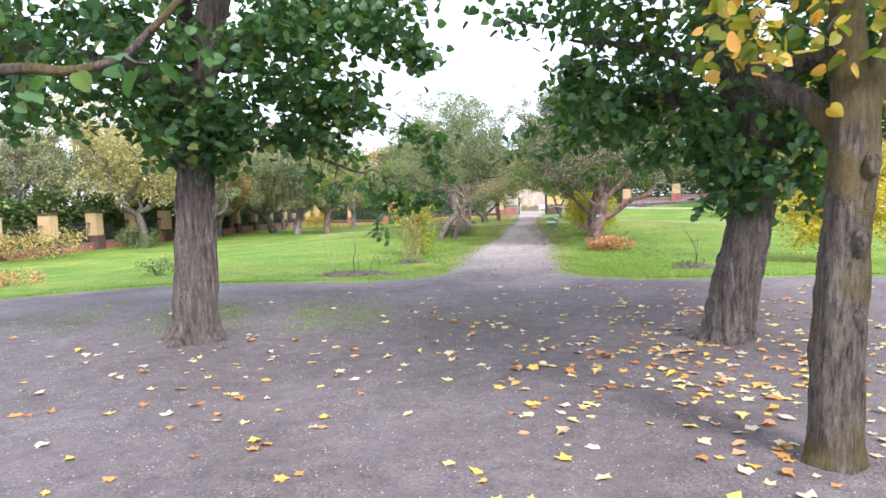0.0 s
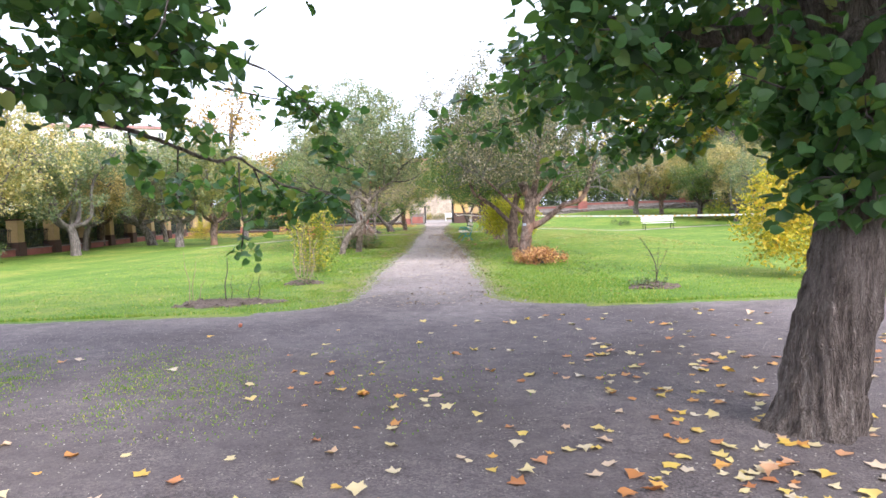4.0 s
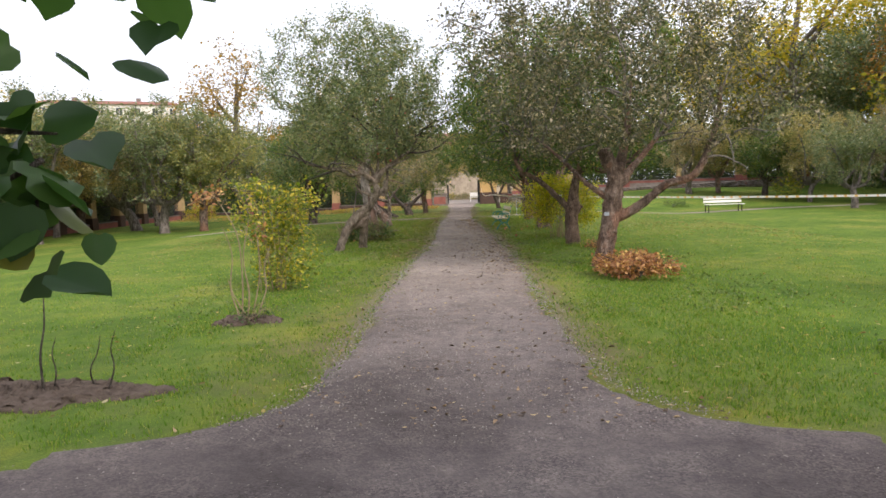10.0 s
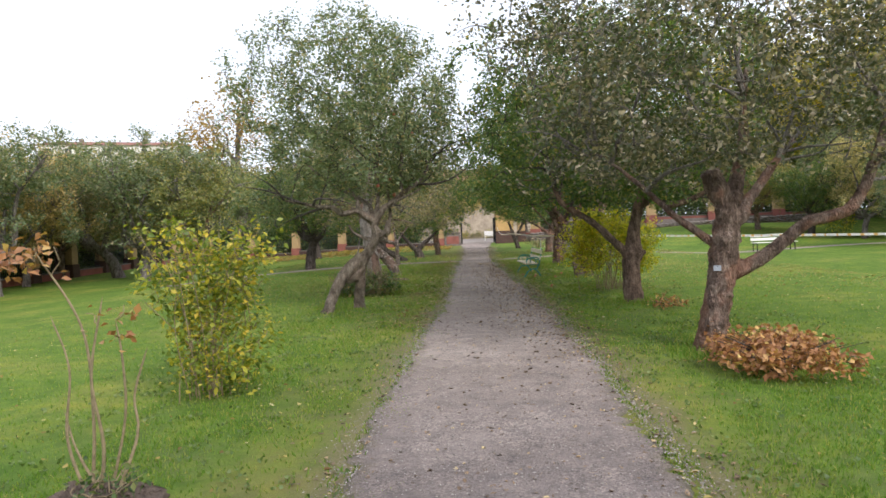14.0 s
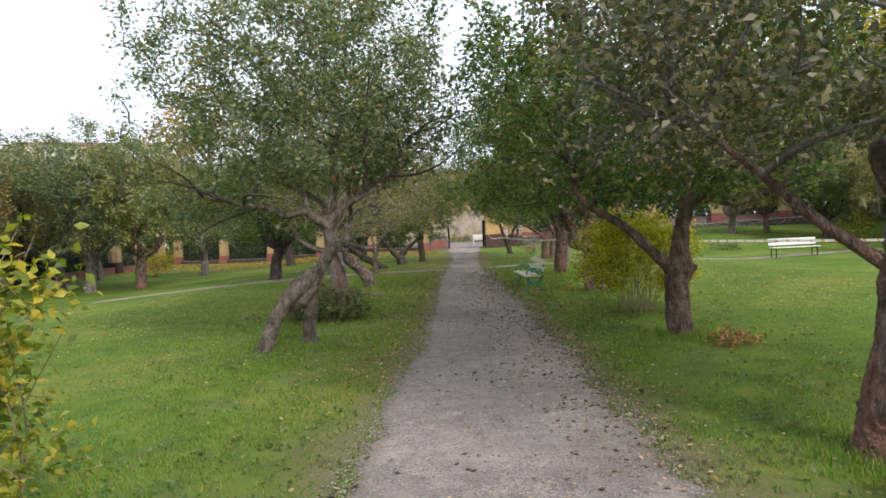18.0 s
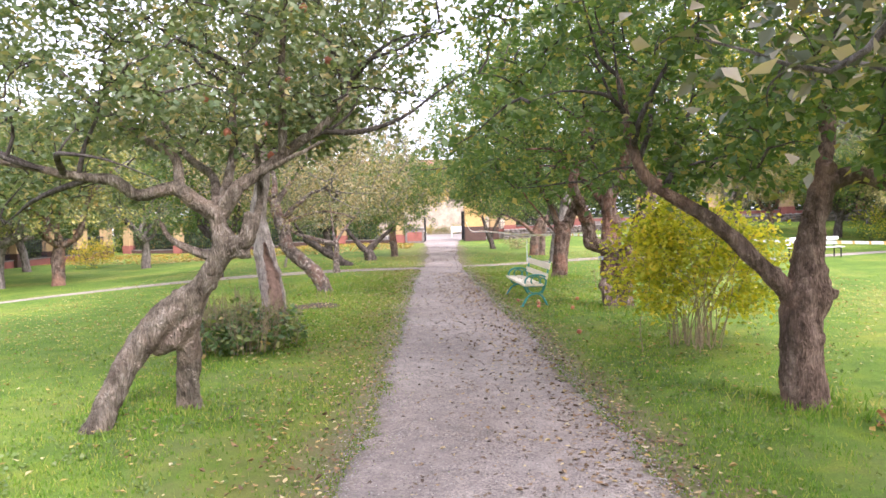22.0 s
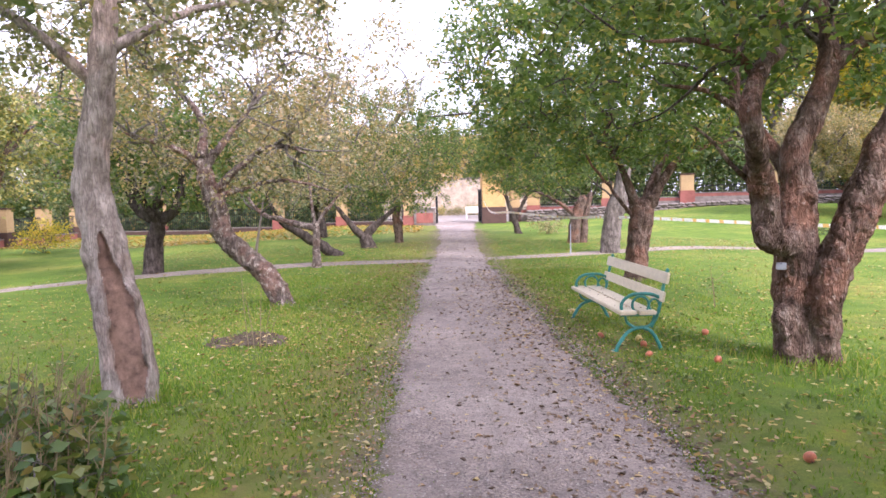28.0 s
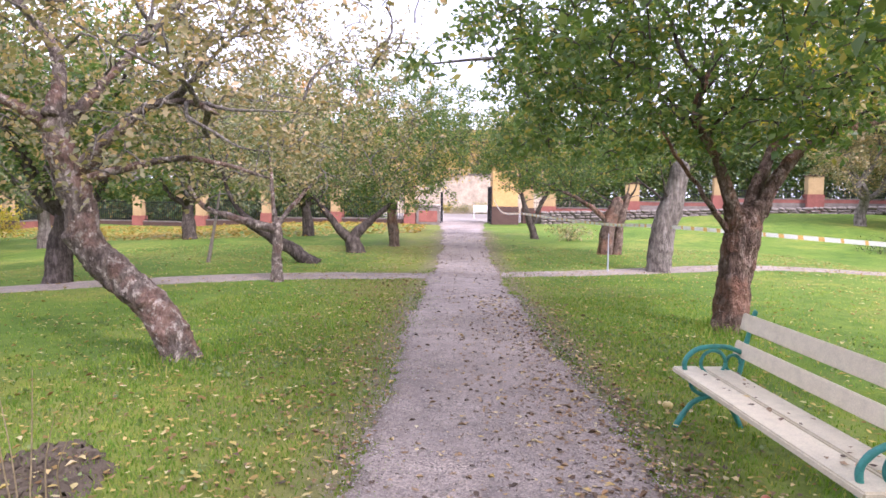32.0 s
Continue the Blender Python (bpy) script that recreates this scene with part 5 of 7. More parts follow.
tree("apple_tree", "thick many-stemmed apple tree with a metal tag on its knobbly trunk", "tree", APPLES, (3.3, 35.7),
     [("limb", [(2.64, 35.15, 1.62), (2.56, 35.03, 1.8), (2.43, 34.82, 2.0), (2.35, 34.74, 2.22), (2.42, 34.82, 2.42), (2.55, 34.92, 2.6), (2.72, 35.02, 2.74), (2.76, 35.1, 3.0), (2.66, 35.15, 3.4)], 0.1, 0.035, 0),
      ("limb", [(3.26, 35.7, 1.5), (3.22, 35.7, 1.95), (3.34, 35.72, 2.23), (3.52, 35.76, 2.66), (3.56, 35.8, 3.0), (3.5, 35.9, 3.5)], 0.135, 0.06, 0),
      ("limb", [(3.55, 35.77, 2.72), (3.75, 35.7, 2.86), (3.98, 35.62, 3.05), (4.3, 35.55, 3.4)], 0.08, 0.03, 0),
      ("limb", [(3.68, 35.47, 1.4), (3.86, 35.45, 1.96), (4.06, 35.42, 2.45), (4.35, 35.4, 2.95)], 0.155, 0.06, 0),
      ("limb", [(3.28, 35.8, 1.6), (3.12, 35.84, 1.95), (2.93, 35.9, 2.22), (2.78, 35.95, 2.5), (2.82, 36.0, 2.9), (2.9, 36.1, 3.3)], 0.075, 0.03, 0),
      ("limb", [(2.92, 35.9, 2.24), (2.7, 35.92, 2.42), (2.4, 35.9, 2.55), (2.0, 35.8, 2.6)], 0.04, 0.012, 0),
      ("limb", [(2.46, 34.88, 2.5), (2.28, 34.9, 2.7), (2.0, 34.95, 2.8), (1.6, 35.0, 2.82)], 0.04, 0.012, 0),
      ("spur", [(2.66, 35.2, 1.62), (2.45, 35.12, 1.75), (2.25, 35.08, 1.95), (2.0, 35.05, 2.15)], 0.024, 0.01, 0)],
     BARK_RED, TWIG, LEAF_APPLE_GREEN, 135, [(760, (3.2, 36.1, 4.1), (2.8, 2.6, 2.0), 2.55, 0.2)], 0.092, "apple", 46, 0.1, 0.4, sides=24, plane=35.7, rough=0.9,
     bole=[(0, [(3.31, -0.12, 0.28), (3.3, 0.06, 0.235), (3.27, 0.45, 0.21), (3.25, 0.85, 0.195), (3.23, 1.15, 0.185), (3.26, 1.45, 0.155), (3.25, 1.7, 0.14)]),
           (0, [(3.5, -0.1, 0.17, -0.08), (3.42, 0.15, 0.145, -0.14), (3.4, 0.45, 0.14, -0.2), (3.43, 0.75, 0.15, -0.22), (3.55, 1.08, 0.155, -0.22), (3.68, 1.4, 0.16, -0.23), (3.76, 1.65, 0.155, -0.24)]),
           (0, [(3.12, 1.12, 0.12, -0.12), (2.97, 1.13, 0.12, -0.28), (2.8, 1.2, 0.12, -0.4), (2.74, 1.36, 0.118, -0.45), (2.72, 1.5, 0.11, -0.48), (2.64, 1.66, 0.1, -0.56), (2.56, 1.8, 0.095, -0.67)]),
           (0, [(2.76, 1.14, 0.07, -0.43), (2.72, 1.18, 0.085, -0.46), (2.69, 1.28, 0.07, -0.47)]),
           (0, [(2.78, 1.52, 0.07, -0.47), (2.7, 1.56, 0.085, -0.5), (2.66, 1.62, 0.06, -0.52)]),
           (0, [(3.09, 0.54, 0.06, -0.14), (3.05, 0.43, 0.09, -0.15), (3.1, 0.28, 0.07, -0.14), (3.12, 0.1, 0.07, -0.14)]),
           (0, [(3.13, 1.05, 0.09, -0.1), (3.15, 1.45, 0.09, -0.06), (3.2, 1.75, 0.07, 0.02)])])
tree("apple_tree", "reddish-barked apple tree behind the bench with dense green crown", "tree", APPLES, (3.45, 41.4),
     [("limb", line([(3.5, 1.25), (3.21, 1.97), (2.88, 2.56), (2.97, 3.0)], 41.4, -0.3), 0.095, 0.03, 0),
      ("limb", line([(3.65, 1.3), (4.05, 1.95), (4.56, 2.36), (5.6, 2.62)], 41.4, 0.2), 0.1, 0.03, 0),
      ("limb", line([(3.4, 1.2), (2.79, 1.9), (2.4, 2.4)], 41.4, -0.4), 0.04, 0.015, 0),
      ("limb", line([(3.6, 1.3), (3.97, 2.04), (4.73, 3.1)], 41.4, 0.7), 0.09, 0.03, 0)],
     BARK_RED, TWIG, LEAF_APPLE_GREEN, 147, [(1000, (3.0, 41.5, 3.95), (3.1, 2.7, 2.35), 2.05, 0.12)], 0.094, "apple", 46, 0.1, 0.4, sides=20, plane=41.4,
     bole=[(0, [(3.44, -0.12, 0.27), (3.45, 0.06, 0.21), (3.5, 0.71, 0.19), (3.56, 1.2, 0.2), (3.58, 1.45, 0.15)])])
tree("apple_tree", "stout grey apple trunk beside the side path", "tree", APPLES, (4.7, 47.6),
     [("trunk", line([(4.69, -0.1), (4.74, 0.85), (4.95, 1.67), (5.1, 2.4)], 47.8), 0.27, 0.2, 0.15)],
     BARK_GREY, TWIG, LEAF_APPLE_GREEN, 151, [(460, (3.9, 47.9, 4.0), (2.9, 2.6, 2.2), 1.9, 0.05)], 0.085, "apple", 44, 0.085, 0.4, sides=16)
tree("apple_tree", "twin-stemmed brown apple tree on the lawn", "tree", APPLES, (4.6, 52.0),
     [("trunk", line([(4.52, -0.1), (4.62, 0.85), (4.9, 1.6)], 52.0), 0.2, 0.15, 0.2),
      ("second_stem", line([(4.85, -0.1), (4.95, 0.9), (5.15, 1.7)], 52.0), 0.14, 0.1, 0.2),
      ("limb", line([(4.6, 0.9), (4.0, 1.4), (3.3, 1.75)], 52.0), 0.08, 0.04, 0)],
     BARK_APPLE, TWIG, LEAF_APPLE_GREEN, 153, [(430, (3.6, 52.4, 3.7), (2.7, 2.5, 2.4), 1.5, 0.05)], 0.09, "apple", 44, 0.085, 0.4, sides=14)
tree("apple_tree", "forked dark apple tree near the gate pillar", "tree", APPLES, (3.45, 58.2),
     [("trunk", line([(3.48, -0.1), (3.3, 0.5), (3.16, 0.92), (2.9, 1.7)], 58.2), 0.15, 0.08, 0.2),
      ("limb", line([(3.28, 0.45), (3.73, 1.47), (4.2, 2.2)], 58.2), 0.1, 0.05, 0)],
     BARK_DARK, TWIG, LEAF_APPLE_GREEN, 155, [(320, (3.4, 58.4, 3.2), (2.3, 2.5, 1.9), 1.5, 0.05), (150, (1.7, 59.2, 3.8), (1.9, 2.0, 1.2), 2.65, 0.05)], 0.09, "apple", 44, 0.085, 0.4, sides=12)


# ---- orchard trees farther off ----
def orchard_tree(name, label, leaf, bark, seed, height=6.4, spread=3.0, lean=0.3, thick=0.17, fork=1.35):
    """An old orchard tree: a short trunk, crooked limbs and a crown of uneven lobes over them."""
    r = np.random.RandomState(seed)
    stems = [("trunk", [(0, 0, -0.2), (lean * 0.3, 0.05, 0.5 * fork), (lean, 0, fork + 0.05)], thick, thick * 0.8, 0.35)]
    crowns = []
    for k in range(6):
        a = k * 1.05 + r.uniform(-0.35, 0.35)
        d = np.array([np.cos(a), np.sin(a)])
        q = spread * r.uniform(0.42, 0.66)
        top = fork + (height - fork) * (r.uniform(0.42, 0.62) if k % 3 else r.uniform(0.62, 0.75))
        e = r.normal(size=2) * 0.25
        stems.append(("limb", [(lean, 0, fork - 0.1), (lean + 0.3 * q * d[0] + e[0], 0.3 * q * d[1] + e[1], fork + 0.35), (lean + 0.7 * q * d[0] - e[0], 0.7 * q * d[1] - e[1], 0.5 * (fork + top) + 0.25), (lean + 1.1 * q * d[0], 1.1 * q * d[1], top)], thick * 0.5, 0.025, 0))
        lobe = spread * r.uniform(0.36, 0.52)
        crowns.append((92, (lean + q * d[0], q * d[1], top - 0.15), (lobe, lobe, lobe * 0.85), fork + 0.1, 0.12))
    crowns.append((70, (lean, 0, height * 0.72), (spread * 0.5, spread * 0.5, height * 0.26), fork + 0.6, 0.15))
    crowns.append((90, (lean, 0, fork + 1.0), (spread * 0.85, spread * 0.85, 0.85), fork + 0.2, 0.1))
    return tree(name, label, "tree", "orchard trees on the lawn", (0.001, 0.0), stems, bark, TWIG_PALE, leaf, seed, crowns, 0.112, "apple", 36, 0.12, 0.35, walk_clear=False, sides=12)


def plant_row(proto, spots, keep_first=True):
    first = True
    for x, y, s, rz in spots:
        m = pose(x, y, gz(x, y) - 0.02, 0, 0, rz)
        if first:
            first = False
            proto.matrix_world = m
            proto.scale = (s, s, s)
            continue
        c = copy_thing(proto, m)
        c.scale = (s, s, s)


plant_row(orchard_tree("apple_tree", "apple tree with yellowing leaves on the lawn", LEAF_ORCHARD, BARK_GREY, 201),
          [(-20.5, 37.5, 1.45, 250), (-20.9, 47.5, 1.15, 60), (-19.8, 57.5, 1.2, 200), (-25.8, 45.0, 1.35, 20), (23.5, 56.0, 1.0, 10)])
plant_row(orchard_tree("apple_tree", "apple tree with grey-green leaves on the lawn", LEAF_APPLE, BARK_GREY, 207, 6.3, 3.1, 0.2, 0.22),
          [(-15.3, 47.8, 1.2, 0), (-18.9, 42.6, 1.2, 190), (-13.4, 56.0, 1.0, 300), (22.0, 48.6, 0.85, 130), (26.5, 63.0, 1.1, 220)])
plant_row(orchard_tree("apple_tree", "old apple tree with a leaning stout trunk and brownish leaves", LEAF_APPLE_DRY, BARK_GREY, 213, 6.3, 3.0, -0.75, 0.27),
          [(-18.3, 51.3, 1.15, 30), (-26.0, 33.0, 1.35, 280), (17.8, 62.0, 0.9, 75), (28.0, 53.5, 1.0, 30)])
plant_row(orchard_tree("apple_tree", "green and yellow apple tree with an upright brown trunk", LEAF_APPLE_YELLOW, BARK_APPLE, 223, 6.2, 2.9, 0.1, 0.2),
          [(-13.2, 48.0, 1.1, 40), (-22.5, 53.0, 1.2, 120), (19.9, 61.8, 0.9, 160)])
plant_row(orchard_tree("apple_tree", "dark green bushy apple tree on the lawn", LEAF_APPLE_GREEN, BARK_DARK, 219, 5.6, 2.7, 0.2, 0.24),
          [(-6.75, 45.2, 0.95, 10), (-9.0, 57.5, 1.0, 140), (-5.2, 59.5, 0.95, 230), (21.8, 58.7, 0.9, 290), (29.5, 46.0, 1.1, 180)])


# ---- shrubs, beds and small plants ----
def shrub(name, label, base, stems, height, spread, leaf, twig, seed, n=70, per=26, leaf_size=0.06, low=0.15, scatter=0.1, category="shrub", lean=0.0, shape="apple", leafy=0.56, gap=0.1, foot=0.12, crowns=None):
    r = np.random.RandomState(seed)
    z0 = gz(*base)
    rows = []
    for k in range(stems):
        a, u = r.uniform(0, 6.28), r.uniform(0.1, 1) * spread
        f = np.array([np.cos(a), np.sin(a)])
        h = height * r.uniform(0.55, 1.0)
        q, w = r.normal(size=2) * 0.55, r.uniform(-0.12, 0.15)
        rows.append(("stem", [(base[0] + foot * spread * q[0], base[1] + foot * spread * q[1], z0 - 0.04), (base[0] + foot * spread * q[0] + (0.3 + w) * u * f[0] + lean * 0.4, base[1] + foot * spread * q[1] + (0.3 + w) * u * f[1], z0 + (0.45 + w) * h), (base[0] + u * f[0] + lean, base[1] + u * f[1], z0 + z0 + h)], 0.007, 0.003, 0))
    return tree(name, label, category, "", base, rows, twig, twig, leaf, seed,
                crowns or [(n, (base[0] + lean * 0.5, base[1], z0 + height * leafy), (spread, spread, height * 0.9 * leafy), z0 + low, gap)], leaf_size, shape, per, scatter, 0.3, walk_clear=False, twig_k=0.005)


shrub("yellowing_shrub", "tall yellow-green shrub with many upright stems on the lawn", (-2.9, 23.1), 26, 1.85, 0.72, LEAF_YGREEN, DRY_SHOOT, 301, 0, 24, 0.07, 0.05, 0.085, foot=0.3,
      crowns=[(90, (-3.05, 23.15, 1.25), (0.44, 0.45, 0.45), 0.5, 0.25), (56, (-2.6, 23.1, 1.35), (0.32, 0.35, 0.36), 0.8, 0.3), (170, (-2.8, 23.15, 0.6), (0.55, 0.5, 0.52), 0.06, 0.2), (16, (-3.2, 23.15, 1.72), (0.28, 0.28, 0.13), 1.5, 0.0), (14, (-2.35, 23.15, 1.55), (0.28, 0.28, 0.13), 1.3, 0.0)])
shrub("golden_shrub", "golden yellow shrub at the edge of the lawn", (8.0, 19.3), 20, 2.4, 1.35, LEAF_YELLOW, TWIG, 303, 0, 44, 0.085, 0.25, 0.11,
      crowns=[(260, (8.0, 19.3, 1.35), (1.4, 1.3, 1.2), 0.2, 0.05), (90, (7.2, 19.0, 0.9), (0.8, 0.7, 0.7), 0.12, 0.1), (70, (8.3, 19.0, 2.2), (0.8, 0.8, 0.5), 1.4, 0.2)])
shrub("yellow_green_shrub", "bushy yellow-green shrub with bare lower canes under the apple trees", (3.3, 32.2), 44, 1.9, 1.0, LEAF_GOLDGREEN, DRY_SHOOT, 305, 0, 50, 0.078, 0.3, 0.1, foot=0.3,
      crowns=[(110, (3.35, 32.2, 1.25), (0.82, 0.8, 0.52), 0.6, 0.25), (50, (2.65, 32.1, 1.2), (0.5, 0.5, 0.4), 0.8, 0.3), (80, (3.95, 32.3, 0.95), (0.6, 0.6, 0.65), 0.2, 0.25), (40, (2.8, 32.0, 0.8), (0.55, 0.4, 0.35), 0.35, 0.3), (22, (3.1, 32.3, 1.7), (0.5, 0.5, 0.18), 1.45, 0.2)])
def dry_shoots(owner, base, n, height, spread, seed):
    """Thin dry upright shoots with short side twigs, standing out of a low shrub."""
    r = np.random.RandomState(seed)
    V, F, k = [], [], 0
    for i in range(n):
        a, u = r.uniform(0, 6.28), spread * np.sqrt(r.uniform())
        p = np.array([base[0] + u * np.cos(a), base[1] + u * np.sin(a), gz(*base) + 0.05])
        h = height * r.uniform(0.55, 1.05) * (1 - 0.35 * (u / spread) ** 2)
        d = np.array([np.cos(a) * 0.25 * u + r.normal() * 0.08, np.sin(a) * 0.25 * u + r.normal() * 0.08, 1.0])
        rows = [(p, d * h, 0.0055)]
        for j in range(4):
            q = p + d * h * r.uniform(0.4, 0.9)
            e = np.array([r.normal() * 0.5, r.normal() * 0.5, 0.8])
            rows.append((q, e * r.uniform(0.06, 0.16), 0.0032))
        for q, e, w in rows:
            C = np.array([q, q + e * 0.5 + r.normal(size=3) * 0.012, q + e])
            v, f = tube(C, np.array([w, w * 0.8, w * 0.4]), 4)
            V.append(v)
            F.append(f + k)
            k += len(v)
    o = np.array(owner.location)
    return tagged(part("dry_growth", mesh_np("dry_growth", np.vstack(V) - o, [np.vstack(F)], DRY_SHOOT), None, owner, "thin dry brown shoots"), kind="stuff")


bush = shrub("low_shrub", "low dark green shrub with dry upright shoots beside the hollow tree", (-2.65, 32.9), 24, 0.62, 0.85, LEAF_BUSH, TWIG_PALE, 307, 210, 22, 0.095, 0.02, 0.07, leafy=0.42)
dry_shoots(bush, (-2.65, 32.9), 170, 0.8, 0.78, 308)
shrub("dark_shrub", "rounded dark green shrub near the fence", (-20.0, 36.0), 8, 1.1, 1.3, LEAF_DARK, TWIG, 309, 80, 24, 0.11, 0.1, 0.15)
shrub("low_shrub", "low reddish-green shrub by the lawn edge", (-20.5, 29.5), 8, 1.3, 2.0, LEAF_APPLE_YELLOW, TWIG, 311, 110, 24, 0.11, 0.1, 0.17)
shrub("low_shrub", "small rose bush on the lawn", (-9.0, 18.9), 7, 0.4, 0.5, LEAF_DARK, TWIG, 313, 34, 22, 0.06, 0.05, 0.07)
shrub("low_shrub", "small brown and green shrub by the gravel", (-13.3, 19.0), 7, 0.45, 0.9, LEAF_BROWN, TWIG, 315, 44, 22, 0.07, 0.05, 0.08)
shrub("yellow_shrub", "bright yellow shrub before the fence", (-17.6, 59.6), 9, 1.5, 1.2, LEAF_YELLOW, TWIG, 317, 90, 26, 0.11, 0.1, 0.14)
shrub("yellow_shrub", "yellow shrub under the orchard trees", (22.5, 57.0), 8, 1.6, 0.9, LEAF_YGREEN, TWIG, 319, 80, 26, 0.11, 0.2, 0.14)
shrub("dark_shrub", "low dark shrub under the gate tree", (4.6, 57.6), 7, 0.6, 0.8, LEAF_APPLE_DRY, TWIG, 321, 40, 22, 0.08, 0.05, 0.1)
shrub("low_shrub", "low heather-like plant bed on the lawn", (14.5, 55.5), 8, 0.45, 0.9, LEAF_DARK, TWIG, 323, 40, 22, 0.08, 0.03, 0.08)
shrub("withered_perennials", "mound of withered copper-brown perennial leaves", (3.05, 23.1), 40, 0.42, 0.75, LEAF_BROWN, TWIG, 325, 200, 30, 0.07, 0.02, 0.05, "perennials", leafy=0.5)
shrub("withered_perennials", "small patch of withered brown leaves in the grass", (3.55, 28.6), 8, 0.16, 0.4, LEAF_BROWN, TWIG, 327, 30, 20, 0.075, 0.02, 0.05, "perennials")
shrub("sapling", "thin young sapling with a few green base leaves", (3.7, 38.6), 2, 0.75, 0.16, LEAF_WEED, DRY_SHOOT, 329, 7, 4, 0.05, 0.02, 0.07, "sapling")
shrub("sapling", "bare bent sapling with leafy tuft at its foot", (4.23, 17.8), 2, 0.9, 0.25, LEAF_DARK, TWIG, 331, 5, 4, 0.05, 0.02, 0.06, "sapling")
shrub("low_shrub", "leafy tuft at the foot of the bent sapling", (4.15, 17.85), 6, 0.14, 0.4, LEAF_DARK, TWIG, 333, 30, 20, 0.055, 0.01, 0.05)


def soil_bed(label, c, rx, ry, seed, rise=0.055, earth=None):
    r = np.random.RandomState(seed)
    n, rings = 90, 18
    a = np.linspace(0, 2 * np.pi, n, endpoint=False)
    V, F = [(c[0], c[1], gz(*c) + rise)], []
    for k in range(1, rings + 1):
        q = k / rings
        rr = q * (1 + 0.16 * np.sin(3 * a + seed) + 0.1 * np.sin(5 * a + 2 * seed) + 0.07 * np.sin(9 * a) + 0.05 * r.normal(size=n))
        x, y = c[0] + rx * rr * np.cos(a), c[1] + ry * rr * np.sin(a)
        z = ground_z(x, y) + rise * (1 - q**2) - 0.01 * (k == rings) + np.abs(r.normal(size=n)) * 0.022 * (q < 0.99)
        V += list(zip(x, y, z))
    quads = [(1 + k * n + j, 1 + k * n + (j + 1) % n, 1 + (k + 1) * n + (j + 1) % n, 1 + (k + 1) * n + j) for k in range(rings - 1) for j in range(n)]
    tris = [(0, 1 + j, 1 + (j + 1) % n) for j in range(n)]
    ob = new("flower_bed", mesh_np("flower_bed", np.array(V), [np.array(quads), np.array(tris)], earth or SOIL, True))
    clods = []
    for k in range(3):
        bm = bmesh.new()
        bmesh.ops.create_icosphere(bm, subdivisions=1, radius=0.05)
        for v in bm.verts:
            v.co *= 1 + 0.5 * noise.noise(v.co * 22 + Vector((k * 3.3, seed, 0)))
        me = bpy.data.meshes.new("clod")
        bm.to_mesh(me)
        bm.free()
        me.materials.append(earth or SOIL)
        clods.append(me)
    for k in range(26):
        a_, q = r.uniform(0, 6.28), 0.85 * np.sqrt(r.uniform())
        x, y = c[0] + rx * q * np.cos(a_), c[1] + ry * q * np.sin(a_)
        o = new("clod", clods[k % 3])
        o.parent = ob
        o.matrix_basis = Matrix.LocRotScale((x, y, gz(x, y) + rise * (1 - q * q) + 0.008), Euler((0, 0, r.uniform(0, 6))), (r.uniform(0.5, 1.2), r.uniform(0.5, 1.2), r.uniform(0.4, 0.8)))
    return tagged(ob, label, "flower bed", "dug beds in the lawn")


soil_bed("dug dark soil bed with bare rose stalks in the lawn", (-3.4, 17.45), 0.85, 0.42, 1)
soil_bed("small dug soil patch at the foot of the shrub", (-2.6, 20.4), 0.42, 0.25, 2)
soil_bed("bare soil patch in the grass beside the slanting tree", (-2.3, 37.2), 0.45, 0.4, 3, 0.006, SOIL_PALE)
soil_bed("soil patch round the bent sapling", (4.2, 17.8), 0.45, 0.28, 4)


def stalk(name, label, pts, r0, material, category="stalk", group=""):
    o = np.array(pts[0])
    ob = new(name, stem_mesh(name, pts, r0, r0 * 0.4, material, o, 7, 0.04, 0, 0.08, int(abs(o[0]) * 100)))
    ob.location = o
    return tagged(ob, label, category, group)


for k, (x, h, dx) in enumerate([(-4.0, 0.95, -0.06), (-3.93, 0.8, 0.05), (-3.9, 0.45, 0.2), (-3.36, 0.82, 0.02), (-3.32, 0.5, 0.08), (-2.98, 0.5, 0.08), (-2.85, 0.55, 0.1)]):
    z = gz(x, 17.45)
    stalk("rose_stalk", "bare thin brown rose stalk in the dug bed", [(x, 17.42 + 0.05 * (k % 3), z), (x + dx * 0.3 + 0.03 * (-1) ** k, 17.45, z + h * 0.4), (x + dx * 0.6 - 0.015 * (-1) ** k, 17.45, z + h * 0.7), (x + dx, 17.45 + 0.04 * (k % 2), z + h)], 0.012 if k == 3 else 0.008, DRY_SHOOT if k < 3 else TWIG, "rose stalk", "rose stalks")
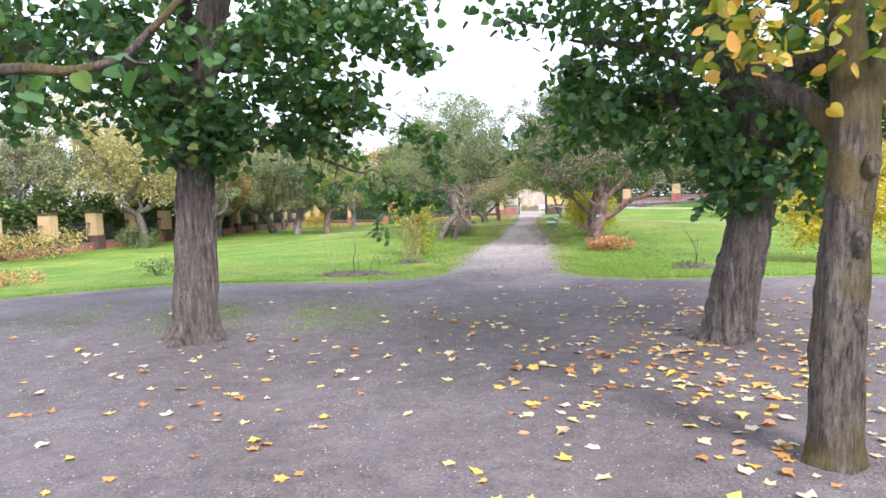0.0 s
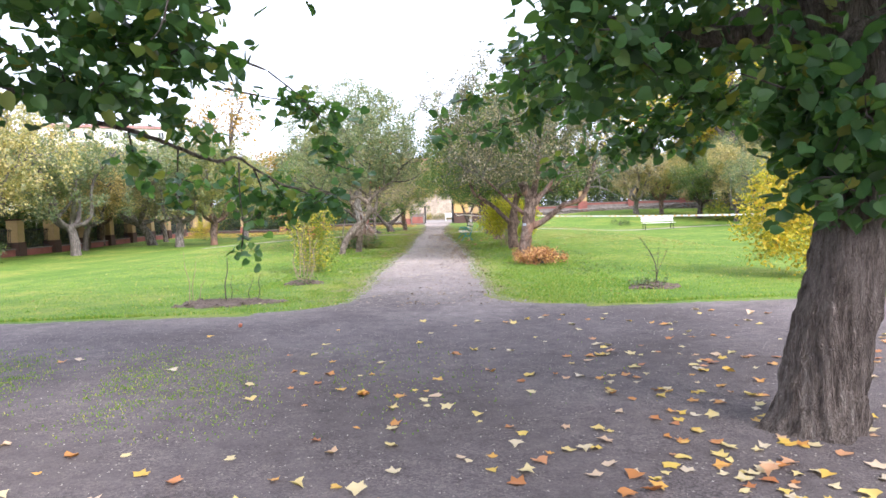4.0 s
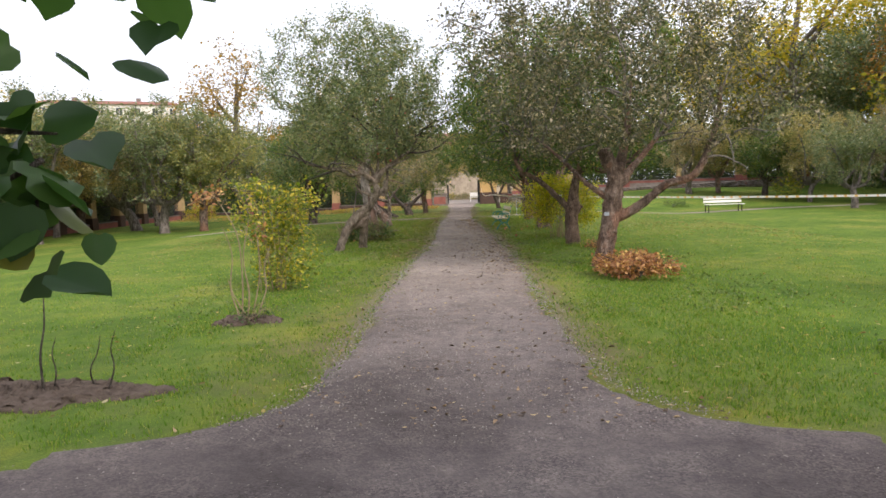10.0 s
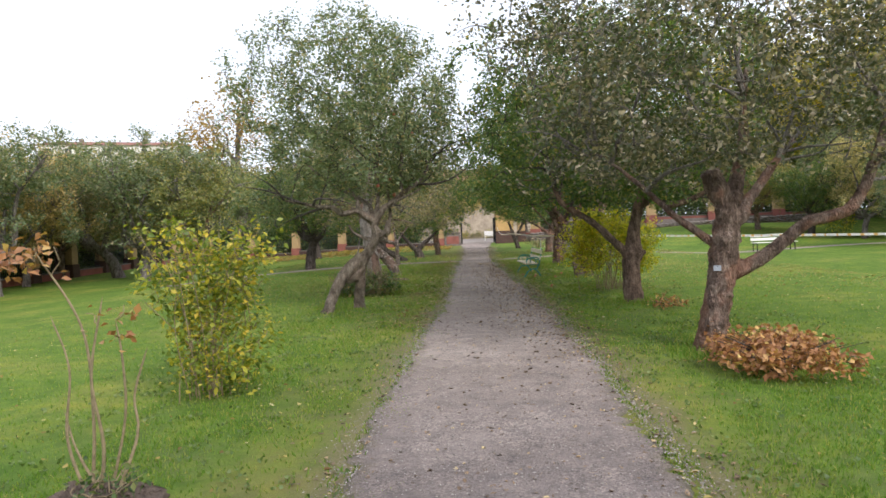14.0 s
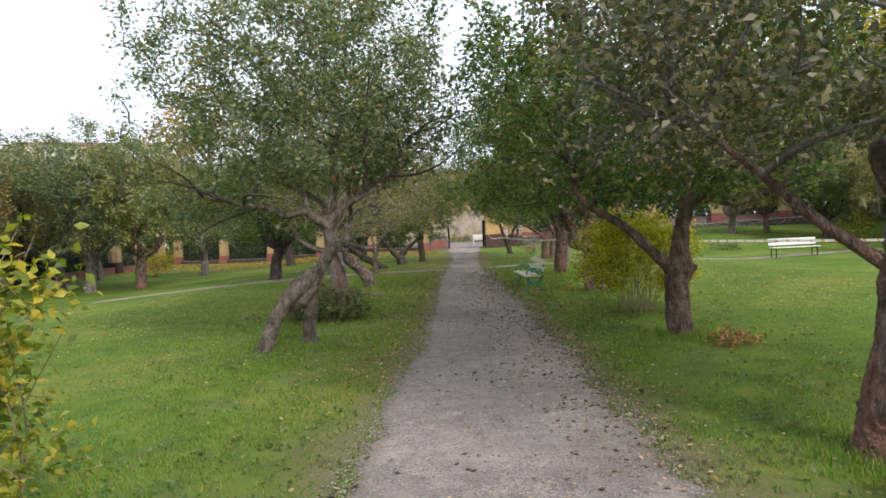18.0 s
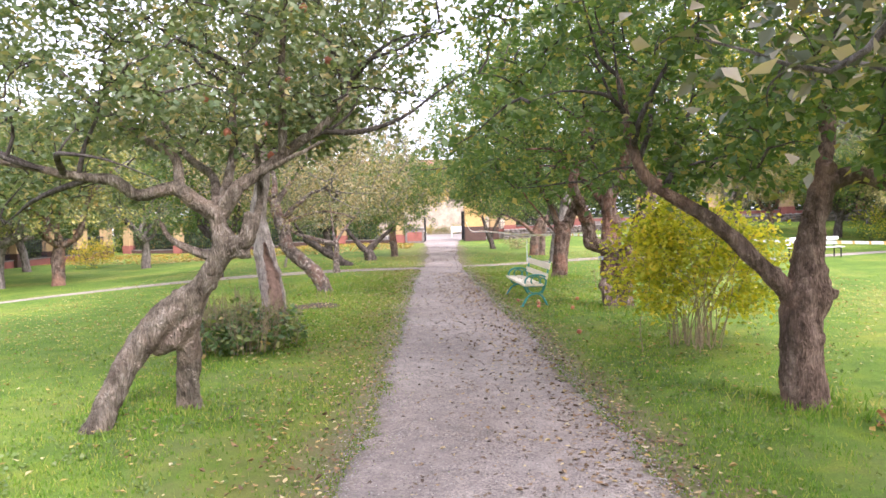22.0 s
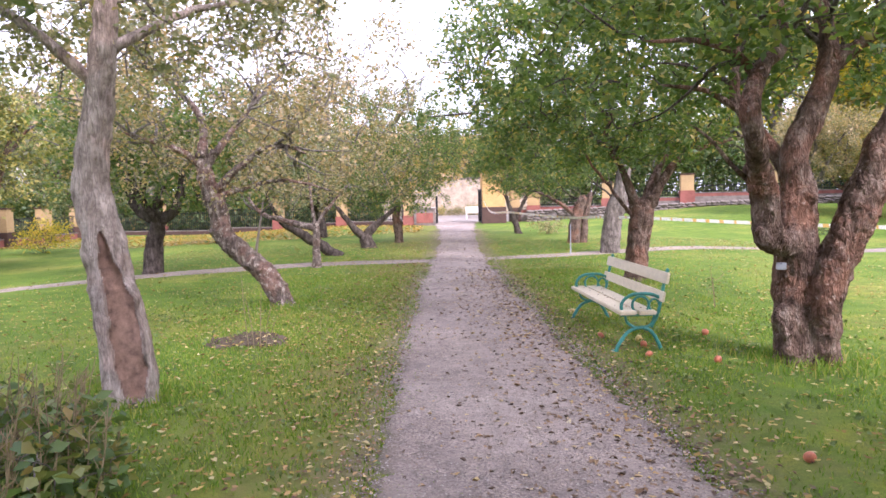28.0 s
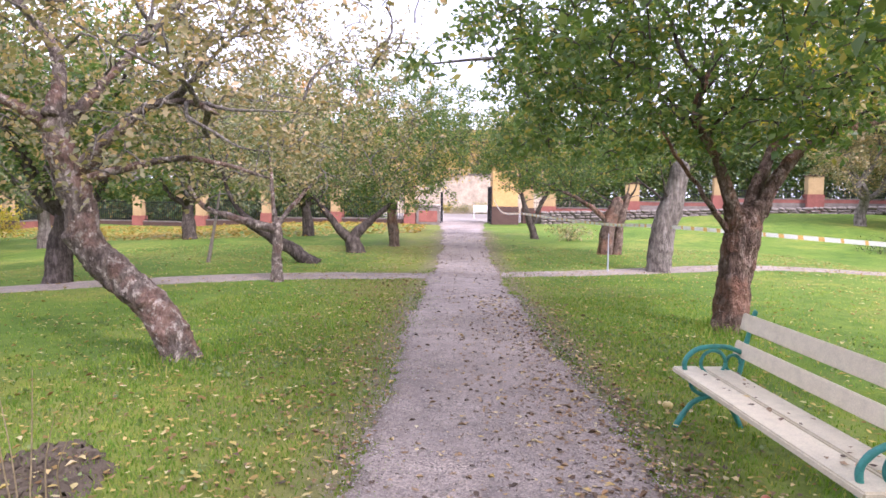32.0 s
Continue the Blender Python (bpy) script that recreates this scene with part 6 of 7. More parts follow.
tree("rose_bush", "tall bare rose canes with withered coppery leaves at one tip", "rose", "", (-2.6, 20.45),
     [("cane", [(-2.62, 20.45, -0.02), (-2.56, 20.42, 0.35), (-2.6, 20.4, 0.8), (-2.5, 20.4, 1.3)], 0.013, 0.006, 0),
      ("cane", [(-2.7, 20.5, -0.02), (-2.66, 20.5, 0.5), (-2.7, 20.5, 1.1), (-2.95, 20.45, 1.62)], 0.013, 0.006, 0),
      ("cane", [(-2.5, 20.4, -0.02), (-2.35, 20.45, 0.4), (-2.37, 20.48, 0.65), (-2.28, 20.5, 0.95)], 0.013, 0.006, 0),
      ("cane", [(-2.55, 20.4, -0.02), (-2.75, 20.45, 0.3), (-2.85, 20.5, 0.55)], 0.012, 0.005, 0),
      ("cane", [(-2.58, 20.5, -0.02), (-2.45, 20.5, 0.5), (-2.42, 20.45, 0.9), (-2.45, 20.45, 1.15)], 0.011, 0.005, 0),
      ("cane", [(-2.66, 20.4, -0.02), (-2.78, 20.4, 0.4), (-2.74, 20.4, 0.85), (-2.84, 20.4, 1.2)], 0.011, 0.005, 0)],
     DRY_SHOOT, DRY_SHOOT, LEAF_BROWN, 343, [(16, (-3.0, 20.45, 1.58), (0.34, 0.2, 0.1), 1.4, 0.0), (5, (-2.5, 20.45, 1.1), (0.25, 0.15, 0.25), 0.8, 0.0)], 0.07, "apple", 12, 0.05, 0.6, walk_clear=False, twig_k=0.005)
shrub("low_shrub", "small leafy tuft at the foot of the rose", (-2.5, 20.35), 6, 0.2, 0.3, LEAF_DARK, DRY_SHOOT, 345, 26, 14, 0.05, 0.01, 0.05)
stalk("bent_sapling", "bare leaning sapling stem on the lawn", [(4.23, 17.8, 0), (4.2, 17.8, 0.47), (3.92, 17.8, 0.94)], 0.012, TWIG, "sapling")
for k, (x, h, dx) in enumerate([(-2.05, 0.75, 0.05), (-2.12, 0.6, -0.08), (-2.0, 0.5, 0.1), (-2.2, 0.85, -0.03), (-1.95, 0.4, 0.12)]):
    z = gz(x, 36.75)
    stalk("dry_stalk", "thin dry straw-coloured stalk by the bare patch", [(x, 36.75 + 0.03 * k, z - 0.02), (x + dx * 0.3, 36.77, z + h * 0.5), (x + dx, 36.74 + 0.04 * (k % 2), z + h)], 0.005, DRY_SHOOT, "dry stalk", "dry stalks")
stalk("wooden_stake", "slanting weathered wooden stake in the lawn", [(-5.26, 48.5, -0.05), (-5.1, 48.5, 0.8), (-4.95, 48.5, 1.65)], 0.05, STAKE, "stake")
stalk("marker_post", "thin pale grey marker post at the side path", [(3.6, 47.9, -0.05), (3.6, 47.9, 0.4), (3.6, 47.9, 0.82)], 0.02, LABEL, "post")


# ---- bench with cast-iron sides ----
def rod(name, pts, r, material, parent, label="", sides=8, step=0.02):
    C, s = spline(pts, step)
    V, F = tube(C, r * (1 + 0.16 * np.maximum(0, wobble(C * 9, len(C), 2.2)) + 0.05 * np.sin(s * 40)), sides)
    return part(name, mesh_np(name, V, [F, np.array([np.arange(sides)[::-1], len(V) - sides + np.arange(sides)])], material, True), None, parent, label)


def park_bench(loc, rz, length):
    """Front faces local -x; the length runs along y from 0."""
    b = thing("park_bench", loc, "cream slatted park bench with turquoise cast-iron sides on the grass", "bench", rz=rz)
    for y, h in ((0.10, ""), (length - 0.10, "")):
        side = part("iron_side", bm_box((0.40, 0.032, 0.026), (0.21, y, 0.375), 0.006), TURQUOISE, b, "turquoise cast-iron bench side")
        rod("front_leg", [(-0.04, y, 0.0), (0.0, y, 0.08), (0.08, y, 0.19), (0.17, y, 0.235), (0.24, y, 0.245)], 0.019, TURQUOISE, side)
        rod("rear_leg", [(0.44, y, 0.0), (0.40, y, 0.09), (0.33, y, 0.2), (0.24, y, 0.245)], 0.019, TURQUOISE, side)
        rod("bow", [(0.06, y, 0.375), (0.09, y, 0.29), (0.2, y, 0.24), (0.32, y, 0.27), (0.37, y, 0.375)], 0.014, TURQUOISE, side)
        rod("back_post", [(0.33, y, 0.24), (0.40, y, 0.38), (0.44, y, 0.58), (0.49, y, 0.80), (0.505, y, 0.83)], 0.017, TURQUOISE, side)
        rod("armrest", [(0.43, y, 0.54), (0.30, y, 0.585), (0.12, y, 0.575), (0.03, y, 0.50), (0.03, y, 0.42), (0.07, y, 0.375)], 0.017, TURQUOISE, side)
        a = np.linspace(0, 2 * np.pi, 19)
        rod("scroll", [(0.22 + 0.085 * np.cos(q), y, 0.475 + 0.085 * np.sin(q)) for q in a], 0.012, TURQUOISE, side)
        rod("scroll", [(0.36 + 0.05 * np.cos(q), y, 0.47 + 0.06 * np.sin(q)) for q in a[:14]], 0.011, TURQUOISE, side)
        part("foot", bm_box((0.07, 0.05, 0.02), (-0.045, y, 0.01), 0.006), TURQUOISE, side)
    part("seat_board", bm_box((0.175, length, 0.04), (0.065, length / 2, 0.408), 0.008), CREAM, b, "cream painted seat board")
    part("seat_board", bm_box((0.175, length, 0.04), (0.265, length / 2, 0.405), 0.008), CREAM, b, "cream painted seat board")
    tilt = Matrix.Rotation(radians(12), 3, "Y")
    part("back_board", bm_box((0.028, length, 0.105), (0.425, length / 2, 0.56), 0.006, tilt), CREAM, b, "cream painted back board")
    part("back_board", bm_box((0.028, length, 0.115), (0.468, length / 2, 0.745), 0.006, tilt), CREAM, b, "cream painted back board")
    return b


park_bench((1.73, 36.1, gz(1.73, 36.1)), 2.4, 2.0)


def white_bench(loc, rz, length=2.2):
    b = thing("garden_bench", loc, "white slatted garden bench with dark iron legs at the lawn edge", "bench", rz=rz)
    for x in (0.15, length - 0.15):
        part("leg", bm_box((0.04, 0.04, 0.42), (x, 0.0, 0.21), 0.006), IRON, b)
        part("leg", bm_box((0.04, 0.04, 0.80), (x, 0.42, 0.40), 0.006), IRON, b)
        part("bearer", bm_box((0.05, 0.44, 0.05), (x, 0.21, 0.40), 0.005), IRON, b)
    for y in (0.02, 0.15, 0.28):
        part("seat_board", bm_box((length, 0.11, 0.03), (length / 2, y, 0.44), 0.005), WHITE, b)
    for z in (0.6, 0.78):
        part("back_board", bm_box((length, 0.03, 0.13), (length / 2, 0.38, z), 0.005), WHITE, b)


white_bench((14.4, 49.8, gz(14.5, 50)), 3)


# ---- barrier tape ----
def tape(label, pts, n):
    t = thing("barrier_tape", pts[0], label, "barrier tape")
    C, s = spline(np.array(pts) - np.array(pts[0]), 0.05)
    cut = ((len(C) - 1) * (np.arange(n + 1) + 0.55 * (np.arange(n + 1) % 2)) / (n + 0.55)).astype(int)
    for k in range(n):
        c = C[cut[k]:cut[k + 1] + 1]
        if len(c) < 2:
            continue
        up = np.array([0, 0.012, 0.037])
        V = np.vstack([c + up, c - up, c + up + (0, 0.003, 0), c - up + (0, 0.003, 0)])
        m = len(c)
        i = np.arange(m - 1)
        F = np.vstack([np.stack([i, i + 1, i + m + 1, i + m], -1), np.stack([i + 2 * m + 1, i + 2 * m, i + 3 * m, i + 3 * m + 1], -1)])
        part("stripe", mesh_np("stripe", V, [F], TAPE_ORANGE if k % 2 else TAPE_WHITE), None, t, "orange tape stripe" if k % 2 else "white tape stripe")


tape("orange and white barrier tape strung between the apple trees", [(2.95, 58.0, 0.95), (4.35, 52.2, 0.85), (4.9, 47.45, 0.98), (8.0, 42.9, 0.86), (12.6, 36.0, 0.84), (18.0, 27.8, 0.95)], 200)
tape("slack barrier tape from the gate lodge to a tree", [(2.85, 70.4, 1.35), (2.75, 64.0, 0.85), (2.95, 58.0, 0.95)], 40)
stalk("tape_stake", "wooden stake holding the barrier tape", [(18.0, 27.8, gz(18, 27.8) - 0.05), (18.0, 27.8, 0.4), (18.0, 27.8, 1.1)], 0.03, STAKE, "stake")


# ---- apples on the grass and in the tree ----
def apple(loc, r, material, label):
    a = thing("apple", loc, label, "apple", "fallen apples")
    bm = bmesh.new()
    bmesh.ops.create_uvsphere(bm, u_segments=16, v_segments=10, radius=r)
    for v in bm.verts:
        q = math.hypot(v.co.x, v.co.y) / r
        v.co.z = v.co.z * 0.88 - (0.25 * r * (1 - q) ** 2 if v.co.z > 0 else -0.15 * r * (1 - q) ** 2)
    for f in bm.faces:
        f.smooth = True
    part("fruit", bm, material, a)
    bm = bmesh.new()
    bmesh.ops.create_cone(bm, segments=6, radius1=0.003, radius2=0.002, depth=0.02, cap_ends=True)
    bmesh.ops.translate(bm, vec=(0, 0, r * 0.75), verts=bm.verts)
    part("stem", bm, TWIG, a)
    return a


for k, (x, y) in enumerate([(1.7, 38.38), (1.7, 36.84), (2.03, 36.38), (2.88, 36.89), (2.06, 36.64), (2.52, 35.7), (1.95, 35.95), (-2.46, 15.0), (2.11, 38.05), (2.1, 33.4)]):
    red = k % 4 != 0
    a = apple((x, y, gz(x, y) + 0.03), 0.038 if k != 7 else 0.03, APPLE_RED if red else APPLE_PALE, "fallen red apple lying on the ground" if red else "fallen pale yellow apple lying on the ground")
    a.rotation_euler = (0.6 * k, 0.4 * k, k)


# ---- fence, gate and walls ----
def pillar(loc, width, height, base_h, rz, base_mat, label):
    p = thing("fence_pillar", loc, label, "pillar", "fence pillars", rz)
    part("plinth", bm_box((width + 0.1, width + 0.1, base_h + 0.2), (0, 0, base_h / 2 - 0.1), 0.02), base_mat, p, "dark painted plinth")
    part("shaft", bm_box((width, width, height - base_h), (0, 0, base_h + (height - base_h) / 2), 0.015), OCHRE_PALE, p, "ochre plastered shaft")
    part("cap", bm_box((width + 0.12, width + 0.12, 0.08), (0, 0, height + 0.04), 0.02), BROWN_BASE, p)
    return p


def railing(a, b, z0, z1, spacing=0.14, band=0.0, paint=None):
    """An iron railing of upright bars between two rails, on a low base wall."""
    a, b = np.array(a, float), np.array(b, float)
    L = np.linalg.norm(b - a)
    rz = math.degrees(math.atan2(b[1] - a[1], b[0] - a[0]))
    t = thing("iron_railing", (*a, gz(*((a + b) / 2))), "black iron railing between fence pillars", "railing", "iron railings", rz)
    low = z0 - band if band else -0.25
    part("base_wall", bm_box((L, 0.3, z0 - low), (L / 2, 0, (z0 + low) / 2), 0.02), paint or RED_BASE, t, "low painted base wall")
    if band:
        part("footing", bm_box((L, 0.36, low + 0.3), (L / 2, 0.02, (low - 0.3) / 2), 0.02), STONE, t, "grey stone footing")
    part("coping", bm_box((L, 0.36, 0.06), (L / 2, 0, z0 + 0.03), 0.01), STONE, t, "pale stone coping")
    for z in (z0 + 0.14, z1 - 0.1):
        part("rail", bm_box((L, 0.035, 0.035), (L / 2, 0, z)), IRON, t)
    n = int(L / spacing)
    quads, V = [], []
    for k in range(1, n):
        x = k * L / n
        for dx, dy in ((-0.011, -0.011), (0.011, -0.011), (0.011, 0.011), (-0.011, 0.011)):
            V += [(x + dx, dy, z0), (x + dx, dy, z1)]
        s = (k - 1) * 8
        quads += [(s, s + 2, s + 3, s + 1), (s + 2, s + 4, s + 5, s + 3), (s + 4, s + 6, s + 7, s + 5), (s + 6, s, s + 1, s + 7), (s + 1, s + 3, s + 5, s + 7)]
    tagged(part("grille", mesh_np("grille", np.array(V), [np.array(quads)], IRON), None, t), kind="stuff")
    return t


def fence(points, height, base_h, width, base_mat, label, z0=0.35, z1=1.5, band=0.0, paint=None):
    for k, (x, y) in enumerate(points):
        rz = 0
        if k + 1 < len(points):
            rz = math.degrees(math.atan2(points[k + 1][1] - y, points[k + 1][0] - x))
            d = np.array(points[k + 1]) - (x, y)
            d = d / np.linalg.norm(d) * (width / 2 + 0.03)
            railing((x + d[0], y + d[1]), (points[k + 1][0] - d[0], points[k + 1][1] - d[1]), z0, z1, band=band, paint=paint)
        pillar((x, y, gz(x, y)), width, height, base_h, rz, base_mat, label)


fence([(-22.5, 25.5 + 3.55 * k) for k in range(14)], 1.95, 0.75, 0.62, BROWN_BASE, "ochre fence pillar with dark brown plinth")
fence([(-22.5 + 4.15 * k, 75.2 - 1.0 * k) for k in range(6)], 2.0, 0.6, 0.55, RED_BASE, "ochre fence pillar with red plinth", 0.22, paint=BROWN_BASE)


def retaining_wall(a, b, height, seed):
    a, b = np.array(a, float), np.array(b, float)
    L = np.linalg.norm(b - a)
    rz = math.degrees(math.atan2(b[1] - a[1], b[0] - a[0]))
    w = thing("stone_wall", (*a, gz(*a)), "low dry-stone retaining wall below the fence", "wall", rz=rz)
    r = np.random.RandomState(seed)
    slope = gz(*b) - gz(*a)
    meshes = []
    for k in range(6):
        bm = bmesh.new()
        bmesh.ops.create_icosphere(bm, subdivisions=2, radius=0.5)
        for v in bm.verts:
            v.co *= 1 + 0.16 * noise.noise(v.co * 2.3 + Vector((k * 7.1, 0, 0)))
            big = max(abs(v.co.x), abs(v.co.y), abs(v.co.z))
            v.co *= 1 + 0.45 * (0.5 / max(big, 0.1) - 1)
        me = bpy.data.meshes.new("stone")
        bm.to_mesh(me)
        bm.free()
        me.materials.append(STONE)
        meshes.append(me)
    z = 0.0
    while z < height:
        x, h = 0.0, r.uniform(0.11, 0.19)
        while x < L:
            l_ = r.uniform(0.22, 0.6)
            o = new("stone", meshes[r.randint(6)])
            o.parent = w
            o.matrix_basis = Matrix.LocRotScale((x + l_ / 2, r.uniform(-0.05, 0.05), z + h / 2 + slope * x / L - 0.08), Euler((r.uniform(-0.1, 0.1), r.uniform(-0.08, 0.08), 0)), (l_ * 1.04, 0.45, h * 1.06))
            x += l_
        z += h
    part("core", bm_box((L, 0.3, height + 0.5), (L / 2, 0.18, height / 2 - 0.3), 0.02), STONE, w)


retaining_wall((5.6, 71.6), (29, 65.8), 0.75, 4)
fence([(6.2 + 4.5 * k, 72.4 - 1.1 * k) for k in range(6)], 1.95, 1.0, 0.75, RED_BASE, "ochre fence pillar with red plinth above the stone wall", 0.74, 1.3, 0.18)

# gate: side piers and leaves
for x, w, h, lab in ((-0.75, 1.3, 1.0, "low dark-red gate wall beside the path"),):
    g_ = thing("gate_wall", (x, 70.2, gz(x, 70.2)), lab, "wall")
    part("body", bm_box((w, 0.8, h), (0, 0, h / 2 - 0.05), 0.03), STONE, g_)
    part("panel", bm_box((w - 0.3, 0.06, h - 0.4), (0, -0.4, h / 2 - 0.05), 0.01), RED_BASE, g_, "red-painted panel")
    part("coping", bm_box((w + 0.12, 0.92, 0.1), (0, 0, h), 0.02), STONE, g_)
gh = thing("gate_lodge", (3.5, 71.6, gz(3.5, 71.6)), "ochre gate lodge with brown base", "lodge")
part("base", bm_box((1.5, 2.0, 1.1), (0, 0, 0.45), 0.02), BROWN_BASE, gh, "dark brown painted base")
part("wall", bm_box((1.4, 1.9, 2.3), (0, 0, 2.1), 0.02), OCHRE, gh, "ochre plastered wall")
part("roof", bm_box((1.8, 2.4, 0.18), (0, 0, 3.3), 0.04), ROOF_RED, gh)
pillar((5.0, 72.6, gz(5.0, 72.6)), 0.6, 2.0, 0.9, 0, BROWN_BASE, "ochre fence pillar with dark plinth beside the lodge")
railing((5.35, 72.55), (5.8, 72.45), 0.74, 1.3, band=0.18)

def gate_leaf(x, y, width, height, rz, label):
    """An iron gate leaf of upright bars in a frame; the hinge stands at the origin."""
    g = thing("iron_gate_leaf", (x, y, gz(x, y)), label, "gate", "gate leaves", rz)
    for q in (0.02, width - 0.02):
        part("stile", bm_box((0.05, 0.05, height), (q, 0, height / 2 + 0.03), 0.006), IRON, g)
    for z in (0.12, height * 0.55, height - 0.02):
        part("rail", bm_box((width - 0.08, 0.035, 0.04), (width / 2, 0, z), 0.004), IRON, g)
    n = int(width / 0.13)
    for k in range(1, n):
        part("bar", bm_box((0.02, 0.02, height - 0.14), (k * width / n, 0, height / 2 + 0.05)), IRON, g)


gate_leaf(-0.06, 70.9, 1.3, 1.75, 86, "black iron gate leaf standing open at the garden entrance")
gate_leaf(2.72, 70.6, 1.3, 2.1, 94, "black iron gate leaf folded back against the lodge")

sx = np.arange(-13, 15.1, 0.25)
tagged(new("street", strip("street", None, np.c_[sx, np.full(len(sx), 73.2)], np.c_[sx, np.full(len(sx), 91.6)], 0.012, STREET, 30)), "pale gravel street beyond the gate", "street", kind="structure")
yard = thing("yard_wall", (1.2, 92, 0), "rough tan stone wall across the street beyond the gate", "wall")
part("wall", bm_box((26, 0.5, 3.4), (0, 0, 1.65), 0.02), TAN, yard)
part("coping", bm_box((26.2, 0.7, 0.14), (0, 0, 3.4), 0.02), STONE, yard)
def white_seat(x, y, w, rz):
    s = thing("white_seat", (x, y, gz(x, y)), "small white painted bench just outside the gate", "bench", "white seats", rz)
    part("seat", bm_box((w, 0.4, 0.06), (0, 0, 0.45), 0.01), WHITE, s)
    part("back", bm_box((w, 0.05, 0.4), (0, 0.2, 0.72), 0.01), WHITE, s)
    for q in (-w / 2 + 0.08, w / 2 - 0.08):
        part("leg", bm_box((0.06, 0.38, 0.45), (q, 0, 0.22), 0.005), WHITE, s)


white_seat(2.75, 80.0, 1.2, -8)
white_seat(-0.15, 79.0, 0.5, 10)
for k, (x, y) in enumerate([(-2.5, 90.5), (0.2, 90.8), (1.6, 90.6), (3.4, 90.9), (5.0, 90.4)]):
    shrub("street_shrub", "pale autumn climber against the street wall", (x, y), 6, 0.6 + 0.2 * (k % 2), 0.8, LEAF_APPLE_YELLOW if k % 2 else LEAF_APPLE_DRY, TWIG_PALE, 361 + k, 50, 24, 0.13, 0.2, 0.16)


def hedge(label, a, b, height, depth, leaf, seed, n):
    r = np.random.RandomState(seed)
    a, b = np.array(a, float), np.array(b, float)
    u, v = r.uniform(size=n), r.uniform(-0.5, 0.5, n)
    d = (b - a) / np.linalg.norm(b - a)
    XY = a + (b - a) * u[:, None] + np.array([-d[1], d[0]]) * (v * depth)[:, None]
    top = height * (0.85 + 0.2 * wobble(np.c_[XY, XY[:, :1] * 0], seed, 0.7))
    P = np.c_[XY, ground_z(XY[:, 0], XY[:, 1]) + top * r.uniform(size=n) ** 0.8]
    h = thing("hedge", (*a, gz(*a)), label, "hedge", "hedges")
    o = np.array(h.location)
    C, _ = spline([(*a, gz(*a)), (*((a + b) / 2), gz(*((a + b) / 2))), (*b, gz(*b))], 1.0)
    rows = [(np.array([c, c + (r.normal() * 0.15, r.normal() * 0.15, height * 0.4), c + (r.normal() * 0.3, r.normal() * 0.3, height * 0.8)]), 1.0) for c in C for _ in range(2)]
    tagged(part("branchwork", branch_mesh("branchwork", rows, TWIG, o), None, h), kind="stuff")
    tagged(part("foliage", leaf_mesh("foliage", P, 0.26, "apple", leaf, seed, 0.2, o), None, h), kind="stuff")


hedge("dark brown-green hedge behind the iron railing", (-24.0, 77.2), (-3.5, 72.6), 3.4, 1.4, LEAF_APPLE_GREEN, 71, 30000)
hedge("dark hedge behind the railing above the stone wall", (6.5, 75.0), (31, 69.2), 4.4, 1.5, LEAF_DARK, 72, 34000)
# Added filler: stands for a dark band of trees, hides the bright horizon.
hedge("tall dark foliage band closing the far side of the lawn", (31, 69.2), (38, 22), 4.2, 2.0, LEAF_DARK, 74, 46000)
hedge("dark hedge behind the iron railing", (-24.2, 24), (-24.2, 74), 3.3, 1.6, LEAF_DARK, 73, 46000)


# ---- buildings beyond ----
def building(label, loc, rz, w, d, storeys, cols, wall, roof_h):
    b = thing("apartment_building", loc, label, "building", rz=rz)
    h = storeys * 3.1
    part("wall", bm_box((w, d, h), (0, 0, h / 2), 0.02), wall, b)
    bm = bmesh.new()
    vs = [bm.verts.new(c) for c in ((-w / 2 - 0.4, -d / 2 - 0.4, h), (w / 2 + 0.4, -d / 2 - 0.4, h), (w / 2 + 0.4, d / 2 + 0.4, h), (-w / 2 - 0.4, d / 2 + 0.4, h), (-w / 2 + 1.5, 0, h + roof_h), (w / 2 - 1.5, 0, h + roof_h))]
    for f in ((0, 1, 5, 4), (1, 2, 5), (2, 3, 4, 5), (3, 0, 4), (3, 2, 1, 0)):
        bm.faces.new([vs[i] for i in f])
    roof = part("roof", bm, ROOF_RED, b, "red tiled hipped roof")
    for x in (-w * 0.25, w * 0.2):
        part("chimney", bm_box((0.9, 0.9, 1.6), (x, 0.5, h + roof_h * 0.9)), STONE, roof)
    for s in range(storeys):
        for k in range(cols):
            x = -w / 2 + (k + 0.5) * w / cols
            win = part("window", bm_box((1.3, 0.12, 1.6), (x, -d / 2 - 0.02, s * 3.1 + 1.7), 0.02), WHITE, b, "white window frame")
            for dx in (-0.29, 0.29):
                part("pane", bm_box((0.5, 0.04, 1.38), (x + dx, -d / 2 - 0.075, s * 3.1 + 1.7)), GLASS_DARK, win)


building("white apartment building beyond the trees", (-68, 150, -2), 24, 26, 14, 7, 8, FACADE, 1.5)
building("apricot building with red tiled roof beyond the gate", (2, 128, -2), 0, 30, 14, 3, 9, FACADE_PINK, 3.4)


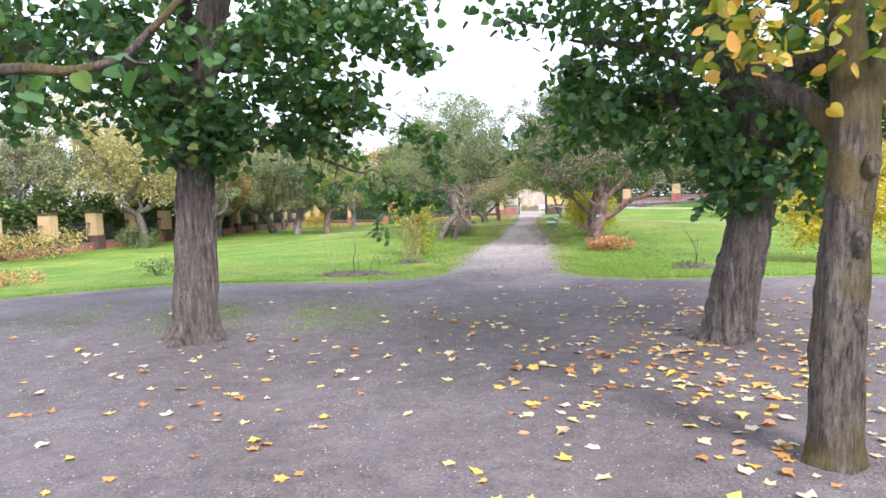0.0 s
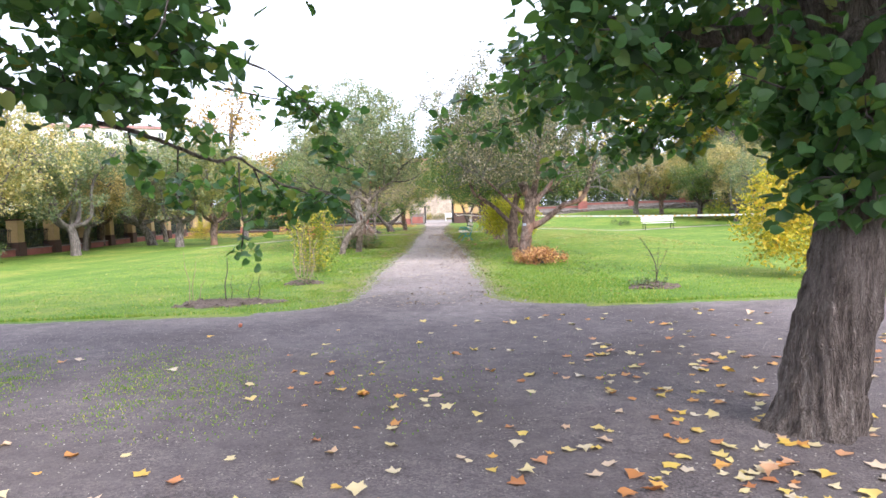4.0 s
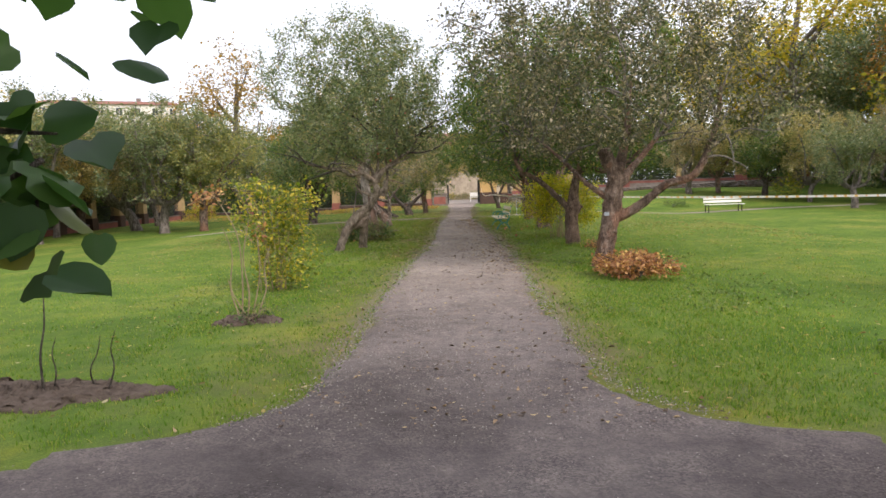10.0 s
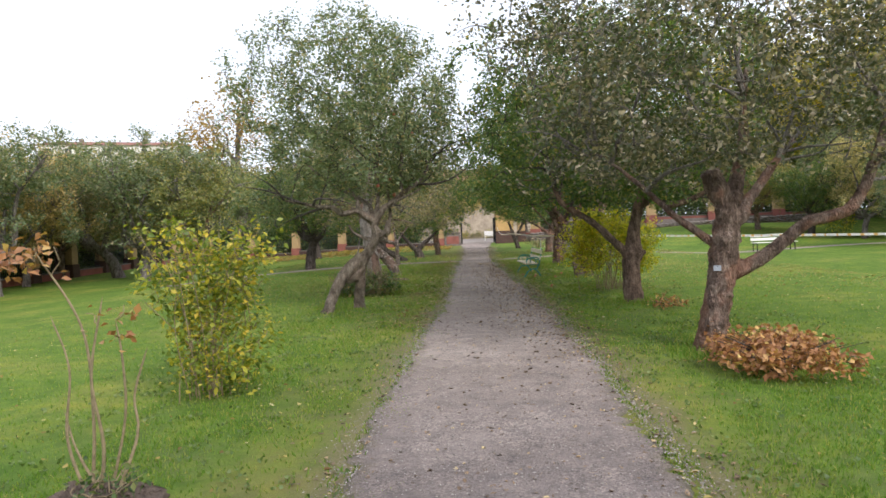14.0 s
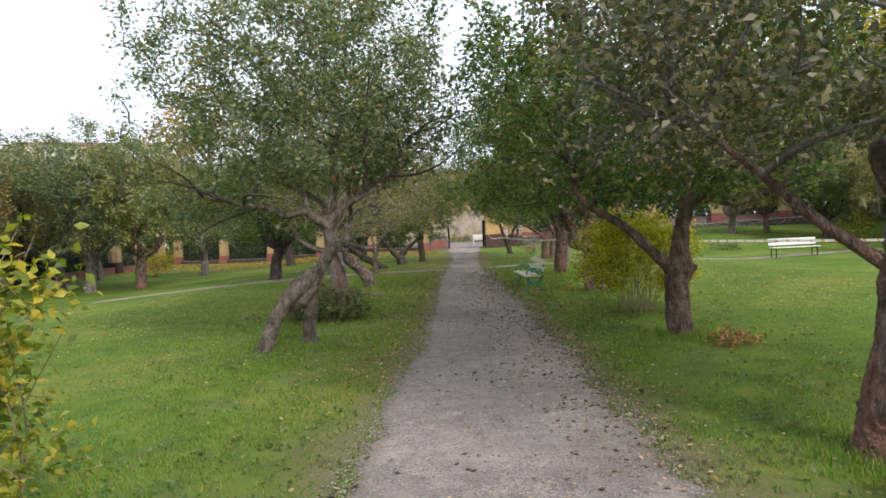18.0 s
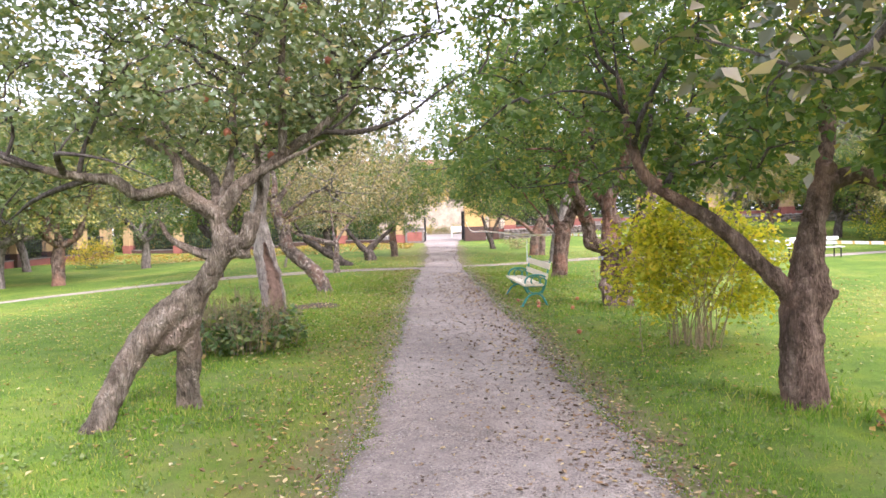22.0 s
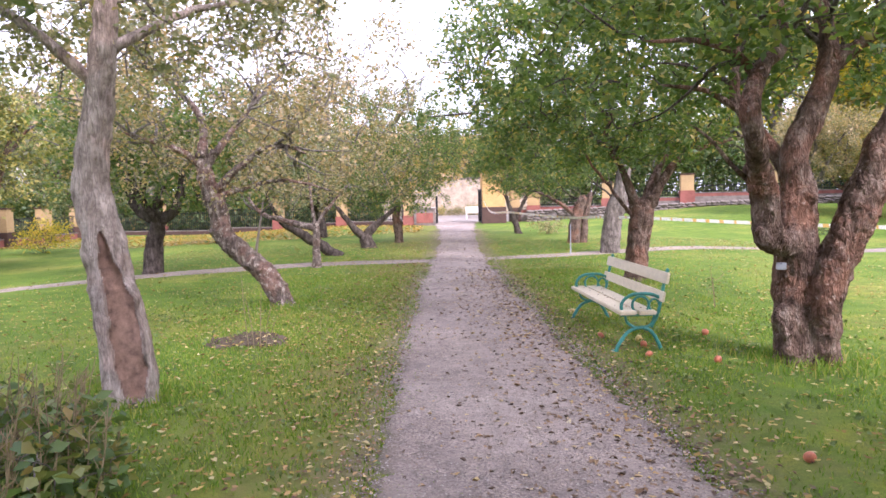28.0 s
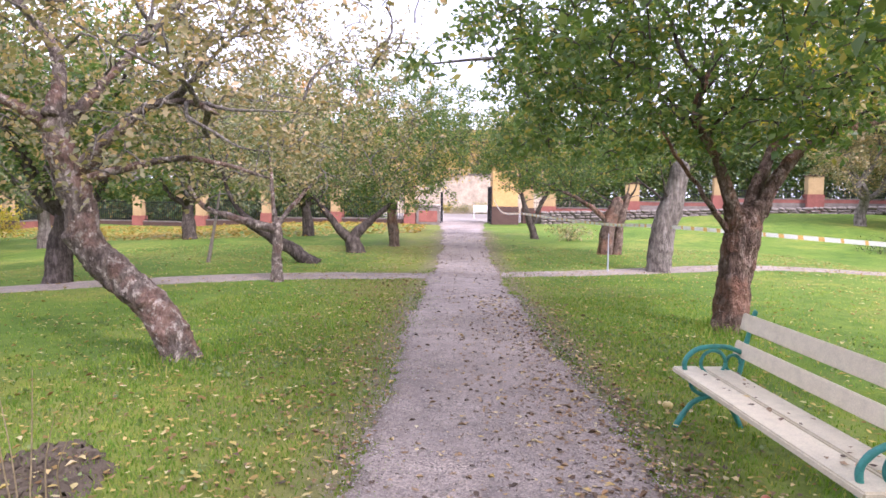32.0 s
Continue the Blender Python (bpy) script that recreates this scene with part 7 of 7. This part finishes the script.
# ---- tall trees beyond the fence ----
def tall_tree(name, label, leaf, seed, height=10.0, spread=3.8, gap=0.25, n=340, per=40):
    stems = [("trunk", [(0, 0, -0.3), (0.2, 0, 2.5), (0.1, 0.2, 5.5), (0.3, 0.1, height * 0.8)], 0.3, 0.08, 0.2)]
    r = np.random.RandomState(seed)
    crowns = [(n // 4, (0.2, 0, height * 0.72), (spread * 0.6, spread * 0.6, height * 0.28), 1.6, gap)]
    for k in range(7):
        a, z = k * 0.9 + r.uniform(-0.3, 0.3), height * (0.26 + 0.07 * k)
        q = spread * r.uniform(0.5, 0.8)
        d = np.array([np.cos(a), np.sin(a)])
        stems.append(("limb", [(0.15, 0, z - 0.9), (0.45 * q * d[0], 0.45 * q * d[1], z), (q * d[0], q * d[1], z + 1.3)], 0.12, 0.03, 0))
        lobe = spread * r.uniform(0.36, 0.5)
        crowns.append((n // 9, (q * d[0], q * d[1], z + 0.8), (lobe, lobe, lobe * 0.85), 1.6, gap))
    return tree(name, label, "tree", "trees beyond the fence", (0.001, 0.0), stems, BARK_GREY, TWIG_PALE, leaf, seed, crowns, 0.2, "apple", per, 0.26, 0.3, walk_clear=False, sides=8, twig_k=0.016)


def ring(seed, kinds):
    """Spots round the garden, dealt out to four kinds of trees."""
    r = np.random.RandomState(seed)
    spots = []
    for y in np.arange(16, 92, 4.4):
        spots.append((-29 + r.uniform(-3, 1), y, r.uniform(0.6, 0.82)))
        spots.append((35 + r.uniform(-2, 4), y, r.uniform(1.2, 1.7)))
        if r.uniform() < 0.5:
            spots.append((-37 + r.uniform(-4, 2), y + 2, r.uniform(0.6, 0.8)))
    for x in np.arange(-30, 34, 4.6):
        if not -1.5 < x < 4.5:
            spots.append((x + r.uniform(-1, 1), 80.5 + r.uniform(-1.5, 2) - 0.1 * x, r.uniform(0.85, 1.15) if x < -5 else r.uniform(0.6, 0.85)))
        spots.append((x + r.uniform(-1, 1), 97 + r.uniform(-2, 3), r.uniform(0.7, 0.9)))
    out = [[] for _ in range(kinds)]
    for k, (x, y, s) in enumerate(spots):
        out[r.randint(kinds)].append((x, y, s, r.uniform(0, 360)))
    return out


rings = ring(77, 4)
plant_row(tall_tree("autumn_tree", "tall tree with orange autumn leaves beyond the fence", LEAF_ORANGE, 401, 10.0, 3.8, 0.45, 240, 16), [(-20.5, 77.5, 1.65, 0), (-13, 88, 1.3, 45)] + [q for q in rings[0][::2] if q[0] > -24])
plant_row(tall_tree("tall_tree", "tall grey-green tree beyond the fence", LEAF_APPLE, 407, 11, 4.6), rings[1] + rings[0][1::2] + [q for q in rings[0][::2] if q[0] <= -24])
plant_row(tall_tree("tall_tree", "tall yellowing tree beyond the fence", LEAF_APPLE_YELLOW, 413, 9.5, 4.4), rings[2])
plant_row(tall_tree("tall_tree", "tall golden autumn tree beyond the fence", LEAF_YELLOW, 431, 10.0, 4.0, 0.35, 260, 24), [(30.5, 72, 2.0, 10), (36, 60, 1.9, 200), (37.5, 50, 1.5, 90), (25, 78, 1.9, 140)])
plant_row(tall_tree("tall_tree", "dark green tree beyond the fence", LEAF_APPLE_GREEN, 419, 9.5, 4.4, 0.1), rings[3])

# metal tags on trunks
for x, y, z, rz in ((2.99, 35.48, 0.92, -30), (2.80, 24.16, 1.02, -15)):
    tg = thing("tree_tag", (x, y, z), "small grey metal name tag fixed to an apple trunk", "tag", "tree tags", rz)
    part("plate", bm_box((0.085, 0.006, 0.065), (0, 0, 0), 0.002), LABEL, tg)
    part("nail", bm_box((0.008, 0.012, 0.008), (0, -0.004, 0.022)), IRON, tg)


# ---- fallen leaves and grass ----
def litter(name, label, XY, size, material, seed, lobed, lift=0.004, curl=0.25):
    r = np.random.RandomState(seed)
    n = len(XY)
    if lobed:
        k = 10
        rad = np.array([1.0, 0.58, 0.9, 0.6, 0.78, 0.42, 0.78, 0.6, 0.9, 0.58])
    else:
        k = 6
        rad = np.array([1.0, 0.55, 0.5, 0.8, 0.5, 0.55])
    a = np.linspace(0, 2 * np.pi, k, endpoint=False)
    th = r.uniform(0, 6.28, n)
    s = size * r.uniform(0.55, 1.2, n) * 0.5
    jit = r.uniform(0.8, 1.2, (n, k)) * rad
    lx, ly = jit * np.cos(a), jit * np.sin(a)
    bend = r.uniform(-1, 1, (n, 1)) * curl
    lz = bend * lx**2 + r.uniform(0, 1, (n, 1)) * curl * ly**2 + r.uniform(-0.08, 0.12, (n, k))
    tilt = r.normal(size=(n, 1)) * 0.12
    lz = lz + tilt * lx
    lz = lz - lz.min(1, keepdims=True)
    X = XY[:, :1] + s[:, None] * (lx * np.cos(th)[:, None] - ly * np.sin(th)[:, None])
    Y = XY[:, 1:] + s[:, None] * (lx * np.sin(th)[:, None] + ly * np.cos(th)[:, None])
    g0 = ground_z(XY[:, 0], XY[:, 1])[:, None] + lift
    Z = g0 + s[:, None] * lz
    C = np.stack([XY[:, 0], XY[:, 1], (g0[:, 0] + s * 0.08)], -1)[:, None]
    V = np.concatenate([C, np.stack([X, Y, Z], -1)], 1)
    base = (np.arange(n) * (k + 1))[:, None, None]
    j = np.arange(k)
    F = base + np.stack([np.zeros(k, int), 1 + j, 1 + (j + 1) % k], -1)[None]
    ob = new(name, mesh_np(name, V.reshape(-1, 3), [F.reshape(-1, 3)], material))
    return tagged(ob, label, "leaves", kind="stuff")


R = np.random.RandomState(5)
XY = np.c_[R.normal(size=17000) * 4.6 + 0.8, R.uniform(-3.0, 15.3, 17000)]
dens = 0.22 + 0.78 * smooth_step(XY[:, 0], 0.2, 2.2) - 0.1 * smooth_step(-XY[:, 0], 0, 2) * (XY[:, 1] > 9)
dens *= (1 - 0.85 * smooth_step(XY[:, 1], 11.8, 13.6)) * smooth_step(XY[:, 1], -3.0, 2.5)
XY = XY[R.uniform(size=len(XY)) < dens * 0.55 * (0.45 + 0.55 * (wobble(np.c_[XY, XY[:, :1] * 0], 8, 1.1) > 0))]
litter("fallen_leaves", "large yellow and orange fallen leaves on the gravel", XY, 0.12, LITTER_BIG, 6, True, 0.012, 0.35)
y = R.uniform(16.5, 62, 5200)
XY = np.c_[cx(y) + R.normal(size=len(y)) * 0.62 + 0.18, y]
edge = np.c_[cx(y[:2600]) + np.sign(R.uniform(-0.6, 1, 2600)) * path_half(y[:2600]) + R.normal(size=2600) * 0.22, y[:2600]]
XY = np.vstack([XY, edge])
y2 = R.uniform(24, 44, 3800)
XY = np.vstack([XY, np.c_[right_edge(y2) + R.normal(size=3800) * 0.28 - 0.05, y2]])
y2 = R.uniform(27, 42, 2600)
XY = np.vstack([XY, np.c_[cx(y2) + 0.35 + R.normal(size=2600) * 0.55, y2]])
litter("path_leaves", "small dark dead leaves strewn on the gravel path", XY, 0.055, LITTER_SMALL, 7, False, 0.014, 0.5)
XY = np.c_[R.uniform(-9, 11, 46000), R.uniform(16.8, 54, 46000)]
XY = XY[(np.abs(XY[:, 0] - cx(XY[:, 1])) > 1.0) & (R.uniform(size=len(XY)) < 0.07 + 0.93 * smooth_step(XY[:, 1], 24, 38) * (0.3 + 0.7 * (wobble(np.c_[XY, XY[:, :1] * 0], 4, 0.8) > -0.2)))]
y3 = R.uniform(25.5, 44, 2600)
VX = np.c_[right_edge(y3) - 0.15 + R.normal(size=2600) * 0.4, y3]
VX = VX[wobble(np.c_[VX, VX[:, :1] * 0], 51, 1.3) > R.normal(size=len(VX)) * 0.5 - 0.25]
litter("verge_leaves", "brown and yellow dead leaves gathered along the verge", VX, 0.06, LITTER_VERGE, 52, False, 0.02, 0.5)
y3 = R.uniform(27, 46, 2600)
VX = np.c_[left_edge(y3) - np.abs(R.normal(size=2600)) * 0.8, y3]
litter("verge_leaves", "thin scatter of brown leaves on the mossy verge", VX, 0.055, LITTER_VERGE, 53, False, 0.024, 0.5)
litter("lawn_leaves", "small yellow leaves scattered over the lawn", XY, 0.062, LITTER_LAWN, 8, False, 0.034, 0.4)
XY = np.c_[R.uniform(-22, -0.8, 9000), R.uniform(54, 72, 9000)]
XY = XY[XY[:, 1] > 62 - 0.12 * XY[:, 0] * 0 - 5 * np.exp(-((XY[:, 0] + 9) / 6) ** 2)]
litter("orange_leaf_carpet", "carpet of orange leaves along the foot of the fence", XY, 0.22, LEAF_ORANGE, 9, False, 0.02, 0.4)


def grass(name, label, XY, h, seed, width=0.006):
    r = np.random.RandomState(seed)
    n = len(XY)
    a = r.uniform(0, 6.28, n)
    hh = h * r.uniform(0.5, 1.25, n)
    lean = r.normal(size=(n, 2)) * 0.45 * hh[:, None]
    Z = ground_z(XY[:, 0], XY[:, 1])
    side = np.stack([np.cos(a), np.sin(a)], -1) * width * r.uniform(0.7, 1.4, (n, 1))
    b0 = np.c_[XY - side, Z - 0.004]
    b1 = np.c_[XY + side, Z - 0.004]
    m0 = np.c_[XY + lean * 0.35 - side * 0.7, Z + hh * 0.6]
    m1 = np.c_[XY + lean * 0.35 + side * 0.7, Z + hh * 0.6]
    tp = np.c_[XY + lean, Z + hh]
    V = np.stack([b0, b1, m1, m0, tp], 1).reshape(-1, 3)
    i = np.arange(n)[:, None] * 5
    ob = new(name, mesh_np(name, V, [i + np.array([[0, 1, 2, 3]]), i + np.array([[3, 2, 4]])], GRASS))
    return tagged(ob, label, "grass", kind="stuff")


def lawn_points(r, n, x0, x1, y0, y1):
    P = np.c_[r.uniform(x0, x1, n), r.uniform(y0, y1, n)]
    off = np.abs(P[:, 0] - cx(P[:, 1])) > path_half(P[:, 1]) - 0.02
    far = P[:, 1] > 16.32 - 0.035 * np.abs(P[:, 0]) - 0.02 * np.maximum(0, P[:, 0])
    sidep = np.abs(P[:, 1] - side_y(P[:, 0])) > 0.55
    return P[off & far & sidep]


P = np.vstack([lawn_points(R, 480000, -12, 13, 16, 52), lawn_points(R, 200000, -3.4, 4.0, 16, 44)])
bald = wobble(np.c_[P, P[:, :1] * 0], 41, 1.5) + 0.5 * wobble(np.c_[P, P[:, :1] * 0], 42, 4.0) - 0.75 * np.exp(-(((P[:, 0] + 1.6) / 1.1) ** 2 + ((P[:, 1] - 30.5) / 5.0) ** 2))
rim = np.abs(P[:, 0] - cx(P[:, 1])) - path_half(P[:, 1])
fade = (0.1 + 0.9 * smooth_step(rim + 0.22 * wobble(np.c_[P, P[:, :1] * 0], 45, 2.5), 0.0, 0.5)) * (0.12 + 0.88 * smooth_step(bald, -0.75, 0.1)) * np.exp(-np.maximum(0, np.abs(P[:, 0]) - 2.5) / 3.0) * (1 - 0.75 * smooth_step(P[:, 1], 38, 52))
grass("grass", "short green lawn grass beside the path", P[R.uniform(size=len(P)) < fade], 0.034, 11, 0.0045)


def weeds(name, label, XY, seed):
    """Small broad leaves of clover and plantain lying low in the grass."""
    r = np.random.RandomState(seed)
    Q = np.repeat(XY, 5, axis=0) + r.normal(size=(len(XY) * 5, 2)) * 0.035
    P = np.c_[Q, ground_z(Q[:, 0], Q[:, 1]) + r.uniform(0.012, 0.045, len(Q))]
    ob = new(name, leaf_mesh(name, P, 0.028, "clover", LEAF_WEED, seed, 0.1))
    return tagged(ob, label, "weeds", kind="stuff")


Q = lawn_points(R, 16000, -4.5, 5.0, 20, 42)
weeds("lawn_weeds", "dark green clover and plantain leaves among the grass", Q[R.uniform(size=len(Q)) < 0.1 + 0.35 * smooth_step(wobble(np.c_[Q, Q[:, :1] * 0], 43, 1.4), 0.0, 0.9)], 44)


def seat_leaves():
    r = np.random.RandomState(17)
    n = 34
    XY = np.c_[1.73 + r.uniform(0.0, 0.32, n) - 0.03 * np.linspace(0, 1, n), 36.25 + r.uniform(0, 1.6, n)]
    ob = litter("bench_leaves", "small dark dead leaves lying on the bench seat", XY, 0.05, LITTER_SMALL, 18, False, 0.43, 0.3)
    return ob


seat_leaves()
y = R.uniform(16.2, 48, 5000)
sgn = np.where(R.uniform(size=len(y)) < 0.5, -1, 1)
P = np.c_[cx(y) + sgn * (path_half(y) + np.abs(R.normal(size=len(y))) * 0.35 - 0.03), y]
P = P[wobble(np.c_[P, P[:, :1] * 0], 31, 2.2) > -0.35]
grass("grass_edge", "longer grass fringing the gravel path", P, 0.045, 12)
y = R.uniform(20, 46, 42000)
sgn = np.where(R.uniform(size=len(y)) < 0.55, -1, 1)
P = np.c_[cx(y) + sgn * (path_half(y) + 0.12 - np.abs(R.normal(size=len(y))) * (0.12 + 0.1 * (sgn < 0))), y]
P = P[wobble(np.c_[P, P[:, :1] * 0], 32, 3.0) > R.normal(size=len(P)) * 0.3]
grass("grass_edge", "thin moss and grass creeping onto the gravel path", P, 0.022, 15, 0.0045)
x = R.uniform(-12, 12, 9000)
P = np.c_[x, 16.33 - 0.035 * np.abs(x) - 0.02 * np.maximum(0, x) + np.abs(R.normal(size=len(x))) * 0.12]
P = P[np.abs(P[:, 0]) > 2.9]
P = P[wobble(np.c_[P, P[:, :1] * 0], 33, 2.0) > R.normal(size=len(P)) * 0.4 - 0.2]
grass("grass_edge", "longer grass fringing the gravel forecourt", P, 0.045, 13)
P = np.c_[R.normal(size=30000) * 1.8 - 3.6, R.normal(size=30000) * 0.9 + 12.0]
P = P[(P[:, 1] < 13.8) & (P[:, 1] > 10.4) & (wobble(np.c_[P, P[:, :1] * 0], 3, 1.6) > R.normal(size=len(P)) * 0.5 + 0.3)]
grass("grass_patch", "thin worn grass growing through the gravel", P, 0.025, 14)
for cxx, cyy, s, n, h in ((-2.3, 37.2, 0.28, 260, 0.03), (-1.5, 30.5, 0.5, 500, 0.05), (4.0, 17.9, 0.25, 300, 0.06), (-2.6, 29.85, 0.38, 900, 0.06), (3.3, 35.6, 0.3, 700, 0.12), (-2.55, 39.85, 0.25, 600, 0.1), (3.2, 29.4, 0.3, 700, 0.1), (2.75, 24.2, 0.3, 700, 0.1), (3.45, 41.3, 0.3, 600, 0.12), (-2.6, 34.9, 0.3, 600, 0.1)):
    P = np.c_[cxx + R.normal(size=n) * s, cyy + R.normal(size=n) * s]
    grass("grass_tuft", "longer grass round the foot of a tree", P, h, int(n + cyy))


def pebbles(name, label, XY, size, seed):
    """Loose grains lying on the gravel: small uneven octahedra."""
    r = np.random.RandomState(seed)
    n = len(XY)
    sz = size * r.uniform(0.5, 1.3, (n, 1))
    a = r.uniform(0, 6.28, (n, 1))
    X = np.c_[np.cos(a), np.sin(a), 0 * a] * sz * r.uniform(0.7, 1.2, (n, 1))
    Y = np.c_[-np.sin(a), np.cos(a), 0 * a] * sz * r.uniform(0.5, 0.9, (n, 1))
    Z = np.c_[0 * a, 0 * a, sz * r.uniform(0.4, 0.7, (n, 1))]
    c = np.c_[XY, ground_z(XY[:, 0], XY[:, 1]) + 0.0185 * smooth_step(XY[:, 1], 15.4, 17.6) + 0.008]
    V = np.stack([c + X, c + Y, c - X, c - Y, c + Z], 1).reshape(-1, 3)
    F = np.arange(n)[:, None, None] * 5 + np.array([[0, 1, 4], [1, 2, 4], [2, 3, 4], [3, 0, 4]])[None]
    return tagged(new(name, mesh_np(name, V, [F.reshape(-1, 3)], PEBBLE)), label, "pebbles", kind="stuff")


y = R.uniform(16.2, 42, 26000)
P = np.c_[cx(y) + R.uniform(-1, 1, len(y)) * (path_half(y) + 0.04), y]
y = R.uniform(16.6, 44, 16000)
P = np.vstack([P, np.c_[cx(y) + np.sign(R.uniform(-1, 1, len(y))) * (path_half(y) - 0.05 + np.abs(R.normal(size=len(y))) * 0.14), y]])
pebbles("path_pebbles", "small grey and pale pebbles loose on the garden path", P, 0.009, 61)
P = np.c_[R.uniform(-6, 6, 22000), R.uniform(3.5, 16.0, 22000)]
pebbles("forecourt_pebbles", "small grey pebbles loose on the gravel forecourt", P, 0.008, 62)
